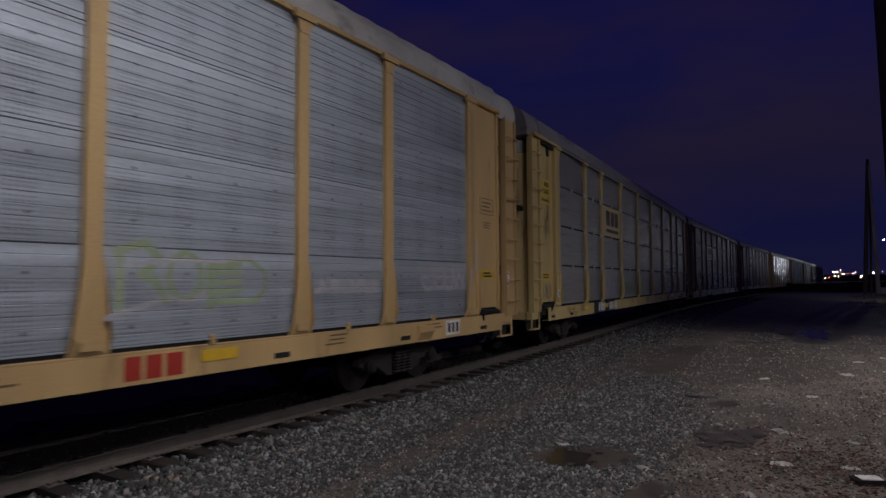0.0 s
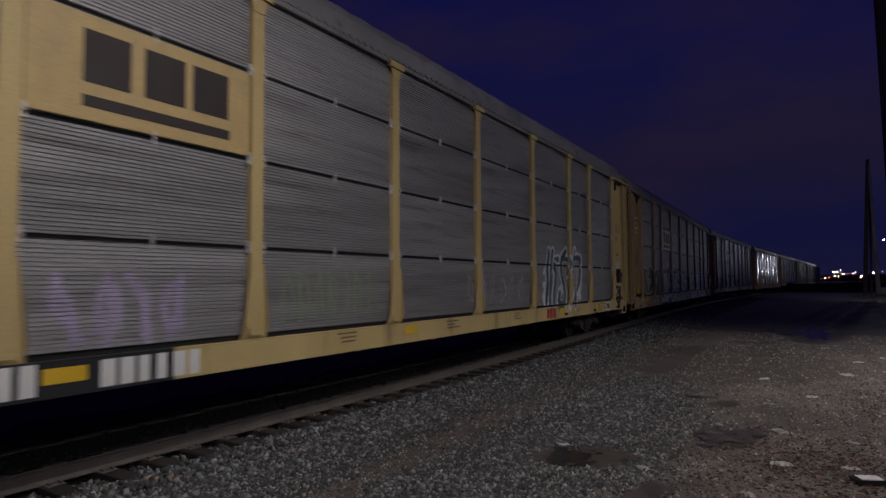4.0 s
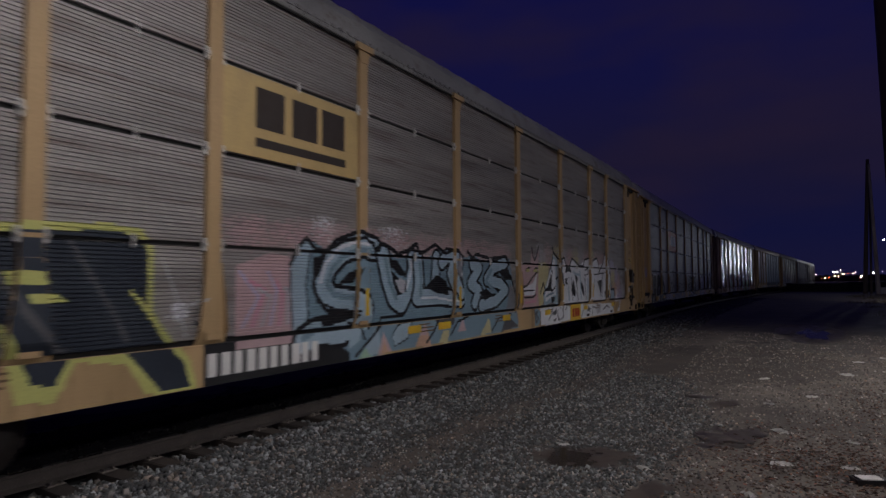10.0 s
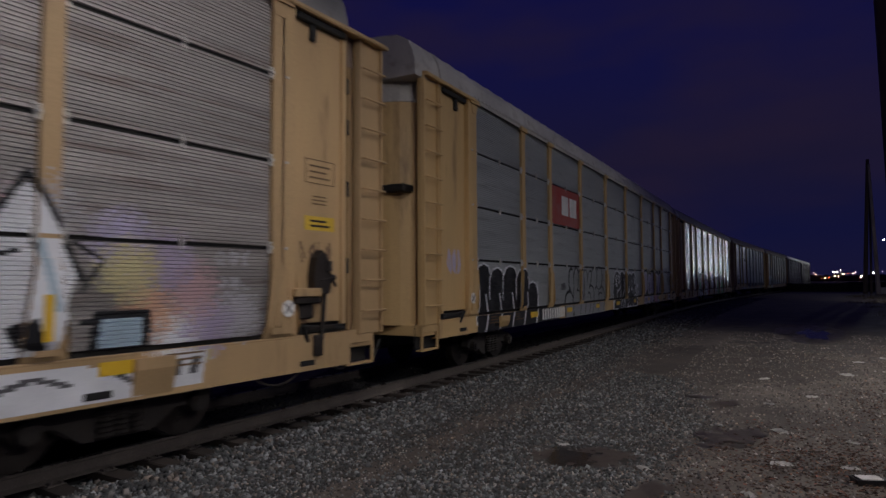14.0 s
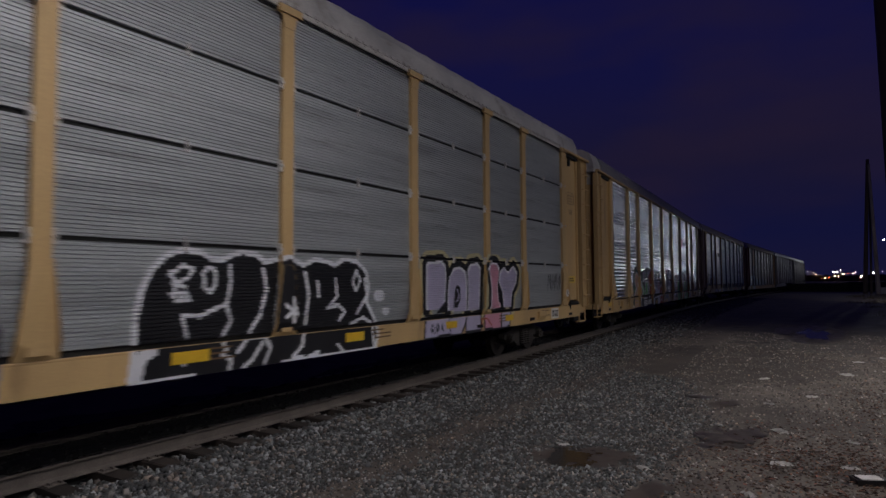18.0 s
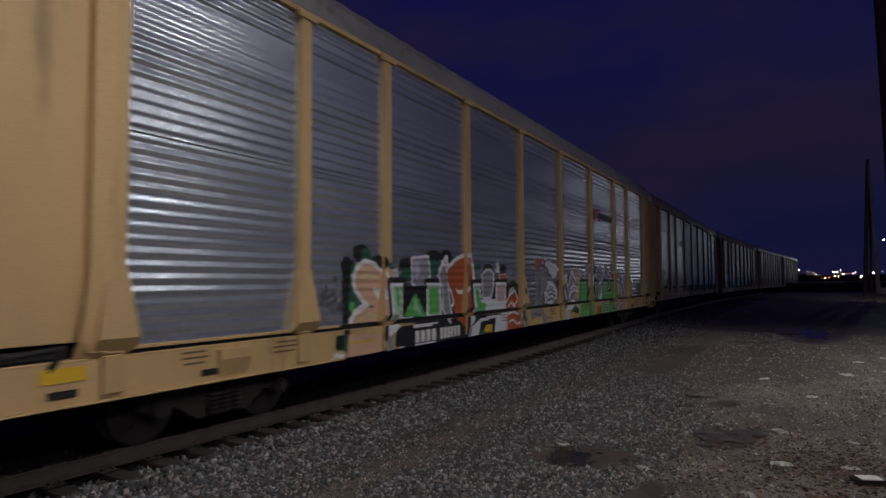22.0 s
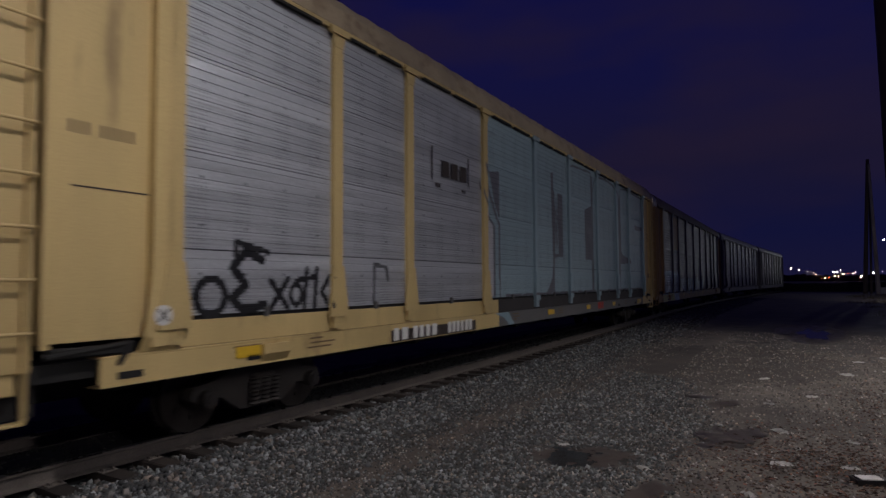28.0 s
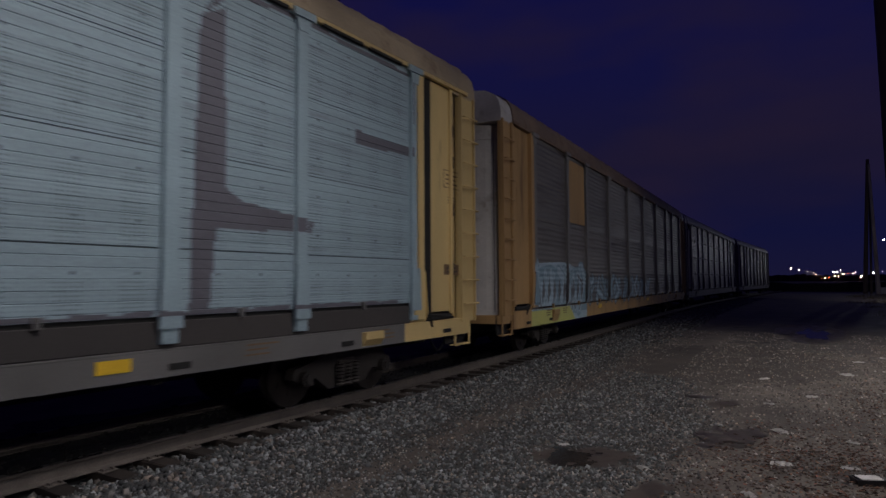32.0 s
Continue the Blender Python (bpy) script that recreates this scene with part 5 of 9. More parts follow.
    for y, z, col in ((9.9, 1.9, "cream"), (10.3, 2.0, "lilac"), (10.6, 1.7, "pink"), (10.1, 1.5, "peach"), (10.8, 1.3, "lilac"), (11.2, 1.4, "pale"), (10.4, 1.25, "white"), (9.8, 2.2, "mauve"), (10.6, 1.2, "cream")):
        c.haze(col, y, z, 0.4, 0.38, 1.0, rng)
    # large white letters, and the pale run on the sill below them
    c.poly("cream", (2.82, 2.23), (3.51, 2.21), (3.45, 1.72), (3.13, 1.59), (2.82, 1.17), (2.78, 1.47))
    c.poly("ice", (3.47, 1.84), (3.72, 2.13), (3.87, 2.51), (4.02, 2.45), (4.20, 2.34), (4.20, 1.13), (3.74, 1.21), (3.21, 1.14), (3.13, 1.43))
    c.poly("white", (3.52, 1.86), (3.77, 2.11), (3.93, 2.37), (4.05, 2.33), (4.08, 1.40), (3.79, 1.37), (3.30, 1.23), (3.25, 1.40))
    c.poly("black", (3.29, 1.55), (3.48, 1.64), (3.60, 1.81), (3.73, 1.99), (3.70, 1.67), (3.79, 1.54))
    c.line("black", 0.06, (3.86, 2.66), (3.93, 2.53), (4.17, 2.43), (4.42, 2.36))
    c.line("black", 0.05, (3.72, 2.11), (3.87, 2.50))
    c.line("black", 0.05, (3.13, 1.44), (3.29, 1.54), (3.79, 1.52), (4.03, 1.61))
    c.line("black", 0.05, (3.79, 2.06), (3.72, 1.66))
    c.line("black", 0.05, (4.10, 1.83), (4.24, 1.89))
    c.poly("black", (3.71, 1.34), (4.01, 1.35), (3.96, 1.23), (3.74, 1.19))
    c.line("black", 0.05, (2.94, 1.46), (3.13, 1.72), (3.29, 1.55))
    c.line("sky", 0.05, (3.36, 1.37), (3.58, 1.43), (3.90, 1.45))
    c.poly("white", (4.41, 2.16), (4.47, 2.36), (4.80, 2.43), (4.95, 2.18), (5.32, 2.22), (5.47, 2.41), (6.17, 2.21), (6.65, 2.42), (7.14, 2.47), (7.08, 2.17), (7.38, 2.32), (7.92, 2.50), (8.18, 2.29), (8.60, 2.34), (8.97, 2.66), (9.21, 2.28), (9.40, 1.90), (9.19, 1.15), (4.62, 1.14), (4.45, 1.15))
    c.line("black", 0.06, (4.38, 1.86), (4.42, 2.24), (4.47, 2.38), (4.80, 2.44), (4.93, 2.22), (5.36, 2.04))
    c.line("black", 0.06, (5.28, 2.23), (5.46, 2.43), (6.17, 2.22), (6.57, 2.23), (6.65, 2.42), (7.14, 2.48))
    c.line("black", 0.06, (7.37, 2.29), (7.48, 2.40), (8.00, 2.52), (8.18, 2.32))
    c.line("black", 0.06, (8.18, 2.04), (8.72, 2.38), (8.96, 2.75), (9.21, 2.31), (9.44, 1.81))
    c.line("black", 0.07, (4.42, 2.30), (4.36, 2.08), (4.42, 1.81), (4.52, 1.67))
    c.line("grey", 0.04, (4.47, 2.28), (4.42, 2.06), (4.48, 1.81))
    c.poly("black", (4.86, 2.02), (4.95, 2.16), (5.29, 2.17), (5.41, 2.04))
    c.poly("black", (5.68, 2.00), (6.02, 1.84), (5.83, 1.67))
    c.poly("black", (4.81, 1.84), (5.24, 1.87), (4.98, 1.81), (5.02, 1.71), (5.19, 1.66), (4.81, 1.69))
    c.poly("black", (5.48, 1.68), (5.60, 1.81), (5.78, 1.44), (5.73, 1.31), (5.48, 1.39), (5.36, 1.51))
    c.line("black", 0.04, (6.71, 2.11), (6.99, 2.15), (7.04, 1.99), (6.66, 1.95))
    c.poly("black", (6.17, 1.71), (6.32, 1.75), (6.52, 1.61), (6.62, 1.32), (6.48, 1.34))
    c.poly("black", (7.98, 1.77), (8.54, 1.81), (8.40, 1.24), (8.31, 1.42))
    c.poly("black", (8.81, 1.40), (9.04, 1.48), (9.13, 1.17), (8.89, 1.23))
    c.line("black", 0.04, (5.40, 1.86), (5.49, 1.23))
    c.line("black", 0.04, (5.90, 1.65), (5.99, 1.17))
    c.line("black", 0.04, (6.68, 1.88), (6.78, 1.19))
    c.line("black", 0.04, (7.42, 1.95), (8.89, 2.05))
    c.line("black", 0.04, (7.69, 1.81), (7.62, 1.14))
    c.line("black", 0.04, (8.63, 2.02), (8.54, 1.25))
    c.line("black", 0.04, (4.61, 1.75), (4.76, 1.53), (4.72, 1.28))
    c.line("black", 0.05, (9.44, 1.41), (10.04, 1.43), (10.00, 1.12), (9.52, 1.11))
    c.line("black", 0.04, (9.36, 2.15), (9.63, 1.99), (9.44, 1.71))
    c.line("ice", 0.09, (4.60, 2.08), (4.68, 1.31))
    c.line("ice", 0.09, (5.11, 1.58), (5.18, 1.23))
    c.line("ice", 0.09, (6.19, 2.06), (6.29, 1.27))
    c.line("ice", 0.09, (6.97, 1.81), (6.93, 1.18))
    c.line("ice", 0.07, (9.05, 2.14), (9.20, 1.56))
    c.line("ice", 0.08, (5.60, 2.03), (5.81, 1.97), (6.10, 1.96))
    c.poly("sky", (2.49, 1.07), (2.71, 1.09), (2.89, 0.99), (2.88, 0.73), (2.72, 0.67), (2.50, 0.67))
    c.line("smoke", 0.06, (2.71, 1.01), (2.56, 0.97), (2.75, 0.84), (2.60, 0.74))
    c.line("smoke", 0.06, (2.49, 1.04), (2.57, 0.78))
    c.poly("white", (2.85, 1.12), (9.35, 1.02), (10.25, 0.93), (10.03, 0.67), (3.31, 0.64), (2.92, 0.66))
    c.line("smoke", 0.05, (2.89, 0.99), (2.86, 0.68))
    c.line("grey", 0.05, (3.50, 0.77), (3.75, 0.95), (3.80, 1.07))
    c.poly("smoke", (3.75, 0.93), (4.04, 1.02), (4.09, 0.89), (3.80, 0.86))
    c.poly("smoke", (3.74, 0.72), (4.09, 0.79), (3.97, 0.69))
    c.line("smoke", 0.05, (4.08, 1.04), (4.21, 0.72), (4.63, 0.77), (4.62, 1.10))
    c.oval("grey", 4.40, 0.88, 0.24, 0.16)
    c.oval("white", 4.39, 0.89, 0.20, 0.14)
    c.line("smoke", 0.04, (4.82, 0.97), (4.96, 1.11), (5.18, 1.06))
    c.line("smoke", 0.04, (6.18, 0.64), (6.38, 0.87), (6.66, 0.98))
    c.poly("smoke", (6.83, 0.91), (6.93, 0.96), (7.00, 1.02), (7.04, 0.93), (7.22, 0.92), (7.08, 0.87), (7.13, 0.78), (6.98, 0.85), (6.85, 0.82))
    c.line("smoke", 0.04, (7.33, 0.72), (7.40, 0.97), (7.79, 0.90))
    c.poly("pale", (7.79, 0.99), (8.31, 1.04), (8.24, 0.75), (7.91, 0.72))
    c.line("smoke", 0.05, (8.59, 0.82), (9.04, 0.95), (9.35, 0.85))
    c.line("smoke", 0.05, (9.77, 0.91), (10.12, 0.70))
    c.poly("black", (9.5, 1.12), (9.55, 1.5), (10.12, 1.5), (10.1, 1.12))
    c.poly("ice", (9.58, 1.16), (9.62, 1.44), (10.04, 1.44), (10.02, 1.16))
    c.poly("white", (10.2, 0.70), (10.72, 0.70), (10.78, 1.06), (10.26, 1.06))
    c.poly("smoke", (10.27, 0.82), (10.45, 0.82), (10.48, 0.97), (10.3, 0.97))
    c.poly("smoke", (10.55, 0.82), (10.66, 0.82), (10.7, 1.0), (10.6, 1.0))
    tag(c, "pale", 10.85, 11.4, 1.98, 2.14, 3, 0.03, 51)
    tag(c, "pale", 10.9, 11.25, 1.72, 1.84, 2, 0.03, 52)
    c.build(C[2], POSTS, True, "large white letters with black outlines over pink haze")
    # fourth car
    c = Canvas(-11.7, -8.0, 0.66, 2.2, S[3]["ribs"])
    for a, b, t in ((-11.6, -10.9, 2.12), (-10.95, -10.2, 2.05), (-10.25, -9.45, 2.1), (-9.5, -8.75, 2.05), (-8.8, -8.15, 1.75)):
        bubble(c, "black", "white", a, b, 0.9, t, 0.08)
    c.poly("black", (-11.6, 0.68), (-8.1, 0.68), (-8.3, 1.3), (-11.5, 1.4))
    for y in (-11.2, -10.5, -9.8, -9.1):
        c.line("white", 0.05, (y, 0.7), (y + 0.15, 1.1), (y + 0.05, 1.5))
    c.line("white", 0.06, (-8.15, 1.75), (-8.1, 1.2), (-8.3, 0.7))
    c.build(C[3], POSTS, True, "black bubble piece with white outline")
    c = Canvas(-6.45, -1.6, 0.66, 2.35, S[3]["ribs"])
    c.poly("grey", (-6.0, 0.68), (-1.8, 0.68), (-1.75, 1.085), (-5.98, 1.085))
    c.poly("grey", (-4.65, 1.1), (-4.28, 1.1), (-4.28, 2.02), (-4.55, 2.02))
    blobs = [[(-5.48, 1.47), (-5.6, 1.62), (-5.63, 1.8), (-5.58, 2.02), (-5.47, 2.11), (-5.37, 2.13), (-5.26, 2.1), (-5.18, 2.0), (-5.16, 1.53), (-5.23, 1.29)],
             [(-5.16, 1.93), (-5.07, 2.09), (-4.98, 2.15), (-4.89, 2.16), (-4.8, 2.13), (-4.72, 2.03), (-4.69, 1.9), (-4.77, 1.59), (-4.86, 1.50)],
             [(-4.70, 2.01), (-4.6, 2.08), (-4.45, 2.11), (-4.31, 2.08), (-4.18, 2.0), (-4.37, 1.86), (-4.39, 1.34)], [(-4.18, 2.0), (-4.1, 2.09), (-4.01, 2.11), (-3.88, 2.09), (-3.8, 2.0), (-3.76, 1.86), (-3.76, 1.73)],
             [(-3.76, 1.73), (-3.72, 1.9), (-3.63, 2.02), (-3.5, 2.08), (-3.35, 2.08), (-3.28, 2.0), (-3.36, 1.8), (-3.44, 1.66), (-3.57, 1.58)],
             [(-3.28, 2.05), (-3.15, 2.15), (-2.95, 2.19), (-2.76, 2.16), (-2.66, 2.05), (-2.66, 1.9), (-2.76, 1.62), (-2.92, 1.51)], [(-2.65, 2.11), (-2.5, 2.22), (-2.3, 2.23), (-2.14, 2.18), (-2.04, 2.05), (-2.02, 1.9), (-2.1, 1.68), (-2.22, 1.56), (-2.40, 1.50)],
             [(-5.99, 0.8), (-6.02, 1.15), (-5.92, 1.37), (-5.8, 1.44), (-5.6, 1.48), (-5.4, 1.44), (-5.25, 1.30), (-5.23, 0.79)], [(-4.86, 1.48), (-4.75, 1.51), (-4.62, 1.46), (-4.52, 1.34), (-4.49, 1.15), (-4.58, 0.80)],
             [(-3.70, 1.39), (-3.6, 1.43), (-3.5, 1.4), (-3.42, 1.24), (-3.47, 1.03), (-3.64, 0.80)], [(-3.54, 1.56), (-3.42, 1.62), (-3.25, 1.61), (-3.1, 1.54), (-3.04, 1.35), (-3.07, 1.1), (-3.26, 0.78)],
             [(-2.92, 1.51), (-2.8, 1.58), (-2.65, 1.57), (-2.52, 1.49), (-2.46, 1.25), (-2.52, 1.0), (-2.64, 0.80)], [(-2.40, 1.50), (-2.27, 1.57), (-2.1, 1.58), (-1.9, 1.53), (-1.79, 1.38), (-1.78, 1.14), (-1.95, 0.79)], [(-2.47, 1.33), (-2.33, 1.39), (-2.21, 1.39), (-2.1, 1.35)], [(-4.11, 0.8), (-3.97, 1.13)]]
    for p in blobs:
        c.line("black", 0.055, *p)
    for p in blobs[:1] + blobs[7:8]:
        c.line("black", 0.09, *p[:6])
    c.poly("black", (-5.35, 0.79), (-5.23, 0.95), (-5.12, 0.79))
    c.haze("smoke", -6.1, 1.62, 0.25, 0.12, 1.2, rng)
    tag(c, "smoke", -6.35, -5.88, 1.54, 1.7, 4, 0.03, 71)
    c.build(C[3], POSTS, True, "thin black bubble outlines over grey fill")
    c = Canvas(-0.8, 4.0, 0.66, 2.25, S[3]["ribs"])
    c.edged("black", "white", 0.13, (-0.53, 1.18), (-0.52, 1.44), (-0.47, 1.68), (-0.36, 1.90), (-0.19, 2.05), (0.02, 2.11), (0.22, 2.08), (0.36, 2.01), (0.52, 2.00), (0.63, 2.06), (0.80, 2.11), (1.01, 2.09), (1.15, 1.99), (1.32, 2.03), (1.55, 2.08), (1.77, 2.00), (1.84, 1.97), (2.07, 2.06), (2.32, 2.03), (2.46, 1.98), (2.69, 2.08), (2.95, 2.05), (3.15, 1.92), (3.22, 1.72), (3.16, 1.46), (3.37, 1.19), (3.44, 0.97), (3.38, 0.78), (0.79, 0.76), (-0.47, 0.77), (-0.58, 0.80), (-0.55, 0.99))
    c.line("white", 0.045, (-0.18, 1.85), (-0.02, 1.97), (0.12, 1.93), (0.04, 1.82), (-0.14, 1.77), (0.01, 1.73))
    c.line("white", 0.045, (-0.17, 1.89), (-0.10, 1.79), (-0.13, 1.63))
    c.line("white", 0.045, (-0.16, 1.65), (0.03, 1.68), (0.08, 1.59), (-0.09, 1.58), (-0.01, 1.63))
    c.line("white", 0.05, (0.25, 1.89), (0.32, 1.96), (0.41, 1.91), (0.42, 1.76), (0.34, 1.66), (0.27, 1.72), (0.25, 1.89))
    c.line("white", 0.05, (0.62, 1.98), (0.63, 1.78), (0.58, 1.53), (0.39, 1.47), (0.21, 1.40), (-0.02, 1.43))
    c.line("white", 0.05, (-0.02, 1.43), (0.05, 1.18))
    c.line("white", 0.05, (0.58, 1.50), (0.64, 1.33), (0.54, 1.18))
    c.line("white", 0.055, (1.13, 1.94), (1.19, 1.69), (1.08, 1.36), (0.92, 1.18))
    c.line("white", 0.055, (1.87, 1.91), (1.94, 1.63), (1.88, 1.22))
    c.line("white", 0.055, (2.12, 1.79), (2.14, 1.58))
    c.line("white", 0.05, (2.49, 1.82), (2.52, 1.57), (2.32, 1.41), (2.54, 1.45), (2.69, 1.34), (2.57, 1.23))
    c.line("white", 0.05, (2.87, 1.77), (2.95, 1.95), (3.05, 1.79), (2.95, 1.64), (2.87, 1.77))
    c.line("white", 0.055, (3.16, 1.82), (3.21, 1.56), (2.97, 1.31))
    c.line("white", 0.05, (1.58, 1.57), (1.59, 1.26))
    c.line("white", 0.05, (1.45, 1.48), (1.72, 1.32))
    c.line("white", 0.05, (1.45, 1.33), (1.73, 1.49))
    c.line("white", 0.05, (0.51, 1.13), (0.57, 0.99), (0.52, 0.93), (0.64, 0.89), (0.62, 0.76))
    c.line("white", 0.05, (0.74, 0.96), (0.89, 1.10), (1.16, 1.10), (1.25, 0.96), (1.16, 0.78))
    c.line("white", 0.05, (1.11, 1.02), (0.95, 0.83), (0.82, 0.76))
    c.line("white", 0.05, (1.85, 1.11), (1.81, 0.93), (1.64, 0.80), (1.83, 0.79))
    c.line("white", 0.05, (1.94, 0.78), (2.14, 0.82))
    c.line("white", 0.05, (2.83, 1.16), (3.11, 1.24), (3.33, 1.14), (3.37, 0.81))
    c.line("white", 0.05, (2.53, 0.89), (2.64, 0.78))
    c.line("white", 0.05, (0.00, 0.89), (0.09, 0.98), (0.23, 0.92))
    c.line("white", 0.12, (-0.54, 0.80), (-0.50, 1.01), (-0.36, 1.07))
    c.oval("white", 3.52, 1.56, 0.14, 0.10)
    c.oval("white", 3.70, 1.31, 0.10, 0.06)
    c.build(C[3], POSTS, True, "black bubble letters with white outline")
    c = Canvas(4.5, 9.1, 0.66, 2.35, S[3]["ribs"])
    forms = (("mauve", [(4.90, 1.26), (4.89, 1.78), (4.89, 2.06), (4.94, 2.13), (5.43, 2.16), (5.56, 2.08), (5.59, 1.89), (5.57, 1.63), (5.53, 1.41), (5.62, 1.27)]),
             ("mauve", [(5.64, 1.22), (5.63, 1.55), (5.69, 1.85), (5.87, 2.03), (6.11, 2.07), (6.33, 1.98), (6.39, 1.73), (6.37, 1.20)]),
             ("mauve", [(6.40, 1.20), (6.45, 1.53), (6.40, 1.98), (6.52, 2.12), (6.83, 2.16), (6.97, 2.06), (6.93, 1.56), (6.90, 1.20)]),
             ("mauve", [(8.03, 1.21), (8.00, 1.53), (7.81, 1.75), (7.85, 1.98), (8.06, 2.09), (8.29, 1.99), (8.57, 2.13), (8.78, 1.98), (8.73, 1.74), (8.49, 1.53), (8.42, 1.21)]),
             ("rose", [(7.26, 1.21), (7.29, 1.64), (7.19, 2.04), (7.34, 2.19), (7.70, 2.19), (7.85, 2.06), (7.76, 1.68), (7.79, 1.34), (7.89, 1.29), (7.87, 1.21)]))
    feet = (("mauve", [(4.88, 1.15), (5.57, 1.13), (5.68, 1.06), (5.69, 0.80), (4.84, 0.79)]),
            ("mauve", [(5.69, 1.07), (6.32, 1.10), (6.27, 0.96), (6.12, 0.79), (5.73, 0.79)]),
            ("mauve", [(6.35, 1.12), (6.92, 1.14), (6.92, 0.80), (6.33, 0.80)]),
            ("rose", [(7.11, 1.13), (7.90, 1.15), (7.86, 0.79), (7.14, 0.80)]),
            ("mauve", [(7.94, 1.12), (8.38, 1.13), (8.30, 0.80), (7.94, 0.78)]))
    for col, f in forms:
        c.line("cream", 0.40, *f)
    for col, f in forms:
        c.line("black", 0.24, *f)
    for col, f in forms:
        c.poly("white", *f)
        m = sum(p[0] for p in f) / len(f)
        c.poly(col, *[(m + (y - m) * 0.88, z - (0.05 if z > 1.9 else 0)) for y, z in f])
    for col, f in feet:
        c.line("black", 0.09, *f, f[0])
    for col, f in feet:
        c.poly(col, *f)
    c.poly("black", (5.86, 1.28), (5.90, 1.58), (5.99, 1.72), (6.11, 1.66), (6.12, 1.42), (6.00, 1.27))
    c.line("mauve", 0.03, (6.01, 1.62), (6.07, 1.50), (5.98, 1.39))
    c.poly("black", (5.21, 1.19), (5.48, 1.37), (5.60, 1.41), (5.63, 1.22))
    c.line("brick", 0.035, (6.94, 1.00), (7.22, 1.01))
    c.line("brick", 0.04, (7.02, 1.00), (6.99, 0.91))
    c.line("brick", 0.04, (7.22, 1.00), (7.43, 0.85))
    tag(c, "navy", 5.02, 5.5, 0.86, 1.02, 3, 0.025, 9)
    c.build(C[3], POSTS, True, "mauve and pink bubble shapes with a heart, black outline")
    c = Canvas(10.5, 11.7, 1.4, 2.1, S[3]["ribs"])
    tag(c, "smoke", 10.6, 11.6, 1.55, 1.95, 6, 0.03, 33)
    c.build(C[3], POSTS, True, "small dark scrawl")
    # fifth car: the bright pieces
    c = Canvas(-9.6, -1.3, 0.66, 2.7, S[4]["ribs"])
    c.line("smoke", 0.05, (-8.87, 1.51), (-8.83, 1.59), (-8.72, 1.61), (-8.77, 1.47), (-8.84, 1.46))
    c.line("smoke", 0.05, (-8.68, 1.73), (-8.66, 1.44))
    c.line("smoke", 0.05, (-8.64, 1.55), (-8.50, 1.63), (-8.45, 1.52), (-8.59, 1.48), (-8.50, 1.35))
    c.oval("smoke", -8.49, 1.82, 0.05, 0.05)
    c.oval("smoke", -8.37, 1.42, 0.06, 0.07)
    c.oval("black", -7.87, 2.20, 0.21, 0.14)
    c.oval("black", -8.21, 2.00, 0.15, 0.15)
    c.poly("black", (-8.32, 1.88), (-8.22, 2.07), (-8.05, 2.10), (-8.11, 1.84), (-8.14, 1.29), (-8.16, 1.02), (-8.29, 1.03), (-8.32, 1.50))
    c.poly("forest", (-8.12, 2.04), (-7.96, 2.05), (-8.04, 1.84), (-8.00, 1.56), (-7.89, 1.47), (-8.13, 1.27), (-8.16, 1.44), (-8.14, 1.84))
    c.oval("forest", -7.74, 2.18, 0.13, 0.11)
    c.oval("black", -7.42, 2.08, 0.18, 0.11)
    c.oval("forest", -7.15, 2.03, 0.09, 0.06)
    c.oval("green", -8.09, 1.41, 0.06, 0.07)
    c.line("white", 0.12, (-8.01, 1.70), (-8.05, 1.84), (-7.94, 2.00), (-7.78, 2.07), (-7.56, 2.03), (-7.35, 1.91), (-7.27, 1.82))
    c.line("white", 0.12, (-8.00, 1.68), (-7.86, 1.54), (-7.72, 1.44), (-8.00, 1.32), (-8.10, 1.21), (-8.12, 1.14))
    c.poly("peach", (-8.03, 1.80), (-7.94, 1.97), (-7.78, 2.05), (-7.58, 2.03), (-7.38, 1.92), (-7.26, 1.82), (-7.28, 1.45), (-7.37, 1.34), (-7.67, 1.43), (-7.86, 1.58), (-7.99, 1.69))
    c.poly("peach", (-8.10, 1.17), (-8.01, 1.27), (-7.72, 1.40), (-7.47, 1.37), (-7.25, 1.32), (-7.28, 1.10), (-7.42, 1.10), (-7.57, 1.10), (-8.11, 1.13))
    c.line("cream", 0.05, (-7.94, 1.80), (-7.73, 1.88), (-7.48, 1.84))
    c.line("cream", 0.05, (-7.90, 1.23), (-7.67, 1.29), (-7.42, 1.24))
    c.poly("white", (-7.59, 1.69), (-7.35, 1.67), (-7.25, 1.47), (-7.47, 1.52))
    c.oval("white", -7.33, 1.14, 0.07, 0.06)
    c.poly("peach", (-8.20, 0.70), (-8.16, 1.01), (-7.57, 0.99), (-7.33, 0.90), (-7.41, 0.62), (-7.56, 0.60))
    c.line("amber", 0.03, (-8.12, 0.88), (-7.56, 0.89))
    c.poly("black", (-8.50, 0.83), (-8.45, 1.03), (-8.26, 1.03), (-8.30, 0.80))
    c.poly("forest", (-8.31, 0.80), (-8.26, 1.01), (-8.19, 1.02), (-8.23, 0.76))
    c.haze("white", -8.42, 0.73, 0.18, 0.06, 0.9, rng)
    c.oval("black", -6.62, 2.06, 0.25, 0.11)
    c.oval("black", -5.73, 2.23, 0.28, 0.11)
    c.oval("black", -5.26, 2.23, 0.22, 0.14)
    c.oval("forest", -6.63, 1.89, 0.16, 0.12)
    c.oval("forest", -5.73, 2.03, 0.21, 0.15)
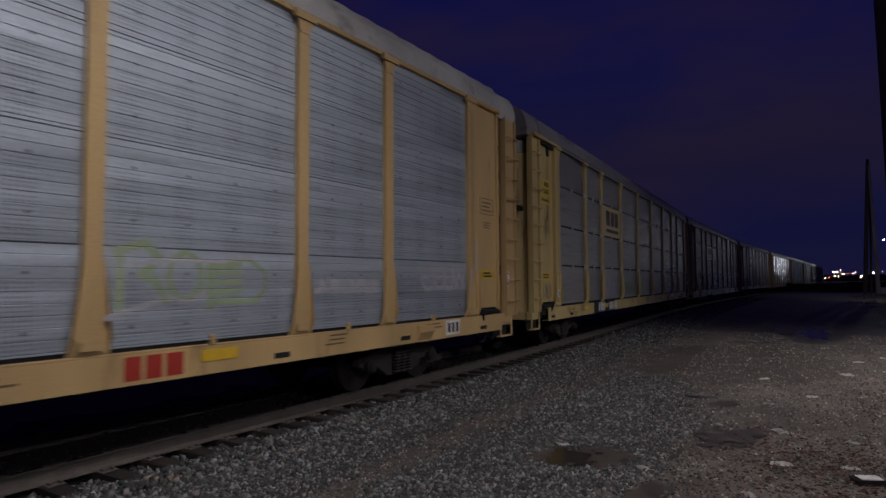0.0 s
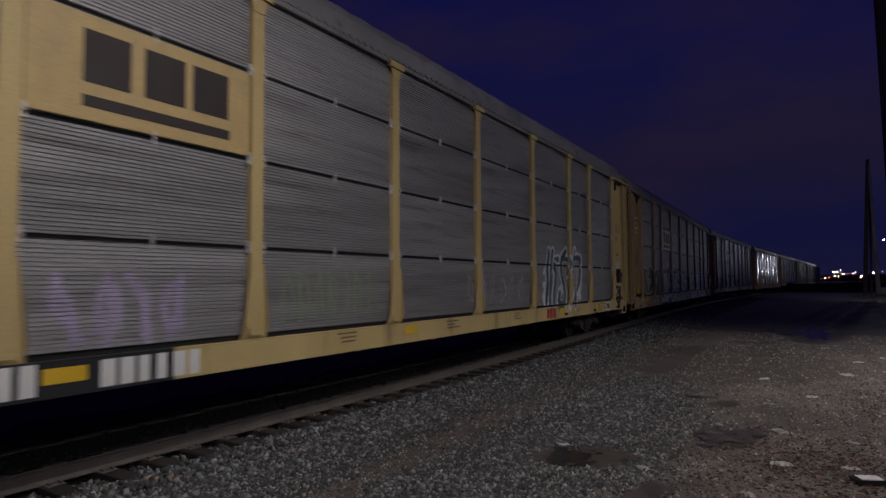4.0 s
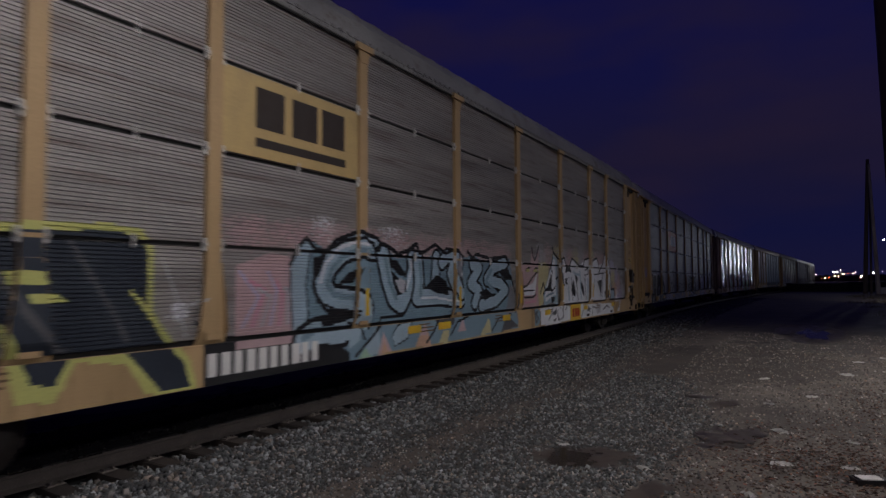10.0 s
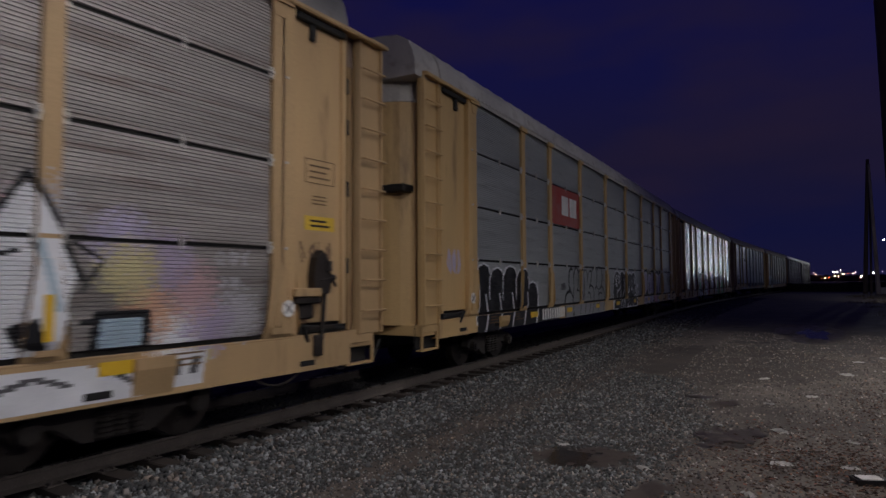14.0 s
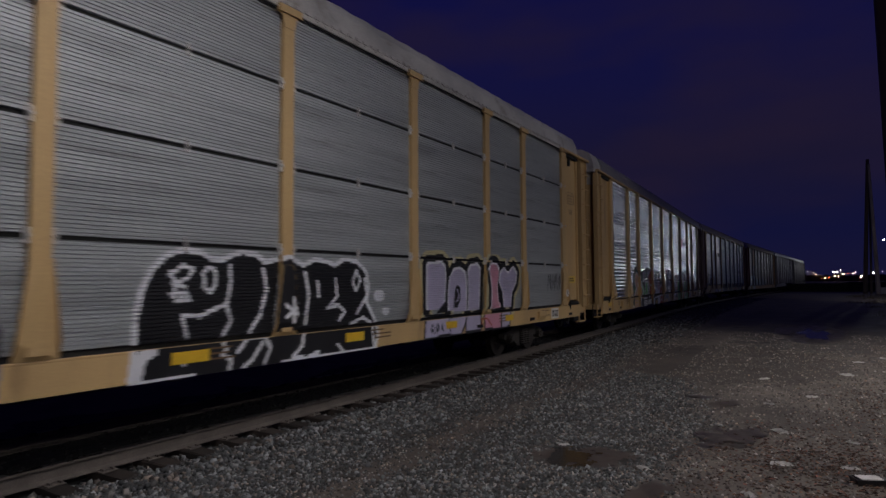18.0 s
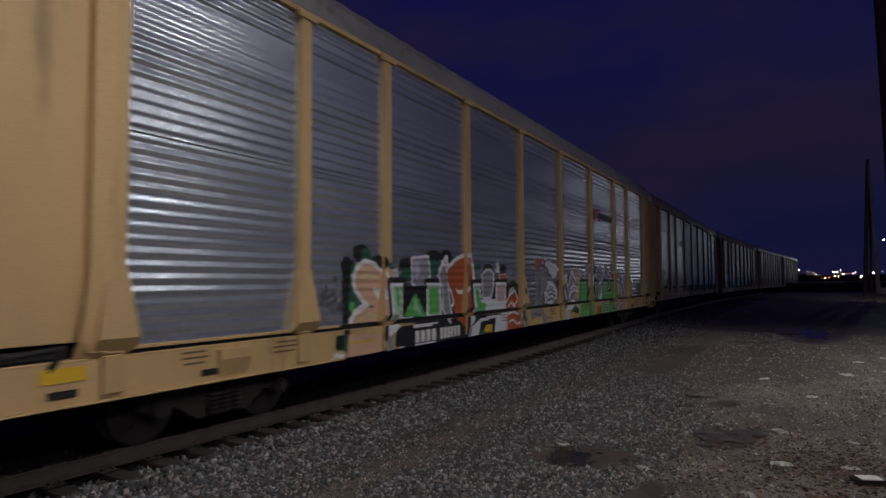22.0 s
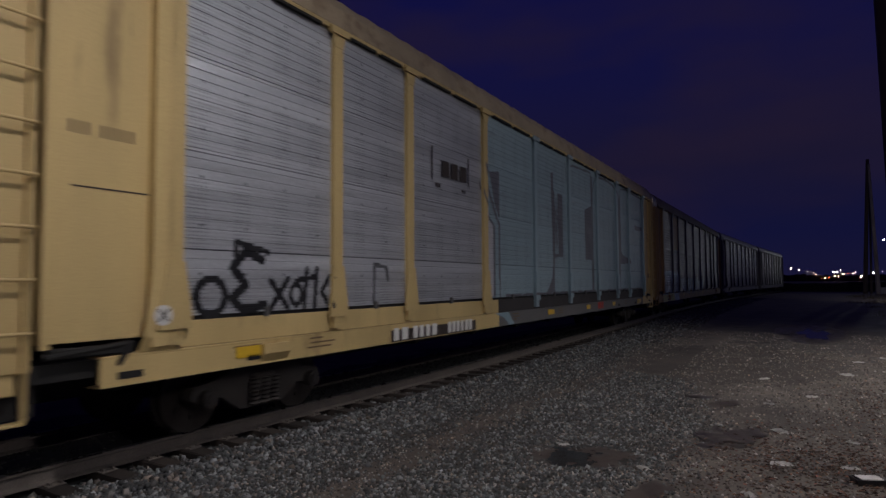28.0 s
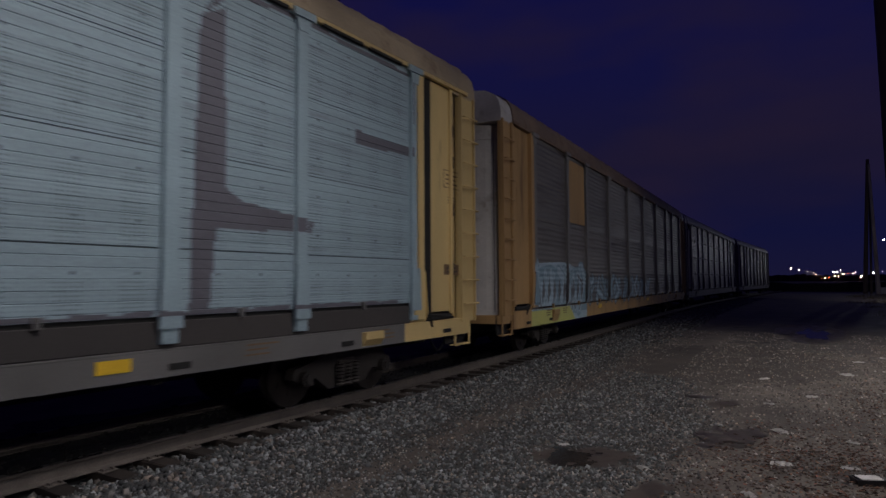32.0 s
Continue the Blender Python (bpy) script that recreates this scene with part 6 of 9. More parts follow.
    c.poly("pale", (-7.10, 1.96), (-6.90, 2.01), (-6.86, 1.82), (-7.05, 1.77))
    c.edged("grey", "white", 0.09, (-6.44, 2.16), (-5.94, 2.20), (-5.89, 1.90), (-6.09, 1.62), (-6.43, 1.75))
    c.poly("mauve", (-6.40, 2.11), (-6.23, 2.13), (-6.22, 1.90), (-6.35, 1.79))
    c.line("black", 0.13, (-7.25, 1.78), (-6.70, 1.79), (-6.72, 1.46))
    c.line("black", 0.13, (-7.25, 1.78), (-7.25, 1.39), (-7.29, 0.91))
    c.poly("black", (-6.75, 1.78), (-6.43, 1.65), (-6.13, 1.65), (-5.98, 1.77), (-5.98, 1.14), (-6.74, 1.18))
    c.line("black", 0.13, (-6.00, 1.77), (-5.44, 1.78), (-5.42, 1.13))
    c.poly("white", (-7.23, 1.75), (-6.71, 1.75), (-6.73, 1.19), (-6.01, 1.17), (-5.98, 1.75), (-5.47, 1.75), (-5.45, 1.15), (-6.80, 1.11), (-6.95, 0.97), (-7.24, 0.91))
    c.poly("black", (-6.74, 1.74), (-6.43, 1.70), (-6.13, 1.70), (-5.98, 1.74), (-5.99, 1.16), (-6.74, 1.19))
    c.poly("mint", (-7.18, 1.70), (-6.76, 1.71), (-6.77, 1.19), (-7.00, 1.07), (-7.19, 1.09))
    c.oval("green", -6.97, 1.48, 0.14, 0.21)
    c.poly("mint", (-5.93, 1.70), (-5.52, 1.70), (-5.50, 1.17), (-5.93, 1.18))
    c.poly("green", (-5.90, 1.64), (-5.57, 1.66), (-5.53, 1.21), (-5.88, 1.21))
    c.poly("green", (-6.72, 1.20), (-6.35, 1.59), (-6.01, 1.17))
    c.poly("mint", (-6.43, 1.30), (-6.35, 1.50), (-6.16, 1.21))
    c.line("black", 0.06, (-6.86, 1.10), (-5.42, 1.11))
    c.poly("black", (-6.96, 0.97), (-6.80, 1.05), (-4.89, 1.12), (-4.73, 1.05), (-4.75, 0.79), (-6.42, 0.69), (-6.80, 0.71), (-7.00, 0.74))
    c.poly("white", (-7.31, 0.60), (-7.22, 0.67), (-6.74, 0.72), (-6.75, 0.67), (-7.25, 0.59))
    c.poly("white", (-6.39, 0.71), (-5.72, 0.73), (-5.69, 0.67), (-6.35, 0.66))
    c.poly("white", (-6.46, 1.04), (-5.63, 1.05), (-5.60, 1.01), (-6.42, 0.99))
    c.poly("grey", (-7.35, 0.59), (-7.25, 0.90), (-7.03, 0.94), (-7.09, 0.73), (-7.25, 0.66))
    c.edged("grey", "white", 0.08, (-5.55, 1.88), (-5.41, 2.05), (-5.26, 2.06), (-5.21, 1.93), (-5.23, 1.67), (-5.08, 1.11), (-5.29, 1.14), (-5.39, 1.29), (-5.38, 1.67))
    c.line("white", 0.09, (-5.53, 1.97), (-5.39, 2.13), (-5.26, 2.23), (-5.23, 2.09))
    c.poly("black", (-5.04, 1.08), (-4.72, 1.10), (-4.75, 0.99), (-5.48, 0.98), (-5.51, 1.04))
    c.line("white", 0.11, (-5.25, 1.99), (-4.95, 2.16), (-4.61, 2.27), (-4.37, 2.28), (-4.20, 2.12), (-4.17, 1.84), (-4.39, 1.73))
    c.poly("brick", (-5.26, 1.96), (-4.95, 2.14), (-4.61, 2.25), (-4.39, 2.24), (-4.25, 2.08), (-4.22, 1.82), (-4.42, 1.71), (-4.48, 1.52), (-4.47, 1.01), (-4.59, 0.90), (-4.93, 1.09), (-5.02, 1.41), (-5.20, 1.71))
    c.line("rose", 0.07, (-4.52, 2.19), (-4.35, 2.10), (-4.31, 1.90))
    c.poly("white", (-4.92, 1.68), (-4.81, 1.60), (-4.65, 1.61), (-4.45, 1.72), (-4.48, 1.63), (-4.66, 1.52), (-4.84, 1.54))
    c.line("white", 0.05, (-5.20, 1.67), (-5.10, 1.60), (-4.99, 1.37), (-5.06, 1.32))
    c.line("white", 0.05, (-5.39, 1.25), (-5.14, 1.00))
    c.oval("black", -3.48, 2.05, 0.23, 0.09)
    c.oval("forest", -3.99, 2.08, 0.15, 0.07)
    c.poly("white", (-3.12, 1.96), (-3.03, 2.19), (-2.92, 2.19), (-2.88, 1.96))
    c.oval("black", -2.71, 2.05, 0.17, 0.10)
    c.edged("brick", "white", 0.05, (-2.90, 1.91), (-2.57, 1.92), (-2.52, 1.82), (-2.90, 1.81))
    c.line("black", 0.13, (-4.41, 1.74), (-3.81, 1.76), (-3.80, 1.40))
    c.line("black", 0.13, (-4.41, 1.74), (-4.41, 1.42), (-4.47, 0.91), (-4.52, 0.68))
    c.line("black", 0.13, (-3.10, 1.75), (-2.52, 1.77), (-2.54, 1.10))
    c.poly("white", (-4.36, 1.73), (-3.80, 1.74), (-3.78, 1.39), (-3.10, 1.40), (-3.10, 1.75), (-2.55, 1.76), (-2.57, 1.11), (-4.10, 1.06), (-4.16, 0.95), (-4.41, 0.91), (-4.39, 1.19))
    c.poly("black", (-3.84, 1.72), (-3.11, 1.77), (-3.11, 1.39), (-3.82, 1.39))
    c.edged("grey", "white", 0.09, (-3.75, 1.90), (-3.58, 2.00), (-3.35, 2.00), (-3.23, 1.91), (-3.24, 1.64), (-3.35, 1.45), (-3.72, 1.44))
    c.poly("mint", (-4.31, 1.68), (-3.87, 1.68), (-3.86, 1.20), (-4.28, 1.18))
    c.poly("green", (-4.17, 1.62), (-3.92, 1.59), (-3.83, 1.36), (-3.57, 1.31), (-3.62, 1.17), (-4.07, 1.18))
    c.poly("pink", (-3.03, 1.69), (-2.61, 1.71), (-2.64, 1.34), (-3.00, 1.33))
    c.line("black", 0.06, (-4.10, 1.08), (-1.74, 1.10))
    c.poly("white", (-4.47, 0.65), (-4.34, 0.85), (-3.86, 1.02), (-2.52, 1.08), (-2.65, 0.66))
    c.poly("black", (-3.99, 0.66), (-3.86, 0.97), (-3.14, 0.98), (-3.22, 0.67))
    c.poly("amber", (-3.74, 0.74), (-3.61, 0.88), (-3.29, 0.87), (-3.34, 0.70))
    c.poly("forest", (-3.96, 0.68), (-3.89, 0.79), (-3.71, 0.79), (-3.75, 0.66))
    c.poly("grey", (-4.52, 0.67), (-4.47, 0.87), (-4.35, 0.86), (-4.41, 0.66))
    c.poly("black", (-2.52, 1.67), (-2.15, 1.80), (-1.85, 1.70), (-1.84, 1.42), (-2.38, 1.41))
    c.poly("pale", (-2.37, 1.59), (-2.10, 1.67), (-2.05, 1.43), (-2.43, 1.39))
    c.edged("brick", "white", 0.09, (-2.52, 1.04), (-2.57, 1.27), (-2.33, 1.45), (-2.04, 1.53), (-1.90, 1.37), (-1.84, 1.07), (-1.59, 0.68), (-2.52, 0.68))
    c.line("white", 0.05, (-2.43, 1.21), (-2.24, 1.30), (-2.10, 1.20), (-1.95, 1.31))
    c.line("white", 0.05, (-2.47, 1.05), (-2.19, 1.08), (-1.90, 1.01))
    c.line("white", 0.05, (-2.43, 0.87), (-2.19, 0.90), (-2.00, 0.79), (-1.74, 0.82))
    c.poly("forest", (-1.75, 1.21), (-1.52, 1.17), (-1.52, 0.80), (-1.73, 0.88))
    c.haze("smoke", -1.45, 0.82, 0.15, 0.19, 0.9, rng)
    c.build(C[4], POSTS_FIFTH, False, "green, white, peach and orange block piece with black outline")
    c = Canvas(-2.3, 9.0, 0.66, 2.9, S[4]["ribs"])
    c.oval("black", -1.64, 1.54, 0.07, 0.07)
    c.haze("brick", -0.64, 2.17, 0.16, 0.18, 0.9, rng)
    c.haze("brick", -0.40, 2.26, 0.21, 0.12, 0.9, rng)
    c.oval("brick", -0.64, 2.16, 0.10, 0.11)
    c.poly("grey", (-0.73, 2.01), (-0.53, 2.01), (-0.53, 1.67), (-0.61, 1.11), (-0.80, 1.13), (-0.68, 1.59))
    c.poly("grey", (-0.26, 2.02), (-0.07, 2.07), (0.11, 1.89), (-0.10, 1.66), (-0.31, 1.27), (-0.50, 1.15), (-0.52, 1.31), (-0.32, 1.75))
    c.haze("smoke", -0.42, 1.49, 0.32, 0.35, 0.9, rng)
    c.haze("grey", -0.32, 1.85, 0.32, 0.31, 0.9, rng)
    c.line("smoke", 0.03, (-0.53, 1.76), (-0.32, 1.53), (-0.47, 1.28))
    c.oval("white", 0.01, 2.35, 0.09, 0.03)
    c.edged("white", "smoke", 0.05, (-0.05, 2.24), (0.13, 2.30), (0.37, 2.32), (0.50, 2.24), (0.70, 2.26), (0.88, 2.16), (1.02, 2.07), (0.85, 2.00), (0.74, 1.87), (0.51, 1.84), (0.38, 1.95), (0.25, 1.99), (0.13, 2.15), (-0.02, 2.17))
    c.line("pale", 0.04, (0.28, 2.18), (0.51, 2.14), (0.74, 2.09))
    c.edged("white", "smoke", 0.06, (-0.09, 1.21), (-0.06, 1.34), (-0.14, 1.46), (0.02, 1.54), (0.13, 1.77), (0.32, 1.78), (0.52, 1.75), (0.75, 1.62), (0.85, 1.51), (0.82, 1.29), (0.61, 1.25), (0.52, 1.16), (0.33, 1.13), (0.14, 1.19))
    c.line("smoke", 0.05, (0.11, 1.51), (0.38, 1.56), (0.66, 1.47))
    c.line("smoke", 0.05, (0.19, 1.41), (0.45, 1.44), (0.69, 1.37))
    c.line("smoke", 0.05, (0.16, 1.27), (0.39, 1.32), (0.59, 1.28))
    c.line("smoke", 0.04, (0.23, 1.61), (0.38, 1.63), (0.54, 1.58))
    c.line("smoke", 0.04, (0.02, 1.38), (0.09, 1.29), (0.05, 1.22))
    c.oval("black", 0.92, 1.71, 0.10, 0.12)
    c.poly("black", (0.95, 1.58), (1.21, 1.69), (1.45, 1.64), (1.42, 1.37), (1.50, 1.19), (1.04, 1.20), (0.99, 1.44))
    c.poly("pale", (1.10, 1.46), (1.21, 1.64), (1.33, 1.48), (1.33, 1.25), (1.16, 1.26))
    c.poly("grey", (-1.11, 1.03), (-0.96, 1.08), (-0.20, 1.07), (-0.17, 0.87), (-0.72, 0.87), (-0.91, 0.87), (-1.02, 0.80), (-1.09, 0.89))
    c.poly("grey", (-0.30, 0.66), (-0.34, 0.84), (-0.09, 0.91), (0.03, 0.80), (0.01, 0.67))
    c.line("smoke", 0.04, (-0.91, 0.97), (-0.72, 0.96), (-0.41, 0.90))
    c.line("smoke", 0.03, (-0.31, 1.02), (-0.25, 0.77))
    c.line("smoke", 0.03, (0.06, 0.82), (0.46, 0.80))
    c.poly("black", (1.21, 1.60), (1.32, 1.68), (1.42, 1.61), (1.39, 1.50), (1.31, 1.33))
    c.poly("pale", (1.15, 1.57), (1.23, 1.55), (1.27, 1.23), (1.17, 1.24))
    c.poly("forest", (1.27, 1.30), (1.45, 1.25), (1.44, 1.15), (1.30, 1.18))
    c.edged("white", "smoke", 0.04, (1.36, 1.94), (1.74, 1.97), (1.76, 1.91), (1.54, 1.84), (1.37, 1.87))
    c.poly("black", (1.81, 1.95), (2.03, 2.01), (2.07, 1.95), (1.92, 1.84), (1.83, 1.87))
    c.line("white", 0.11, (1.46, 1.58), (1.54, 1.74), (1.65, 1.82), (1.73, 1.65), (1.91, 1.69), (2.03, 1.91), (2.12, 2.03), (2.26, 2.00), (2.48, 1.82), (2.70, 1.78))
    c.poly("grey", (1.45, 1.54), (1.54, 1.71), (1.65, 1.77), (1.73, 1.60), (1.92, 1.67), (2.04, 1.87), (2.13, 1.98), (2.26, 1.94), (2.44, 1.77), (2.68, 1.72), (2.77, 1.86), (2.89, 1.82), (2.95, 1.13), (1.55, 1.14), (1.52, 1.25))
    c.oval("forest", 1.80, 1.76, 0.08, 0.07)
    c.poly("peach", (2.39, 2.04), (2.49, 2.21), (2.58, 2.15), (2.61, 2.05), (2.88, 1.99), (2.99, 1.80), (2.95, 1.67), (2.78, 1.30), (2.36, 1.25), (2.45, 1.52), (2.75, 1.68), (2.65, 1.75))
    c.poly("white", (1.93, 1.48), (2.19, 1.71), (2.57, 1.64), (2.75, 1.51), (2.73, 1.38), (2.48, 1.47), (2.16, 1.44), (1.90, 1.24), (1.84, 1.33))
    c.line("grey", 0.05, (2.04, 1.46), (2.27, 1.59), (2.57, 1.55))
    c.line("smoke", 0.04, (1.95, 1.28), (2.16, 1.41), (2.49, 1.43))
    c.poly("peach", (2.36, 1.27), (2.40, 1.43), (2.71, 1.42), (2.76, 1.26), (2.49, 1.24))
    c.line("white", 0.08, (2.05, 1.17), (2.16, 1.22), (2.53, 1.12), (2.76, 0.89))
    c.line("white", 0.10, (1.56, 0.97), (1.79, 1.02), (2.21, 1.02), (2.06, 1.14))
    c.poly("forest", (1.98, 0.89), (2.21, 1.01), (2.58, 1.01), (2.76, 0.91), (2.72, 0.82))
    c.oval("black", 2.59, 0.88, 0.13, 0.08)
    c.oval("black", 1.52, 1.03, 0.05, 0.06)
    c.poly("pale", (1.34, 0.72), (1.53, 0.94), (1.85, 0.89), (1.84, 0.68), (1.34, 0.68))
    c.edged("grey", "white", 0.07, (2.88, 2.01), (2.93, 2.10), (3.13, 2.07), (3.34, 1.93), (3.41, 1.81), (3.18, 1.89), (2.98, 1.98))
    c.edged("grey", "white", 0.09, (3.37, 1.98), (3.67, 2.03), (3.67, 2.19), (3.91, 2.21), (3.91, 2.28), (4.28, 2.17), (4.23, 2.00), (4.40, 1.80), (4.16, 1.77), (4.10, 1.58), (3.80, 1.47), (3.63, 1.48), (3.63, 1.77), (3.48, 1.82))
    c.poly("white", (3.86, 2.01), (4.10, 1.90), (4.06, 1.70), (3.86, 1.58), (3.91, 1.80))
    c.oval("black", 4.39, 2.13, 0.10, 0.07)
    c.oval("black", 4.62, 2.16, 0.13, 0.10)
    c.oval("mint", 4.53, 1.94, 0.14, 0.07)
    c.line("smoke", 0.03, (4.39, 2.44), (4.46, 2.19))
    c.line("smoke", 0.03, (4.63, 2.44), (4.65, 2.20))
    c.line("smoke", 0.03, (4.89, 2.42), (4.99, 2.25))
    c.edged("grey", "white", 0.09, (4.67, 2.06), (4.86, 2.17), (5.21, 2.26), (5.29, 2.15), (5.55, 2.02), (5.18, 1.80), (5.25, 1.25), (5.05, 1.15), (4.79, 1.32), (4.75, 1.64))
    c.poly("white", (4.77, 1.68), (5.17, 1.74), (5.60, 1.98), (5.43, 1.81), (5.18, 1.66), (4.86, 1.60))
    c.poly("white", (4.98, 1.24), (5.33, 1.41), (5.29, 1.20), (5.06, 1.15))
    c.edged("grey", "white", 0.08, (5.67, 2.03), (5.71, 2.28), (5.94, 2.31), (5.99, 2.09), (6.47, 1.92), (6.42, 1.54), (6.08, 1.49), (5.94, 1.80))
    c.oval("black", 6.18, 2.17, 0.13, 0.07)
    c.line("black", 0.12, (2.95, 1.13), (2.97, 1.78), (3.62, 1.78), (3.62, 1.43))
    c.line("black", 0.12, (4.11, 1.65), (4.15, 1.77), (4.74, 1.77), (4.77, 1.16))
    c.line("black", 0.12, (5.38, 1.13), (5.43, 1.77), (6.05, 1.77), (6.05, 1.41), (6.46, 1.42), (6.48, 1.77), (7.09, 1.77), (7.10, 1.06))
    c.poly("black", (3.61, 1.41), (3.80, 1.51), (4.17, 1.72), (4.19, 1.09), (3.89, 1.44), (3.71, 1.14), (3.62, 1.14))
    c.poly("green", (2.99, 1.75), (3.58, 1.75), (3.59, 1.15), (2.96, 1.14))
    c.poly("green", (3.71, 1.14), (3.89, 1.44), (4.11, 1.14), (4.19, 1.07), (4.40, 1.08), (4.34, 0.93), (3.92, 0.92), (3.78, 1.05))
    c.poly("green", (4.18, 1.74), (4.71, 1.74), (4.75, 1.18), (4.40, 1.14), (4.19, 1.08))
    c.poly("green", (5.45, 1.74), (6.01, 1.75), (6.03, 1.40), (6.48, 1.41), (6.50, 1.75), (7.05, 1.74), (7.07, 1.09), (5.38, 1.13))
    c.poly("forest", (2.92, 0.69), (2.96, 1.10), (3.04, 1.11), (3.00, 0.68))
    c.poly("green", (2.97, 1.10), (3.75, 1.11), (3.65, 0.68), (2.94, 0.67))
    c.poly("green", (3.80, 0.93), (4.32, 0.93), (4.28, 0.66), (3.77, 0.64))
    c.poly("green", (5.27, 1.06), (6.62, 1.05), (6.89, 0.91), (6.68, 0.68), (5.17, 0.68))
    c.line("mint", 0.04, (3.03, 1.71), (3.55, 1.70), (3.56, 1.21))
    c.line("mint", 0.04, (4.23, 1.70), (4.67, 1.70))
    c.line("mint", 0.04, (5.53, 1.70), (5.94, 1.69), (5.96, 1.37), (6.52, 1.37), (6.56, 1.69), (6.96, 1.68))
    c.line("mint", 0.04, (3.80, 1.11), (3.89, 1.36), (4.06, 1.14))
    c.line("mint", 0.04, (3.36, 0.69), (3.58, 0.70), (3.69, 1.06))
    c.line("black", 0.07, (3.81, 0.67), (3.80, 0.95), (3.72, 1.11))
    c.line("black", 0.06, (4.40, 1.13), (5.38, 1.11), (7.07, 1.08))
    c.line("black", 0.06, (2.95, 1.12), (3.75, 1.12))
    c.poly("brick", (4.31, 0.68), (4.44, 1.00), (4.65, 1.00), (4.51, 0.69))
    c.poly("brick", (4.62, 0.70), (4.72, 0.94), (5.19, 0.96), (5.11, 0.69))
    c.line("white", 0.05, (4.41, 0.69), (4.56, 0.99))
    c.edged("black", "white", 0.05, (5.71, 0.99), (6.12, 0.99), (5.99, 0.75), (5.67, 0.77))
    c.line("white", 0.03, (5.76, 0.91), (6.03, 0.91))
    c.line("white", 0.03, (5.74, 0.84), (6.01, 0.84))
    c.edged("brick", "white", 0.07, (6.62, 2.01), (7.16, 2.12), (7.49, 2.02), (7.28, 1.83), (6.62, 1.86))
    c.edged("brick", "white", 0.08, (7.11, 1.63), (7.39, 1.70), (7.76, 1.39), (8.16, 1.16), (7.16, 1.08), (7.10, 1.34))
    c.edged("grey", "white", 0.06, (7.64, 1.93), (7.89, 2.00), (8.28, 1.58), (8.41, 1.18), (7.78, 1.58))
    c.line("black", 0.04, (7.52, 2.13), (7.64, 1.93), (7.49, 1.73))
    c.poly("grey", (6.94, 0.69), (7.33, 0.94), (8.01, 0.99), (7.75, 0.71))
    c.line("white", 0.06, (7.33, 0.73), (7.69, 0.92), (8.07, 0.97))
    c.haze("ice", 8.25, 1.58, 0.22, 0.39, 0.9, rng)
    c.build(C[4], POSTS_FIFTH, False, "green block piece with grey, white and orange shapes")
    c = Canvas(9.3, 11.6, 1.2, 2.0, S[4]["ribs"])
    tag(c, "smoke", 9.5, 11.2, 1.3, 1.75, 5, 0.06, 41)
    c.build(C[4], POSTS_FIFTH, False, "dark scrawl")
    # scrawls on the end plates
    plate, plain = SIDE - 0.041, (0.05, 0.0305)
    for k, y0, y1, z0, z1, col, n, w, seed in ((1, 12.16, 12.95, 2.10, 2.46, "white", 6, 0.035, 81), (1, -12.75, -12.15, 2.9, 3.6, "rust", 3, 0.018, 82), (1, -12.8, -12.2, 1.30, 1.72, "smoke", 4, 0.025, 83),
                                               (2, -12.8, -12.15, 2.35, 3.0, "rust", 4, 0.02, 84), (3, -12.75, -12.2, 1.95, 2.35, "mauve", 3, 0.06, 85), (2, 12.2, 12.8, 2.05, 2.3, "rust", 4, 0.02, 86)):
        c = Canvas(y0 - 0.05, y1 + 0.1, z0 - 0.05, z1 + 0.05, plain, 0.015)
        tag(c, col, y0, y1, z0, z1, n, w, seed)
        c.build(C[k], POSTS, False, "quick thin scrawl on the end plate", "scrawl", plate)
    c = Canvas(11.84, 12.02, 1.9, 2.66, plain, 0.012)
    for i in range(5):
        c.line("pale", 0.022, (11.88, 1.95 + 0.13 * i), (11.98, 2.0 + 0.13 * i), (11.89, 2.05 + 0.13 * i), (11.97, 2.07 + 0.13 * i))
    c.build(C[0], POSTS, False, "small white upright tag", "scrawl", SIDE + 0.054)
    # sixth car: black scrawl, roller bands on the pale blue sides
    c = Canvas(-11.6, -7.2, 1.2, 2.3, S[5]["ribs"])
    c.ring("black", -11.25, 1.62, 0.2, 0.2, 0.09)
    c.line("black", 0.11, (-10.5, 2.05), (-10.75, 2.15), (-10.95, 1.95), (-10.75, 1.75), (-10.95, 1.6), (-10.8, 1.45), (-10.45, 1.5))
    c.line("black", 0.07, (-10.9, 2.1), (-10.9, 2.25), (-10.4, 2.15))
    c.line("black", 0.08, (-10.35, 1.8), (-10.05, 1.45))
    c.line("black", 0.08, (-10.05, 1.82), (-10.35, 1.45))
    c.ring("black", -9.9, 1.62, 0.1, 0.13, 0.07)
    c.line("black", 0.07, (-9.7, 1.95), (-9.75, 1.45))
    c.line("black", 0.07, (-9.9, 1.8), (-9.5, 1.85))
    c.line("black", 0.07, (-9.5, 1.95), (-9.55, 1.45))
    c.line("black", 0.07, (-9.25, 1.85), (-9.4, 1.65), (-9.25, 1.45))
    c.line("smoke", 0.06, (-8.2, 1.45), (-8.18, 2.05), (-7.85, 2.0), (-7.82, 1.8))
    c.build(C[5], POSTS_LATE, False, "black brush-like scrawl")
    c = Canvas(-4.5, 11.2, 1.43, 5.35, S[5]["ribs"], 0.03)
    c.poly("pale", (-4.22, 3.39), (-4.01, 3.10), (-3.83, 2.92), (-3.81, 1.45), (-4.18, 1.46))
    c.line("slate", 0.07, (-4.60, 4.73), (-4.59, 3.94), (-4.34, 3.58), (-4.01, 3.10), (-3.80, 2.99), (-3.79, 1.40))
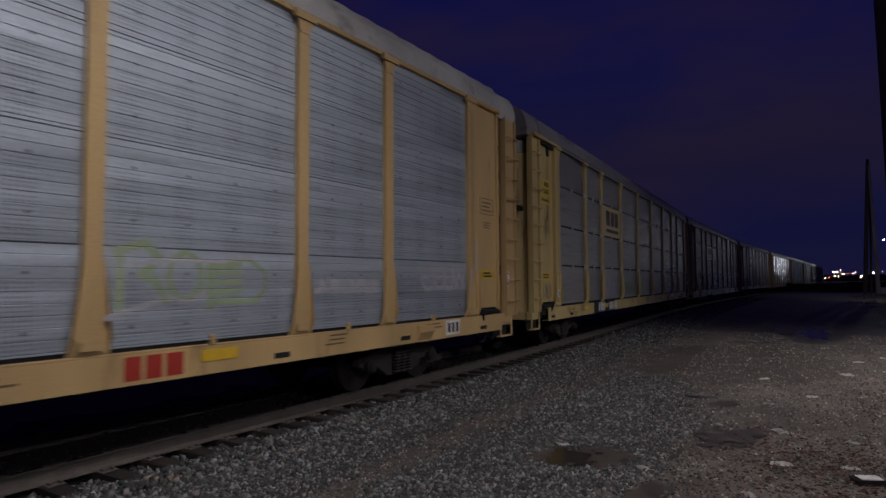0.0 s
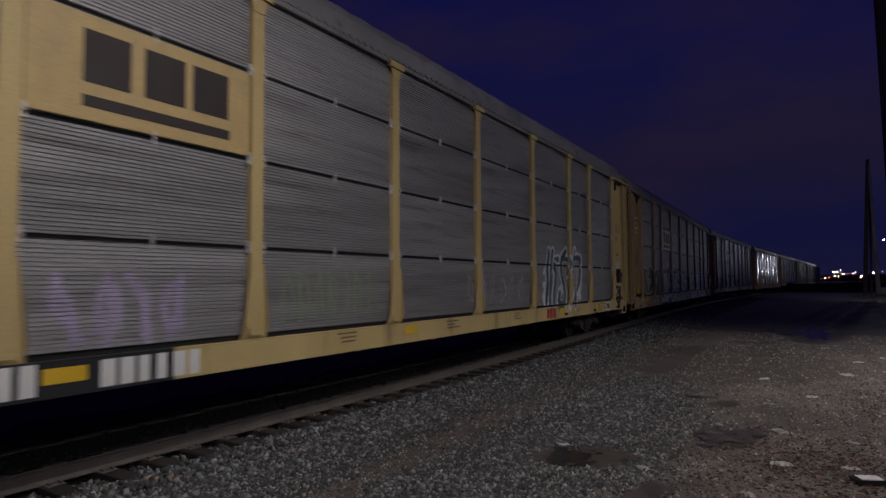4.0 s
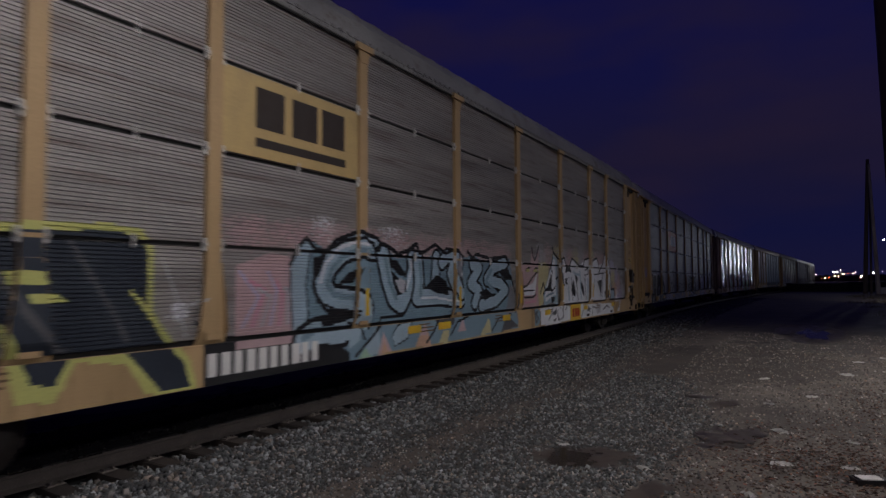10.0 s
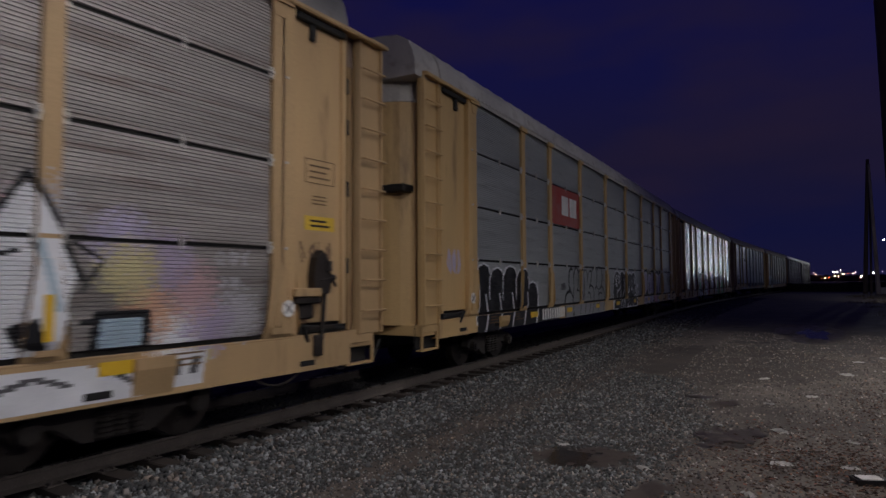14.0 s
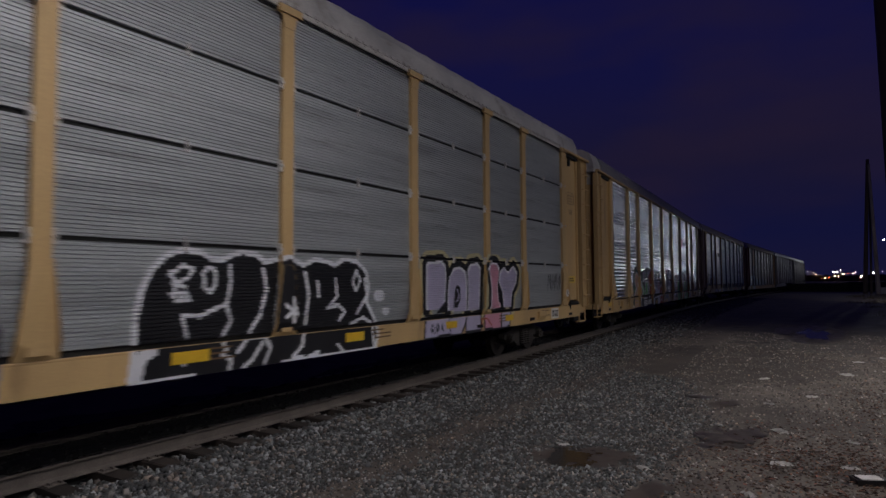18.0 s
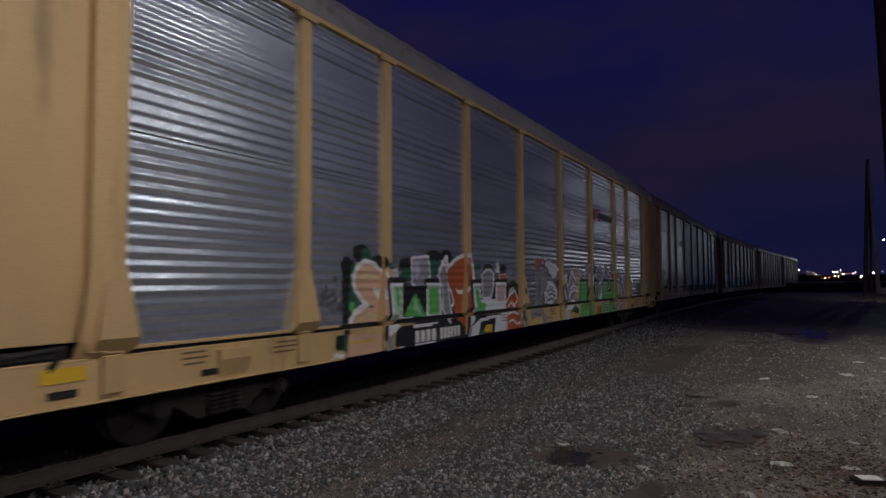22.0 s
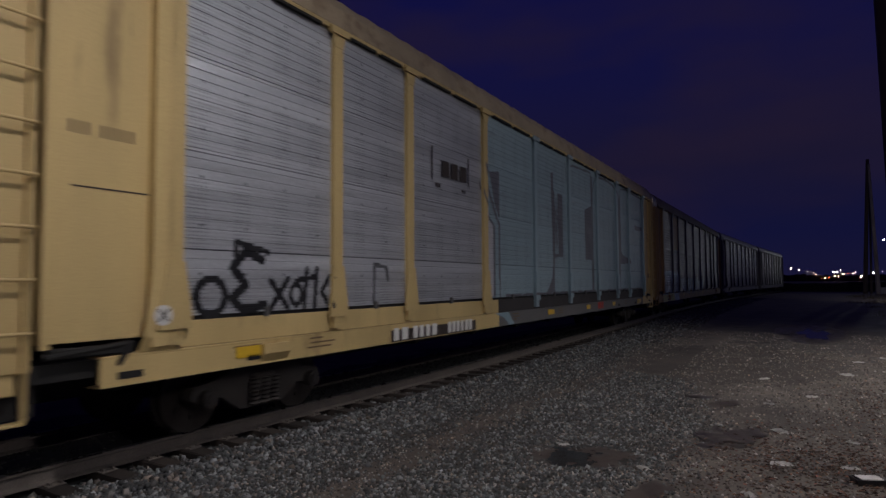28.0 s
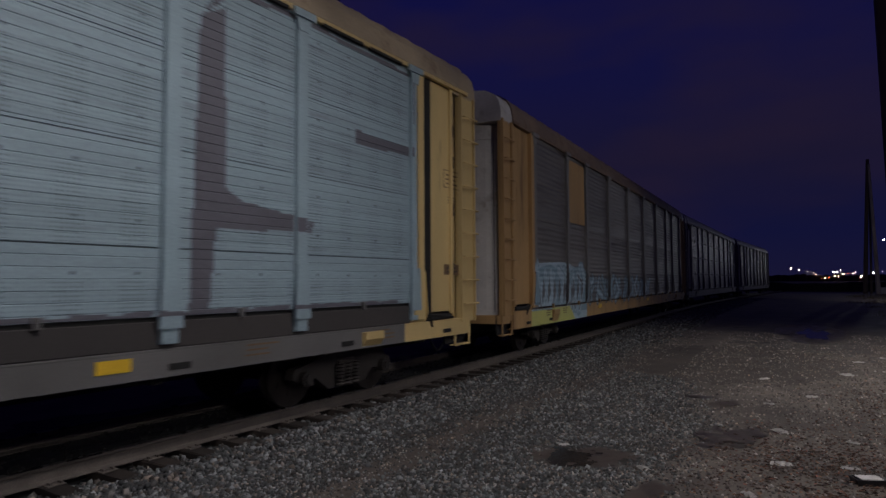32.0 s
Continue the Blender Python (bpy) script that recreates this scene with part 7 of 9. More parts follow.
    c.line("slate", 0.08, (-4.28, 4.23), (-4.02, 3.66), (-3.66, 3.16), (-3.53, 3.03), (-3.51, 1.44))
    c.poly("slate", (-4.02, 4.13), (-3.50, 4.20), (-3.52, 3.17), (-3.73, 3.40))
    c.poly("slate", (-0.17, 4.67), (0.03, 4.74), (0.04, 4.26), (0.13, 4.17), (0.14, 3.45), (0.10, 2.43), (0.06, 2.10), (0.07, 1.48), (-0.55, 1.49), (-0.34, 1.66), (-0.13, 1.89), (-0.06, 2.24), (-0.12, 3.51))
    c.poly("slate", (0.36, 4.18), (0.78, 4.20), (0.77, 2.44), (0.39, 2.45))
    c.poly("slate", (0.07, 2.53), (0.40, 2.53), (0.76, 2.52), (0.77, 2.44), (0.08, 2.41))
    c.haze("slate", 0.25, 3.29, 0.16, 0.85, 0.9, rng)
    c.poly("slate", (3.58, 5.17), (3.76, 5.13), (3.81, 1.37), (3.59, 1.41), (3.61, 2.41))
    c.poly("slate", (2.87, 3.98), (3.72, 4.21), (3.79, 2.42), (2.91, 2.43))
    c.line("slate", 0.06, (1.36, 5.09), (1.73, 5.18), (2.57, 5.21), (3.55, 5.25), (3.61, 5.00))
    c.line("slate", 0.06, (3.81, 4.71), (3.98, 5.01), (4.32, 5.30))
    c.line("slate", 0.07, (4.32, 5.20), (5.34, 5.29), (6.56, 5.18), (6.82, 4.88))
    c.line("slate", 0.06, (7.20, 4.92), (7.50, 5.21), (8.30, 5.30), (11.29, 5.24))
    c.poly("slate", (7.10, 4.82), (7.45, 5.01), (7.46, 2.89), (7.71, 2.75), (8.93, 2.59), (8.86, 2.44), (7.35, 2.40), (7.26, 1.39), (7.00, 1.40))
    c.poly("slate", (9.79, 4.04), (11.48, 4.02), (11.31, 3.88), (9.79, 3.82))
    c.line("slate", 0.05, (11.21, 5.23), (11.24, 3.99), (11.67, 3.80), (11.57, 1.27))
    c.line("slate", 0.04, (1.02, 5.14), (1.12, 4.97), (1.15, 4.63))
    for y in np.arange(-3.2, 10.8, 0.23):
        c.poly("slate", (float(y), 1.44), (float(y) + 0.23, 1.44), (float(y) + 0.23, 1.455 + 0.05 * rng.random()), (float(y), 1.455 + 0.05 * rng.random()))
    c.build(C[5], POSTS_LATE, False, "purple-grey roller paint bands")
    c = Canvas(-4.2, -2.4, 0.80, 1.088, S[5]["ribs"])
    c.poly("powder", (-3.85, 1.09), (-3.10, 1.09), (-2.78, 0.80), (-3.05, 0.80), (-3.35, 0.98))
    c.poly("slate", (-3.35, 0.98), (-3.05, 0.80), (-3.15, 0.80), (-3.42, 0.96))
    c.build(C[5], POSTS_LATE, False, "pale blue run of paint on the sill")
    # seventh car
    c = Canvas(-12.0, 3.0, 0.66, 2.4, S[6]["ribs"], 0.035)
    c.poly("ice", (-12.0, 0.68), (-7.3, 0.68), (-7.3, 2.05), (-9.5, 2.3), (-12.0, 2.2))
    wild(c, "ice", "sky", "smoke", -11.9, -7.3, 0.9, 2.2, 5, 61)
    for k in range(10):
        y = -11.6 + 0.42 * k
        c.poly("smoke", (y, 1.2), (y + 0.2, 1.5), (y + 0.1, 1.9), (y - 0.02, 1.5))
    c.poly("lime", (-12.0, 0.68), (-8.5, 0.68), (-9.0, 1.08), (-12.0, 1.05))
    c.poly("sky", (-7.2, 1.15), (2.8, 1.15), (2.6, 1.75), (-7.2, 1.9))
    wild(c, "sky", "smoke", "ice", -7.1, 2.8, 1.1, 1.9, 9, 62)
    c.build(C[6], POSTS, False, "ice-blue wildstyle piece with dark marks")


paint_the_cars()


# ---- signs, placards, stencils ----
SIGN_YELLOW = material("sign_yellow_enamel", (0.50, 0.355, 0.15), 0.5, 0, 0.12)
SIGN_RED = material("sign_red_enamel", (0.33, 0.045, 0.03), 0.5, 0, 0.15)
LABEL_YELLOW = material("label_yellow_film", (0.66, 0.44, 0.05), 0.4, 0, 0.12)


def emblem(car, y0, y1, z0, z1, plate, ink, kind):
    """A railway emblem as plain shapes on a flat plate."""
    bm = bmesh.new()
    box(bm, 0, 0.012, y0, y1, z0, z1, 0.003)
    b = part("sign_plate", bm, plate, car, "flat enamel sign plate")
    b.location = (SIDE + 0.006, 0, 0)
    w, h = y1 - y0, z1 - z0

    def block(a, c, lo, hi):
        m = bmesh.new()
        box(m, 0, 0.004, y0 + a * w, y0 + c * w, z0 + lo * h, z0 + hi * h)
        p = part("emblem_bar", m, ink, b)
        p.location = (0.0125, 0, 0)
    if kind == "three":
        for a in (0.20, 0.45, 0.68):
            block(a, a + 0.19, 0.36, 0.86)
        block(0.20, 0.88, 0.13, 0.24)
    else:
        block(0.34, 0.57, 0.28, 0.80)
        block(0.62, 0.87, 0.28, 0.80)
    return b


def letters(car, words, y, z, size, x):
    """Flat dark lettering on the car's side, centred at y along it."""
    cu = bpy.data.curves.new("notice_text", "FONT")
    cu.body, cu.size, cu.align_x, cu.extrude, cu.resolution_u = words, size, "CENTER", 0.001, 2
    ob = bpy.data.objects.new("notice_text", cu)
    me = bpy.data.meshes.new_from_object(ob)
    bpy.data.objects.remove(ob)
    me.materials.clear()
    me.materials.append(M_DARKMARK)
    p = part("notice_text", me, None, car, "dark printed words")
    p.matrix_basis = Matrix.Translation((x + 0.002, y, z)) @ Matrix(((0, 0, 1, 0), (1, 0, 0, 0), (0, 1, 0, 0), (0, 0, 0, 1)))
    return p


def signs():
    C = CARS
    emblem(C[1], -7.10, -4.58, 3.31, 4.33, SIGN_YELLOW, M_DARKMARK, "three")
    emblem(C[2], -7.10, -4.58, 3.31, 4.33, SIGN_YELLOW, M_DARKMARK, "three")
    emblem(C[3], -7.10, -4.58, 3.31, 4.34, SIGN_RED, M_WHITEMARK, "two")
    # outline emblem on the sixth car
    for a in (-6.1, -5.75, -5.4):
        decal(C[5], a, a + 0.27, 3.72, 4.02, M_DARKMARK, "emblem_bar", 0.012)
    for y in (-6.46, -5.04):
        decal(C[5], y - 0.02, y + 0.02, 3.62, 4.22, M_DARKMARK, "emblem_bar", 0.012)
    for y in (-6.3, -6.2, -5.3, -5.2):
        decal(C[5], y - 0.03, y + 0.03, 3.5, 3.57, M_DARKMARK, "emblem_bar", 0.012)
    # red cross mark and a row of bars on the fifth car
    for s in (-1, 1):
        bm = bmesh.new()
        prism(bm, [(4.63 - s * 0.38, 3.70 - 0.04 * s), (4.77 - s * 0.38, 3.70 - 0.04 * s), (4.77 + s * 0.38, 4.16), (4.63 + s * 0.38, 4.16)], "x", 0.002 * (s + 1), 0.005 + 0.002 * (s + 1))
        p = part("cross_mark", bm, M_REDMARK, C[4], "red painted cross stroke")
        p.location = (SIDE + 0.012, 0, 0)
    bars(C[4], 5.10, 3.83, 9, 0.135, 0.19, M_DARKMARK, 0.42, "lettering", SIDE + 0.012, 7)
    # reporting marks along the sills
    bars(C[1], -7.7, 0.74, 4, 0.17, 0.28, M_WHITEMARK, 0.25, "reporting_mark", None, 1)
    decal(C[1], -6.88, -6.48, 0.88, 1.02, M_YELLOWMARK)
    bars(C[1], -6.35, 0.72, 6, 0.15, 0.26, M_WHITEMARK, 0.3, "reporting_mark", None, 2)
    bars(C[2], -7.25, 0.72, 10, 0.15, 0.26, M_WHITEMARK, 0.25, "reporting_mark", None, 3)
    bars(C[3], -7.85, 0.70, 10, 0.14, 0.27, M_WHITEMARK, 0.3, "reporting_mark", None, 4)
    bars(C[4], -6.4, 0.74, 4, 0.14, 0.2, M_WHITEMARK, 0.3, "reporting_mark", SIDE + 0.012, 5)
    bars(C[4], -5.55, 0.74, 6, 0.10, 0.2, M_WHITEMARK, 0.3, "reporting_mark", SIDE + 0.012, 6)
    decal(C[5], -7.75, -4.75, 0.72, 1.0, M_DARKMARK, "stencil_panel", 0.003)
    bars(C[5], -7.68, 0.76, 2, 0.18, 0.2, M_WHITEMARK, 0.3, "reporting_mark", SIDE + 0.008, 8)
    bars(C[5], -7.1, 0.76, 4, 0.16, 0.2, M_WHITEMARK, 0.3, "reporting_mark", SIDE + 0.008, 9)
    bars(C[5], -5.9, 0.76, 6, 0.13, 0.2, M_WHITEMARK, 0.3, "reporting_mark", SIDE + 0.008, 10)
    # maker's marks in red on yellow sills, reflective strips, small plates
    bars(C[0], 4.82, 0.80, 3, 0.2, 0.24, M_REDMARK, 0.15, "maker_mark", None, 11)
    bars(C[1], 5.4, 0.80, 3, 0.2, 0.26, M_REDMARK, 0.15, "maker_mark", None, 12)
    bars(C[5], 4.15, 0.86, 3, 0.2, 0.24, M_REDMARK, 0.15, "maker_mark", None, 15)
    decal(C[2], 5.2, 6.15, 0.62, 1.09, M_YELLOWMARK, "maker_plate", 0.010)
    bars(C[2], 5.38, 0.74, 3, 0.19, 0.24, M_REDMARK, 0.15, "maker_mark", SIDE + 0.016, 13)
    strips = {0: ((5.7, 6.2), (-3.0, -2.5)), 1: ((-9.3, -8.86), (6.35, 6.75), (9.7, 10.1), (-1.2, -0.8)),
              2: ((-11.85, -11.42), (-11.1, -10.6), (-3.2, -2.8), (-2.2, -1.75), (0.6, 1.0), (3.2, 3.6), (6.45, 6.85), (9.6, 10.0)),
              3: ((-5.88, -5.42), (-8.66, -8.2), (-0.15, 0.33), (2.7, 3.12), (5.55, 5.95), (8.1, 8.5), (-2.9, -2.5)), 4: ((-12.4, -12.0), (9.4, 9.8)),
              5: ((-0.55, -0.08), (2.88, 3.25), (6.0, 6.35), (-10.9, -10.3)), 6: ((-6, -5.6), (2, 2.4))}
    for k, spans in strips.items():
        for a, b in spans:
            decal(C[k], a, b, 0.90, 1.03, M_YELLOWMARK, "reflective_strip", 0.009, "amber reflective strip")
    for k in (0, 1, 3):
        decal(C[k], 10.85, 11.35, 0.80, 1.07, M_WHITEMARK, "clearance_plate", 0.006)
        for i in range(3):
            decal(C[k], 10.92 + 0.14 * i, 11.0 + 0.14 * i, 0.85, 1.02, M_DARKMARK, "clearance_mark", 0.011)
    for k in (1, 2):
        decal(C[k], -12.88, -12.2, 3.75, 4.4, LABEL_YELLOW, "notice_board", -0.043)
        bars(C[k], -12.62, 4.22, 3, 0.10, 0.11, M_DARKMARK, 0.15, "notice_mark", SIDE - 0.038, 31)
        letters(C[k], "Quality", -12.54, 4.03, 0.145, SIDE - 0.038)
        letters(C[k], "Auto Rack", -12.54, 3.83, 0.125, SIDE - 0.038)
        decal(C[k], -12.78, -12.30, 4.125, 4.14, M_DARKMARK, "notice_line", -0.038)
        decal(C[k], -12.85, -12.27, 1.8, 2.0, LABEL_YELLOW, "warning_label", -0.043)
        for i in range(2):
            decal(C[k], -12.78, -12.36, 1.85 + 0.07 * i, 1.88 + 0.07 * i, M_DARKMARK, "notice_line", -0.038)
    for k in (1, 2, 3, 5):
        for sy in ((-1, 1) if k < 5 else (-1,)):
            bm = bmesh.new()
            prism(bm, [(sy * 11.90 + 0.105 * math.cos(math.tau * i / 20), 1.45 + 0.105 * math.sin(math.tau * i / 20)) for i in range(20)], "x", 0.0, 0.004)
            r = part("roundel", bm, M_WHITEMARK, C[k], "white round mark with a cross")
            r.location = (SIDE + 0.072, 0, 0)
            for s in (-1, 1):
                bm = bmesh.new()
                prism(bm, [(sy * 11.90 - s * 0.065 - 0.012, 1.385), (sy * 11.90 - s * 0.065 + 0.012, 1.385), (sy * 11.90 + s * 0.065 + 0.012, 1.515), (sy * 11.90 + s * 0.065 - 0.012, 1.515)], "x", 0.0, 0.003 + 0.001 * s)
                part("cross_stroke", bm, M_DARKMARK, r).location = (0.0045, 0, 0)
    for y in (-4.42, -1.49, 1.49, 4.42, 7.22, 9.12):
        decal(C[2], y - 0.04, y + 0.04, 1.27, 1.68, M_YELLOWMARK, "reflective_strip", 0.08, "amber reflective strip")
    decal(C[2], -12.44, -12.2, 1.22, 1.72, M_YELLOWMARK, "amber_patch", -0.043)
    for k, z, zp in ((0, 1.82, 3.15), (1, 2.62, 3.50), (2, 2.47, 3.10), (3, 1.72, 3.95), (4, 1.70, 3.4), (5, 1.9, 3.5), (6, 1.9, 3.5)):
        decal(C[k], 12.28, 12.84, z, z + 0.19, LABEL_YELLOW if k != 5 else M_FAINT, "warning_label", -0.043)
        for i in range(2):
            decal(C[k], 12.38, 12.74 - 0.06 * i, z + 0.045 + 0.065 * i, z + 0.075 + 0.065 * i, M_DARKMARK, "notice_line", -0.038)
        # a stencilled frame with lines of small print
        for y0, y1, z0, z1 in ((12.28, 12.84, zp, zp + 0.012), (12.28, 12.84, zp + 0.32, zp + 0.332), (12.28, 12.292, zp, zp + 0.332), (12.828, 12.84, zp, zp + 0.332)):
            decal(C[k], y0, y1, z0, z1, M_FAINT, "stencil_frame", -0.043)
        for i in range(3):
            decal(C[k], 12.36, 12.76 - 0.07 * (i % 2), zp + 0.07 + 0.08 * i, zp + 0.095 + 0.08 * i, M_FAINT, "notice_line", -0.043)
            decal(C[k], 12.42, 12.68, zp - 0.28 + 0.05 * i, zp - 0.262 + 0.05 * i, M_FAINT, "notice_line", -0.043)
    # round white sticker with a red ring on the first car's tail strip
    bm = bmesh.new()
    prism(bm, [(13.45 + 0.13 * math.cos(math.tau * i / 24), 1.83 + 0.16 * math.sin(math.tau * i / 24)) for i in range(24)], "x", 0.0, 0.003)
    r = part("sticker", bm, M_WHITEMARK, C[0], "round white sticker with a red ring")
    r.location = (SIDE - 0.008, 0, 0)
    for i in range(12):
        a, b = math.tau * i / 12, math.tau * (i + 1) / 12
        bm = bmesh.new()
        prism(bm, [(13.45 + q * math.cos(w), 1.83 + 1.2 * q * math.sin(w)) for q, w in ((0.085, a), (0.115, a), (0.115, b), (0.085, b))], "x", 0.0, 0.002)
        part("ring", bm, M_REDMARK, r).location = (0.0035, 0, 0)
    decal(C[5], -12.78, -11.98, 2.66, 2.675, M_DARKMARK, "plate_seam", -0.043)
    for i in (0, 1, 2, 4, 5, 6, 7, 8):
        decal(C[5], -12.82 + 0.075 * i, -12.785 + 0.075 * i, 3.15, 3.27, M_FAINT, "stencil_mark", -0.043)


signs()

# ---- ground: dirt yard, ballast, puddles ----
PUDDLES = ((-2.40, 6.85, 0.78, 0.50, 35), (-1.12, 8.60, 0.42, 0.72, -20), (-1.48, 10.85, 0.20, 0.42, -25), (-0.6, 27.0, 1.15, 5.0, 4), (-1.52, 5.95, 0.17, 0.62, -14), (-1.90, 11.3, 0.20, 0.26, -40))
# open water standing in the mud: x, y, half lengths, turn
POOLS = ((-2.52, 6.72, 0.30, 0.42, 28), (-0.5, 26.0, 0.50, 2.6, 4))


def in_puddle(x, y, grow=1.0):
    best = 9.0
    for px, py, rx, ry, turn in PUDDLES:
        a = radians(turn)
        dx, dy = x - px, y - py
        u, v = dx * math.cos(a) + dy * math.sin(a), -dx * math.sin(a) + dy * math.cos(a)
        best = min(best, math.hypot(u / (rx * grow), v / (ry * grow)))
    return best


def gravel_edge(y):
    """Where the ballast's spread gives way to bare dirt."""
    e = np.interp(y, (0, 5.4, 6.6, 8.8, 11, 12.6, 13.6, 15.5, 20.9, 60, 200), (-2.4, -1.75, -1.65, -1.5, -1.85, -2.4, -3.6, -4.55, -5.0, -5.2, -4.5))
    return float(e) + 0.30 * noise.noise((0.3, y * 0.8, 0)) + 0.14 * noise.noise((3.3, y * 2.7, 0))


def rut(x, y):
    """The brown wheel track that parts the ballast: 1 in its middle, 0 beside it."""
    c = -4.10 + 0.12 * math.sin(y * 0.55) + 0.10 * noise.noise((y * 0.9, 4.0, 0))
    return math.exp(-((x - c) / (0.36 + 0.14 * noise.noise((y * 0.7, 9.0, 0)))) ** 2)


def ground_z(x, y):
    near = math.exp(-((x + 1) ** 2 + (y - 10) ** 2) / 900)
    z = near * (0.035 * noise.noise((x * 0.5, y * 0.5, 0)) + 0.02 * noise.noise((x * 1.7, y * 1.7, 5)))
    tx, _, _ = on_track(float(y))
    d = abs(x - tx)
    z = z * min(1, max(0, (d - 1.0) / 2)) - (0.09 if d < 1.25 else 0.0)
    p = in_puddle(x, y, 1.25)
    if p < 1.0:
        z = z * p * p - 0.03 * (1 - p * p)
    return z - 0.01


def ground_mesh():
    xs = np.unique(np.concatenate([-np.geomspace(30, 1500, 20), np.arange(-30, -9, 1.5), np.arange(-9, 4.1, 0.16), np.arange(4.5, 12, 0.6), np.geomspace(12.5, 1500, 24)]))
    ys = np.unique(np.concatenate([-np.geomspace(6, 1500, 20), np.arange(-6, 3, 0.6), np.arange(3, 26, 0.16), np.arange(26, 120, 1.5), np.geomspace(120, 2500, 26)]))
    verts = [(x, y, ground_z(float(x), float(y))) for y in ys for x in xs]
    n = len(xs)
    faces = [(j * n + i, j * n + i + 1, (j + 1) * n + i + 1, (j + 1) * n + i) for j in range(len(ys) - 1) for i in range(n - 1)]
    return verts, faces


M_DIRT = material("damp_brown_dirt_and_grit", (0.140, 0.117, 0.098), 0.88, 0, 0.5, 0.55, 30, 1.0, (0.055, 0.044, 0.036), 0.42)
M_MUD = material("wet_dark_mud", (0.062, 0.047, 0.038), 0.6, 0, 0.45, 3.0, 60, 0.2, rough_vary=0.25)
M_WATER = material("still_muddy_water", (0.022, 0.017, 0.013), 0.14, 0, 0.3, 1.0, 12, 0.02, rough_vary=0.06)
M_RUT = material("packed_brown_wheel_track", (0.092, 0.074, 0.060), 0.9, 0, 0.5, 1.6, 35, 1.0, (0.035, 0.029, 0.025), 0.4)
M_DAMP = material("damp_smeared_dirt", (0.082, 0.067, 0.055), 0.85, 0, 0.5, 0.7, 30, 0.8, (0.040, 0.032, 0.027), 0.45)
M_WET = material("wet_black_dirt", (0.075, 0.064, 0.056), 0.75, 0, 0.45, 0.6, 40, 0.6, (0.015, 0.014, 0.014), 0.4)
M_BEDDIRT = material("dark_dirt_under_gravel", (0.048, 0.041, 0.036), 0.9, 0, 0.45, 1.2, 45, 1.0, (0.02, 0.018, 0.017), 0.35)
gv, gf = ground_mesh()
under = []
for f in gf:
    x, y = gv[f[0]][0], gv[f[0]][1]
    under.append(1 if -9 < x < gravel_edge(y) - 0.25 + 0.5 * noise.noise((x * 2.1, y * 2.1, 4)) and -40 < y < 60 else 0)
    if under[-1] and rut(x, y) > 0.55 + 0.3 * noise.noise((x * 3.1, y * 2.1, 7)):
        under[-1] = 2
me = from_arrays("ground", gv, gf, under, M_DIRT, M_BEDDIRT, M_RUT)
me.polygons.foreach_set("use_smooth", [True] * len(me.polygons))
tagged(new("ground", me), "damp brown dirt yard with grit and ruts", "ground", kind="structure")


def puddle(px, py, rx, ry, turn, seed, water=False):
    """A shallow sheet of mud and water with a ragged, broken rim."""
    step = 0.025 if ry < 3 else 0.07
    a = radians(turn)
    verts, faces, index = [], [], {}
    nx, ny = int(1.4 * rx / step), int(1.4 * ry / step)
    for j in range(-ny, ny + 1):
        for i in range(-nx, nx + 1):
            u, v = i * step, j * step
            x, y = px + u * math.cos(a) - v * math.sin(a), py + u * math.sin(a) + v * math.cos(a)
            k = math.hypot(u / rx, v / ry) + 0.7 * noise.noise((x * 1.7 / rx, y * 1.7 / ry, seed)) + 0.42 * noise.noise((x * 7, y * 7, seed)) + 0.34 * noise.noise((x * 22, y * 22, seed))
            if k < 0.95:
                index[i, j] = len(verts)
                verts.append((u, v, 0.0))
    for (i, j) in index:
        q = ((i, j), (i + 1, j), (i + 1, j + 1), (i, j + 1))
        if all(k in index for k in q):
            faces.append([index[k] for k in q])
    if water:
        me = from_arrays("puddle", verts, faces, None, M_WATER)
        return thing("puddle", me, "still muddy water standing in a shallow hollow", "puddle", "puddles of the yard", "", pose(px, py, -0.006, 0, 0, turn))
    me = from_arrays("mud_patch", verts, faces, None, M_MUD if seed % 2 else M_SLOP)
    return thing("mud_patch", me, "smooth dark wet mud in a shallow hollow", "mud", "mud patches of the yard", "", pose(px, py, -0.012, 0, 0, turn))


M_SLOP = material("wet_dark_slop", (0.065, 0.053, 0.045), 0.5, 0, 0.45, 4.0, 60, 0.2, rough_vary=0.2)
for i, p in enumerate(PUDDLES):
    puddle(*p, i + 3)
for i, p in enumerate(POOLS):
    puddle(*p, i + 21, True)


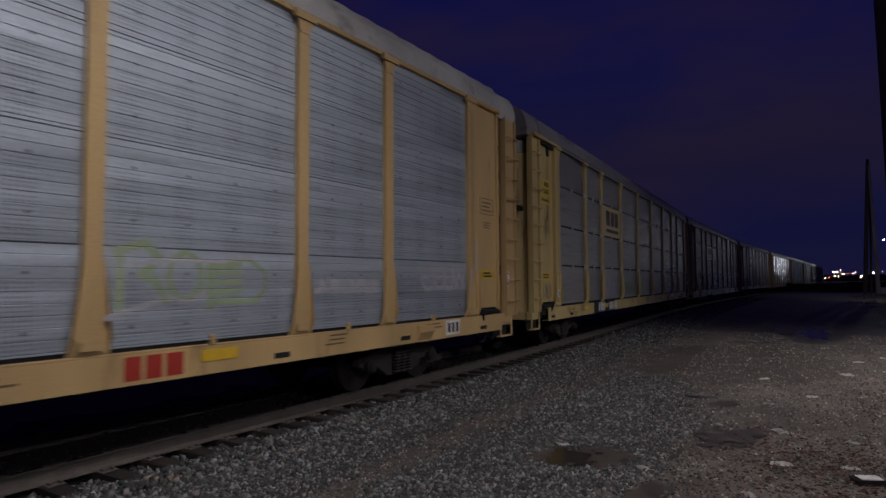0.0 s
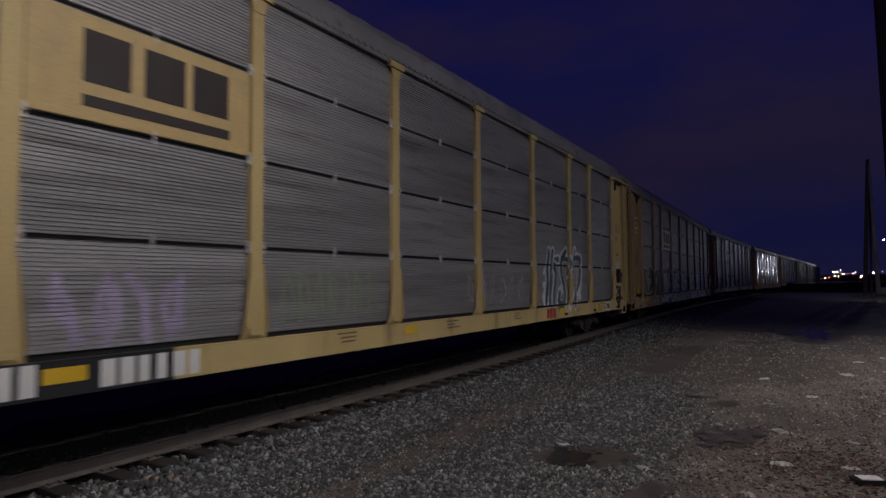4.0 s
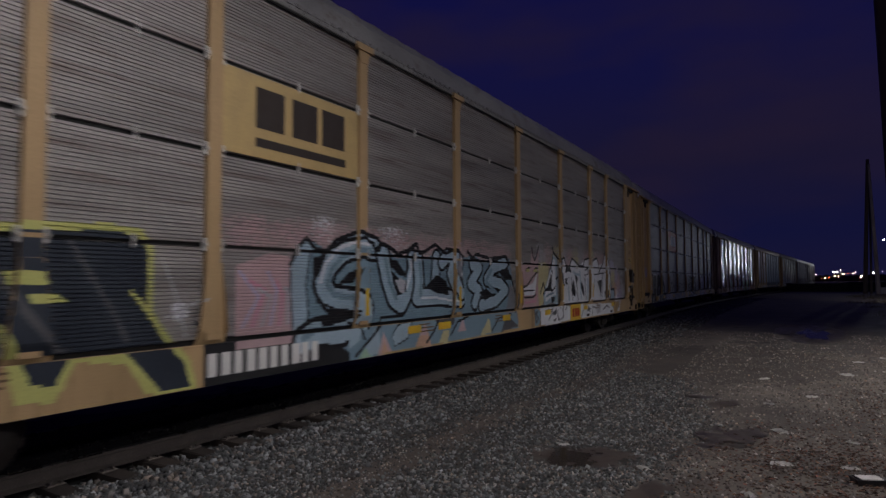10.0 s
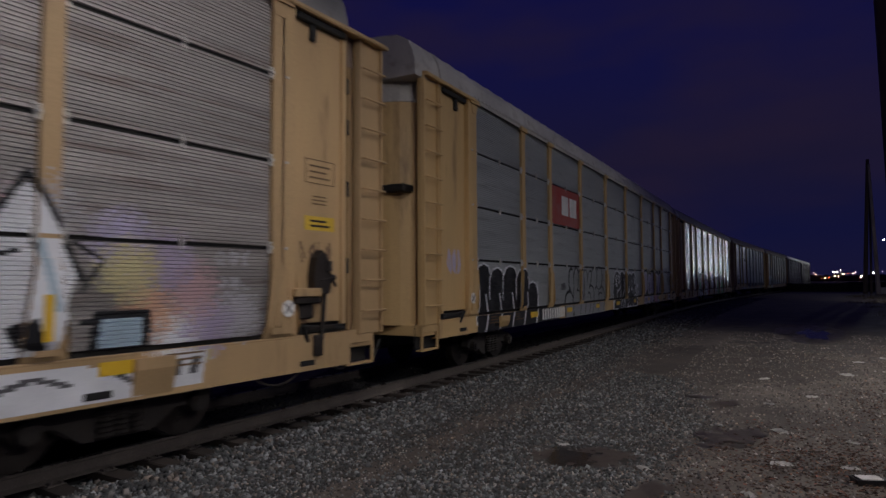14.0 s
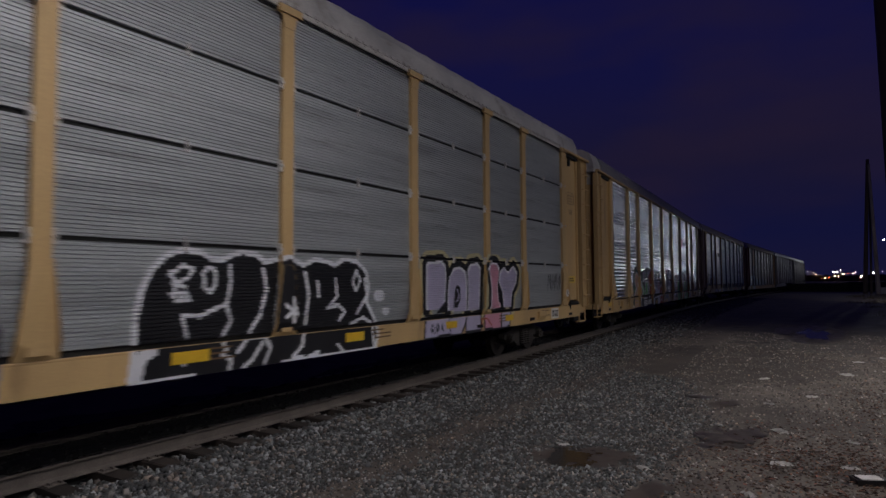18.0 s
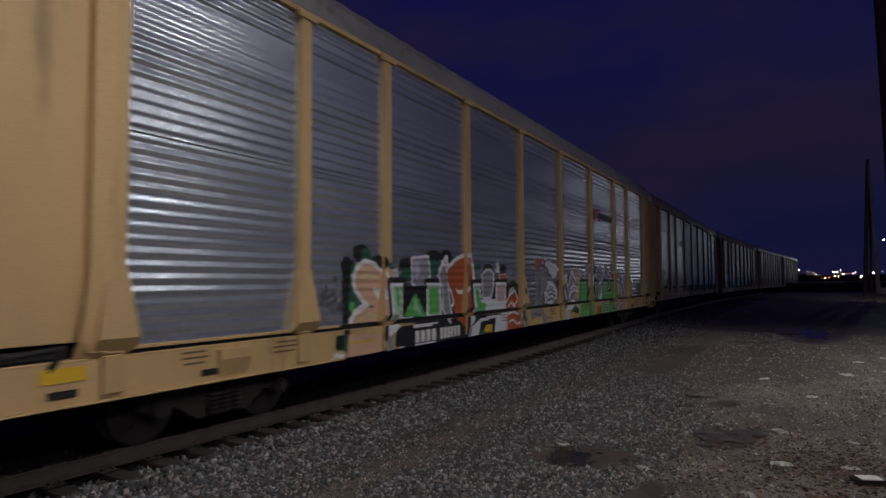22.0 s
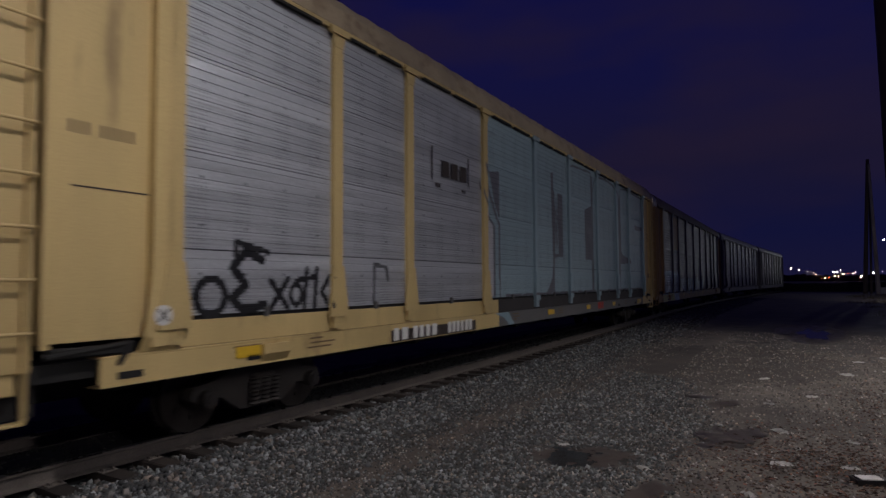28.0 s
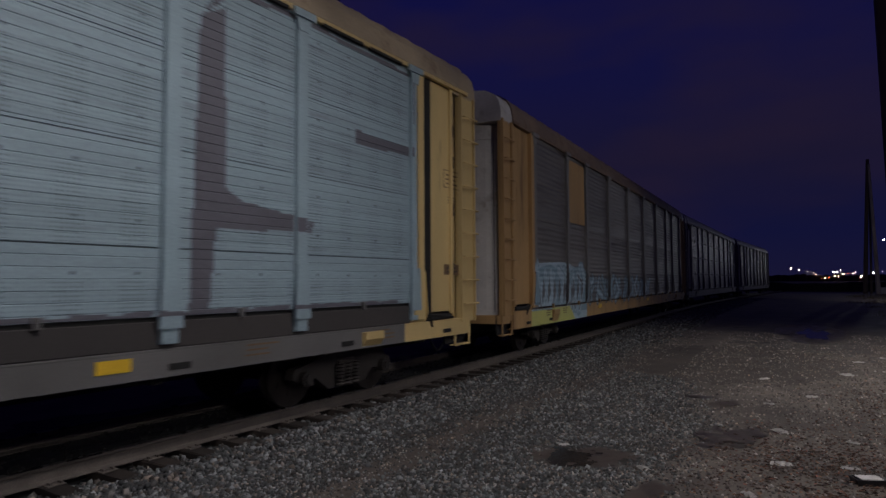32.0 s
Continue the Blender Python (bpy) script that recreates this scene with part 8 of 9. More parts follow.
def wet_patch(x0, x1, y0, y1, step, mat, label):
    """Wet, blackened dirt, draped on the ground with a ragged edge."""
    verts, faces, index = [], [], {}
    nx, ny = int((x1 - x0) / step), int((y1 - y0) / step)
    for j in range(ny + 1):
        for i in range(nx + 1):
            x, y = x0 + i * step, y0 + j * step
            u, v = 2 * i / nx - 1, 2 * j / ny - 1
            k = u * u * abs(u) + v * v + 0.55 * noise.noise((x * 0.45, y * 0.22, 3)) + 0.3 * noise.noise((x * 1.3, y * 0.7, 8)) + 0.35 * noise.noise((x * 5, y * 2.2, 1)) + 0.3 * noise.noise((x * 11, y * 5, 2))
            if k < 0.82 and in_puddle(x, y, 0.9) > 1:
                index[i, j] = len(verts)
                verts.append((x, y, ground_z(x, y) + (0.006 if mat is M_WET else 0.003)))
    for (i, j) in index:
        q = ((i, j), (i + 1, j), (i + 1, j + 1), (i, j + 1))
        if all(k in index for k in q):
            faces.append([index[k] for k in q])
    me = from_arrays("wet_ground", verts, faces, None, mat)
    me.polygons.foreach_set("use_smooth", [True] * len(me.polygons))
    tagged(new("wet_ground", me), label, "ground", kind="structure")


wet_patch(-5.2, 9.0, 17.5, 47.0, 0.14, M_WET, "wet blackened dirt across the yard")
wet_patch(-4.9, 0.4, 12.3, 21.0, 0.08, M_DAMP, "damp brown dirt with smeared wheel tracks")


# ---- stones: joined, too many to count ----
M_STONE = material("grey_ballast_stone", (0.150, 0.156, 0.153), 0.85, 0, 0.35, 12, 90, 0.4)


def stone_tint(mat, lo, hi, brown):
    """Sets each joined piece apart: most dull and dark, few pale, some brownish."""
    nt = mat.node_tree
    bs = nt.nodes["Principled BSDF"]
    link = bs.inputs["Base Color"].links[0]
    geo = nt.nodes.new("ShaderNodeNewGeometry")
    hsv = nt.nodes.new("ShaderNodeHueSaturation")
    power = nt.nodes.new("ShaderNodeMath")
    power.operation = "POWER"
    power.inputs[1].default_value = 3.0
    mr = nt.nodes.new("ShaderNodeMapRange")
    mr.inputs["To Min"].default_value, mr.inputs["To Max"].default_value = lo, hi
    nt.links.new(geo.outputs["Random Per Island"], power.inputs[0])
    nt.links.new(power.outputs[0], mr.inputs["Value"])
    nt.links.new(mr.outputs[0], hsv.inputs["Value"])
    ten = nt.nodes.new("ShaderNodeMath")
    ten.operation = "MULTIPLY"
    ten.inputs[1].default_value = 17.0
    wrap = nt.nodes.new("ShaderNodeMath")
    wrap.operation = "FRACT"
    mix = nt.nodes.new("ShaderNodeMix")
    mix.data_type = "RGBA"
    mix.inputs["B"].default_value = (*brown, 1)
    low = nt.nodes.new("ShaderNodeMapRange")
    low.inputs["From Min"].default_value, low.inputs["From Max"].default_value = 0.6, 1.0
    nt.links.new(geo.outputs["Random Per Island"], ten.inputs[0])
    nt.links.new(ten.outputs[0], wrap.inputs[0])
    nt.links.new(wrap.outputs[0], low.inputs["Value"])
    nt.links.new(low.outputs[0], mix.inputs["Factor"])
    nt.links.new(link.from_socket, mix.inputs["A"])
    nt.links.new(mix.outputs["Result"], hsv.inputs["Color"])
    nt.links.new(hsv.outputs[0], bs.inputs["Base Color"])


stone_tint(M_STONE, 0.36, 2.2, (0.15, 0.12, 0.095))


def stones(name, places, label, mat, rs):
    """places: rows of x, y, z, size. One mesh of many sharp crushed stones."""
    v = np.array([(x, y, z) for x in (-1, 1) for y in (-1, 1) for z in (-1, 1)], float) * 0.72
    f = np.array([(0, 1, 3), (0, 3, 2), (4, 6, 7), (4, 7, 5), (0, 4, 5), (0, 5, 1), (2, 3, 7), (2, 7, 6), (0, 2, 6), (0, 6, 4), (1, 5, 7), (1, 7, 3)])
    n = len(places)
    P = np.array(places)
    jitter = rs.uniform(0.55, 1.25, (n, len(v), 3))
    sc = P[:, 3][:, None, None] * rs.uniform(0.55, 1.35, (n, 1, 3))
    q = v[None] * jitter * sc
    for a, b in ((0, 1), (0, 2), (1, 2)):
        ang = rs.uniform(0, math.tau, n)
        c, s = np.cos(ang)[:, None], np.sin(ang)[:, None]
        u, w = q[:, :, a] * c - q[:, :, b] * s, q[:, :, a] * s + q[:, :, b] * c
        q[:, :, a], q[:, :, b] = u, w
    x, y, z = (q[:, :, i] + P[:, i][:, None] for i in range(3))
    verts = np.stack([x, y, z], 2).reshape(-1, 3)
    faces = (f[None] + (np.arange(n) * len(v))[:, None, None]).reshape(-1, 3)
    me = bpy.data.meshes.new(name)
    me.vertices.add(len(verts))
    me.vertices.foreach_set("co", verts.ravel())
    me.loops.add(faces.size)
    me.loops.foreach_set("vertex_index", faces.ravel())
    me.polygons.add(len(faces))
    me.polygons.foreach_set("loop_start", np.arange(0, faces.size, 3))
    me.materials.append(mat)
    me.update(calc_edges=True)
    me.validate()
    return tagged(new(name, me), label, "gravel", kind="stuff")


def scatter():
    rs = np.random.RandomState(7)
    rows, grit = [], []

    def keep(x, y, e):
        d = on_track(y)[0]
        if x < d + 0.86:
            return False
        edge = min(1, max(0, (e - x) / 0.9 + 0.5))
        streak = 0.62 + 0.75 * noise.noise((x * 0.9, y * 0.35, 2)) + 0.35 * noise.noise((x * 2.6, y * 1.9, 6))
        return rs.rand() < edge * min(1.0, max(0.08, streak + 0.2)) * (1.0 - 0.93 * rut(x, y))
    # the ballast's spread beside the track
    for _ in range(135000):
        y = 2.5 + 19.5 * rs.rand() ** 1.6
        x = rs.uniform(-6.7, -0.8)
        if in_puddle(x, y, 0.95) > 0.6 + 0.4 * rs.rand() and keep(x, y, gravel_edge(y)):
            rows.append((x, y, ground_z(x, y) + 0.004, rs.choice((0.010, 0.015, 0.020, 0.028), p=(0.36, 0.36, 0.22, 0.06)) * (1.0 + 0.35 * (x < -4.9))))
    for _ in range(9000):
        y = rs.uniform(20, 75)
        x = on_track(y)[0] + rs.uniform(0.9, 3.2) + 0.4 * rs.rand()
        rows.append((x, y, 0.0, rs.uniform(0.03, 0.05)))
    for _ in range(22000):
        y = rs.uniform(-14, 2.5)
        x = rs.uniform(-6.7, -1.2)
        if rs.rand() < min(1, max(0, (gravel_edge(y) - x) / 0.9 + 0.5)):
            rows.append((x, y, ground_z(x, y) + 0.004, rs.uniform(0.018, 0.034)))
    # shoulder by the tie ends, and the cribs between the ties
    for i in range(13000):
        s = 1.0 + 32 * rs.rand() ** 1.5 if i < 9000 else rs.uniform(-16, 1)
        lat = rs.uniform(0.82, 1.75)
        x, y, _t = on_track(s, lat)
        top = -0.085 if lat < 1.2 else -0.085 + min(1, (lat - 1.2) / 0.25) * 0.09
        rows.append((x, y, top + rs.uniform(0, 0.03), rs.uniform(0.022, 0.04)))
    shade_rows = []
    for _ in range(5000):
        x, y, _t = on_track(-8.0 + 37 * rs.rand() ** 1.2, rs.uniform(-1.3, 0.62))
        shade_rows.append((x, y, 0.01 + rs.uniform(0, 0.015), rs.uniform(0.018, 0.032)))
    stones("stained_ballast", shade_rows, "ballast stones between the rails, coloured black for the train's shade", M_UNDERSHADE, rs)
    stones("ballast_stones", rows, "crushed grey ballast stones beside the track", M_STONE, rs)
    for i in range(36000):
        y = 4.2 + 22 * rs.rand() ** 1.5
        x = rs.uniform(-3.0, 2.2 + 0.06 * y)
        if i % 9 == 0:
            x = -4.1 + rs.normal(0, 0.35)
        if in_puddle(x, y, 1.0) > 1:
            grit.append((x, y, ground_z(x, y) + 0.002, rs.choice((0.006, 0.010, 0.016), p=(0.5, 0.38, 0.12)) * (1 + y / 40)))
    stones("loose_grit", grit, "loose pebbles and grit on the dirt", M_GRIT, rs)


# Near-black: the shade under the train put into the stones' colour.
M_UNDERSHADE = material("train_shade_stone", (0.016, 0.015, 0.014), 0.85, 0, 0.4, 12, 90, 0.4)
M_GRIT = material("brown_grey_grit", (0.17, 0.155, 0.14), 0.9, 0, 0.4, 15, 90, 0.3)
stone_tint(M_GRIT, 0.5, 3.2, (0.15, 0.11, 0.08))
scatter()


# ---- the track: rails, ties, plates, spikes ----
track = new("railway_track")
tagged(track, "rusty steel rails on dark weathered wooden ties", "railway track")


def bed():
    """The bed between and beyond the rails, black with the train's shade painted in."""
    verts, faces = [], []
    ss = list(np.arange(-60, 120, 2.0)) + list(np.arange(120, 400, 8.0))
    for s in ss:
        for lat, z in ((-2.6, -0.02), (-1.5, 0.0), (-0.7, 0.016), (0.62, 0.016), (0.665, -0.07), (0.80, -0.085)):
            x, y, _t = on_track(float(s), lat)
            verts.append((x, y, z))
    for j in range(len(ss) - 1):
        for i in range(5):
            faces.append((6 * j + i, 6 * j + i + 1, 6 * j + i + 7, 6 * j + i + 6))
    part("ballast_bed", from_arrays("ballast_bed", verts, faces, None, M_UNDERSHADE), None, track, "ballast bed coloured black for the shade under the train")


bed()


def rail(lateral):
    prof = [(-0.07, 0), (0.07, 0), (0.07, 0.012), (0.012, 0.035), (0.01, 0.125), (0.036, 0.140), (0.037, 0.165), (0.025, 0.172), (-0.025, 0.172),
            (-0.037, 0.165), (-0.036, 0.140), (-0.01, 0.125), (-0.012, 0.035), (-0.07, 0.012)]
    verts, faces, idx = [], [], []
    ss = list(np.arange(-80, 120, 1.0)) + list(np.arange(120, 400, 5.0))
    n = len(prof)
    for s in ss:
        x, y, th = on_track(float(s), lateral)
        for px, pz in prof:
            verts.append((x + px * math.cos(th), y - px * math.sin(th), RAIL_Z - 0.172 + pz))
    for j in range(len(ss) - 1):
        for i in range(n):
            faces.append((j * n + i, j * n + (i + 1) % n, (j + 1) * n + (i + 1) % n, (j + 1) * n + i))
            idx.append(1 if i in (6, 7) else 0)
    return part("rail", from_arrays("rail", verts, faces, idx, M_RAIL, M_RAILTOP), None, track, "rusty rail with a worn polished head")


rail(0.7175 + 0.037)
rail(-0.7175 - 0.037)


def tie_mesh(seed):
    bm = bmesh.new()
    box(bm, -1.30, 1.30, -0.115, 0.115, -0.19, 0.010, 0.012)
    r = random.Random(seed)
    for v in bm.verts:
        v.co += Vector((r.uniform(-0.02, 0.02), r.uniform(-0.008, 0.008), r.uniform(-0.008, 0.0)))
    return mesh_of("tie", bm, M_TIE)


def plate_mesh():
    bm = bmesh.new()
    box(bm, -0.17, 0.17, -0.09, 0.09, 0.008, 0.022, 0.004)
    for sx in (-0.10, 0.10, 0.135):
        for sy in (-0.05, 0.05):
            box(bm, sx - 0.012, sx + 0.012, sy - 0.012, sy + 0.012, 0.02, 0.045, 0.003)
    return mesh_of("tie_plate", bm, M_RAIL)


TIES = [tie_mesh(i) for i in range(4)]
PLATE = plate_mesh()
for i in range(275):
    s = -25.4 + i * 0.52
    x, y, th = on_track(s)
    t = part("tie", TIES[i % 4], None, track)
    t.matrix_basis = pose(x, y, 0, 0, 0, -math.degrees(th) + 1.5 * math.sin(i * 1.7))
    if s < 40:
        x, y, th = on_track(s, 0.7545)
        p = part("tie_plate", PLATE, None, track)
        p.matrix_basis = pose(x, y, 0, 0, 0, -math.degrees(th))


# ---- litter on the dirt ----
M_PAPER = material("dirty_white_paper", (0.62, 0.60, 0.56), 0.8, 0, 0.25, 6)
M_PLASTIC = material("black_plastic", (0.012, 0.012, 0.014), 0.4, 0, 0.2, 6)
M_LEAF = material("dead_brown_leaves", (0.10, 0.058, 0.036), 0.9, 0, 0.4, 20)
stone_tint(M_LEAF, 0.4, 2.6, (0.12, 0.045, 0.03))


def scrap(x, y, w, d, seed, mat=None, label="crumpled dirty white paper scrap on the dirt"):
    r = random.Random(seed)
    bm = bmesh.new()
    n = 6
    grid = [[bm.verts.new((w * (i / n - 0.5) * (1 + 0.2 * r.random()), d * (j / n - 0.5) * (1 + 0.2 * r.random()), 0.006 + r.uniform(0, 0.03) * (1 if 0 < i < n and 0 < j < n else 0.3))) for i in range(n + 1)] for j in range(n + 1)]
    for j in range(n):
        for i in range(n):
            if (i, j) not in ((0, 0), (n - 1, 0), (0, n - 1)) or r.random() < 0.4:
                bm.faces.new((grid[j][i], grid[j][i + 1], grid[j + 1][i + 1], grid[j + 1][i]))
    bmesh.ops.solidify(bm, geom=bm.faces[:], thickness=0.004)
    me = mesh_of("paper_scrap", bm, mat or M_PAPER)
    return thing("paper_scrap", me, label, "litter", "litter scattered on the yard", "", pose(x, y, ground_z(x, y) + 0.002, 0, 0, r.uniform(0, 180)))


for i, (x, y, w, d) in enumerate(((-0.59, 9.25, 0.24, 0.14), (-0.48, 7.52, 0.2, 0.12), (0.13, 7.78, 0.16, 0.07), (-0.68, 6.38, 0.14, 0.08), (-0.29, 12.03, 0.18, 0.13), (-1.14, 13.91, 0.26, 0.12),
                                  (0.28, 15.22, 0.26, 0.2), (-1.71, 6.70, 0.16, 0.08), (-2.75, 7.17, 0.12, 0.04), (-0.35, 8.3, 0.1, 0.05), (-0.85, 11.1, 0.14, 0.08), (0.9, 12.4, 0.2, 0.1),
                                  (0.85, 13.3, 0.15, 0.1), (0.2, 9.05, 0.13, 0.06), (0.55, 17.8, 0.25, 0.12), (1.1, 18.9, 0.25, 0.1))):
    scrap(x, y, w, d, i)


def tray(x, y):
    """A black plastic tray with a white lid sheet on it."""
    ob = new("plastic_tray")
    tagged(ob, "black plastic tray with a white sheet in it, lying on dirt", "litter")
    ob.matrix_world = pose(x, y, ground_z(x, y) + 0.004, 0, 0, 25)
    bm = bmesh.new()
    out = [(-0.14, -0.09), (0.14, -0.09), (0.14, 0.09), (-0.14, 0.09)]
    lo = [bm.verts.new((a * 0.85, b * 0.85, 0)) for a, b in out]
    hi = [bm.verts.new((a, b, 0.06)) for a, b in out]
    inn = [bm.verts.new((a * 0.9, b * 0.9, 0.06)) for a, b in out]
    flo = [bm.verts.new((a * 0.8, b * 0.8, 0.02)) for a, b in out]
    for a, b in ((lo, hi), (hi, inn), (inn, flo)):
        for i in range(4):
            bm.faces.new((a[i], a[(i + 1) % 4], b[(i + 1) % 4], b[i]))
    bm.faces.new(lo[::-1])
    bm.faces.new(flo)
    bmesh.ops.recalc_face_normals(bm, faces=bm.faces)
    part("tray", bm, M_PLASTIC, ob)
    bm = bmesh.new()
    box(bm, -0.09, 0.11, -0.065, 0.07, 0.055, 0.066, 0.003)
    part("sheet", bm, M_PAPER, ob, "dirty white sheet")


tray(0.27, 7.32)


def leaves():
    rs = np.random.RandomState(5)
    verts, faces = [], []
    for _ in range(5200):
        x, y = rs.normal(0.1, 0.75), rs.normal(7.5, 1.1)
        if rs.rand() < 0.3:
            x, y = rs.normal(1.0, 0.5), rs.normal(11.5, 1.3)
        a, r = rs.uniform(0, 6.3), rs.uniform(0.012, 0.035)
        z = ground_z(x, y) + rs.uniform(0.005, 0.03)
        n = len(verts)
        for k, (u, v) in enumerate(((-1, 0), (0, -0.45), (1, 0), (0, 0.45))):
            verts.append((x + r * (u * math.cos(a) - v * math.sin(a)), y + r * (u * math.sin(a) + v * math.cos(a)), z + (0.014 * rs.rand() if k % 2 else 0)))
        faces += [(n, n + 1, n + 2), (n, n + 2, n + 3)]
    tagged(new("dead_leaves", from_arrays("dead_leaves", verts, faces, None, M_LEAF)), "trodden dead brown leaves on dirt", "leaves", kind="stuff")


leaves()


def weeds():
    rs = np.random.RandomState(9)
    verts, faces = [], []
    spots = [(on_track(6.8, 1.9)[:2], 14)] + [((rs.uniform(2.0, 9.0), rs.uniform(30, 95)), 40) for _ in range(90)]
    for (cx, cy), m in spots:
        for _ in range(m):
            x, y = cx + rs.normal(0, 0.05 if m < 20 else 0.5), cy + rs.normal(0, 0.05 if m < 20 else 0.8)
            h, a = rs.uniform(0.04, 0.14) * (1 if m < 20 else 2.0), rs.uniform(0, 6.3)
            n = len(verts)
            z = ground_z(x, y)
            w = 0.004 if m < 20 else 0.015
            verts += [(x - w * math.sin(a), y + w * math.cos(a), z), (x + w * math.sin(a), y - w * math.cos(a), z), (x + h * 0.5 * math.cos(a), y + h * 0.5 * math.sin(a), z + h)]
            faces.append((n, n + 1, n + 2))
    tagged(new("dry_grass", from_arrays("dry_grass", verts, faces, None, M_GRASS)), "sparse dry grass tufts along the yard", "grass", kind="stuff")


M_GRASS = material("dry_grass_blades", (0.14, 0.12, 0.06), 0.9, 0, 0.3, 10)
weeds()


# ---- poles, wires, far lamps, skyline ----
M_POLE = material("weathered_pole_wood", (0.11, 0.085, 0.065), 0.85, 0, 0.35, 2, 40, 0.4, streak=True)
M_DARK = material("dark_foliage", (0.012, 0.014, 0.010), 0.95, 0, 0.4, 0.5)
M_LAMPGLOW = glow("white_lamp_glow", (0.85, 0.95, 1.0), 60)
M_WARM = glow("warm_town_light", (1.0, 0.72, 0.5), 26)
M_COOL = glow("cool_town_light", (0.95, 0.97, 1.0), 34)
M_RED = glow("red_tail_light", (1.0, 0.12, 0.06), 5)


def utility_pole(base, top, r0, r1, label, arm=True, wood=None):
    ob = new("utility_pole")
    tagged(ob, label, "utility pole", "utility poles along the yard")
    bm = bmesh.new()
    a, b = Vector(base), Vector(top)
    for i in range(6):
        u, v = i / 6, (i + 1) / 6
        tube(bm, a.lerp(b, u), a.lerp(b, v), r0 + (r1 - r0) * u, 12, r0 + (r1 - r0) * v)
    bmesh.ops.remove_doubles(bm, verts=bm.verts, dist=0.002)
    part("shaft", bm, wood or M_POLE, ob)
    if arm:
        bm = bmesh.new()
        c = a.lerp(b, 0.95)
        box(bm, c.x - 1.1, c.x + 1.1, c.y - 0.06, c.y + 0.06, c.z - 0.06, c.z + 0.06, 0.01)
        part("crossarm", bm, M_POLE, ob)
    return ob


# Pale copy of the pole wood: the lamp light on it is in the colour.
M_LITPOLE = material("lamplit_pole_wood", (0.34, 0.30, 0.25), 0.85, 0, 0.35, 2, 40, 0.4, streak=True)
utility_pole((5.75, 101.0, -0.3), (5.34, 103.0, 17.8), 0.30, 0.15, "leaning weathered wooden utility pole, coloured pale as if lit by a lamp", False, M_LITPOLE)
utility_pole((4.36, 103.5, -0.3), (5.25, 103.5, 18.6), 0.30, 0.2, "tall dark wooden utility pole", False)
utility_pole((5.1, 104.0, -0.3), (5.41, 104.0, 16.5), 0.16, 0.12, "thin dark bracing pole beside a utility pole", False)
utility_pole((2.47, 30.0, -0.3), (2.08, 30.0, 19.0), 0.27, 0.24, "dark wooden utility pole at the yard's edge", False)


def street_lamp(at):
    ob = new("street_lamp")
    tagged(ob, "tall street lamp with a glowing white head", "street lamp")
    x, y, z = at
    bm = bmesh.new()
    tube(bm, (x + 2.2, y, -0.2), (x + 2.2, y, z + 0.3), 0.12, 10, 0.07)
    part("pole", bm, M_POLE, ob)
    bm = bmesh.new()
    tube(bm, (x + 2.2, y, z + 0.2), (x + 0.2, y, z + 0.28), 0.05, 8)
    part("arm", bm, M_POLE, ob)
    bm = bmesh.new()
    bmesh.ops.create_icosphere(bm, subdivisions=2, radius=0.26)
    for v in bm.verts:
        v.co = Vector((v.co.x * 1.2, v.co.y, v.co.z * 0.6)) + Vector((x, y, z + 0.26))
    part("glowing_head", bm, M_LAMPGLOW, ob, "glowing white lamp head")


street_lamp(LAMP_FAR)


def far_light(px, py, dist, r, mat):
    """A town light, once a glint, at a bearing and height as seen from the camera."""
    ax = math.atan((px - 784) / 1095) - HEADING
    x, y = dist * math.sin(ax), dist * math.cos(ax)
    z = EYE[2] + dist * math.cos(ax + HEADING) * (495 - py) / 1095
    z = max(z, r)
    ob = new("distant_glow")
    tagged(ob, "small glowing head on a pole, town lamps and one pole glint", "lamp", "distant town lights")
    ob.matrix_world = pose(x, y, -0.02)
    bm = bmesh.new()
    tube(bm, (0, 0, 0), (0, 0, z), 0.12, 6, 0.08)
    part("pole", bm, M_POLE, ob)
    bm = bmesh.new()
    bmesh.ops.create_icosphere(bm, subdivisions=1, radius=r * 0.42)
    bmesh.ops.translate(bm, verts=bm.verts, vec=(0, 0, z))
    part("glowing_head", bm, mat, ob)


# The spot at 1545, 398 is a glint on the pole, made to glow.
for px, py, r, m in ((1399, 475, 1.1, M_WARM), (1413, 478, 0.8, M_WARM), (1427, 481, 0.35, M_WARM), (1437, 483, 0.5, M_WARM), (1443, 486, 0.5, M_WARM), (1460, 492, 1.0, M_WARM), (1466, 491, 0.7, M_RED),
                     (1474, 482, 1.2, M_COOL), (1480, 481, 1.0, M_COOL), (1487, 478, 0.8, M_WARM), (1476, 489, 0.8, M_WARM), (1483, 489, 0.8, M_WARM), (1491, 486, 0.8, M_WARM), (1499, 484, 0.4, M_RED),
                     (1509, 484, 0.7, M_WARM), (1513, 482, 0.8, M_WARM), (1523, 490, 1.4, M_COOL), (1519, 495, 0.5, M_RED), (1544, 483, 0.9, M_COOL), (1545, 398, 0.6, M_COOL), (1561, 481, 0.5, M_WARM), (1453, 493, 0.5, M_RED)):
    far_light(px, py, 620.0, r, m)


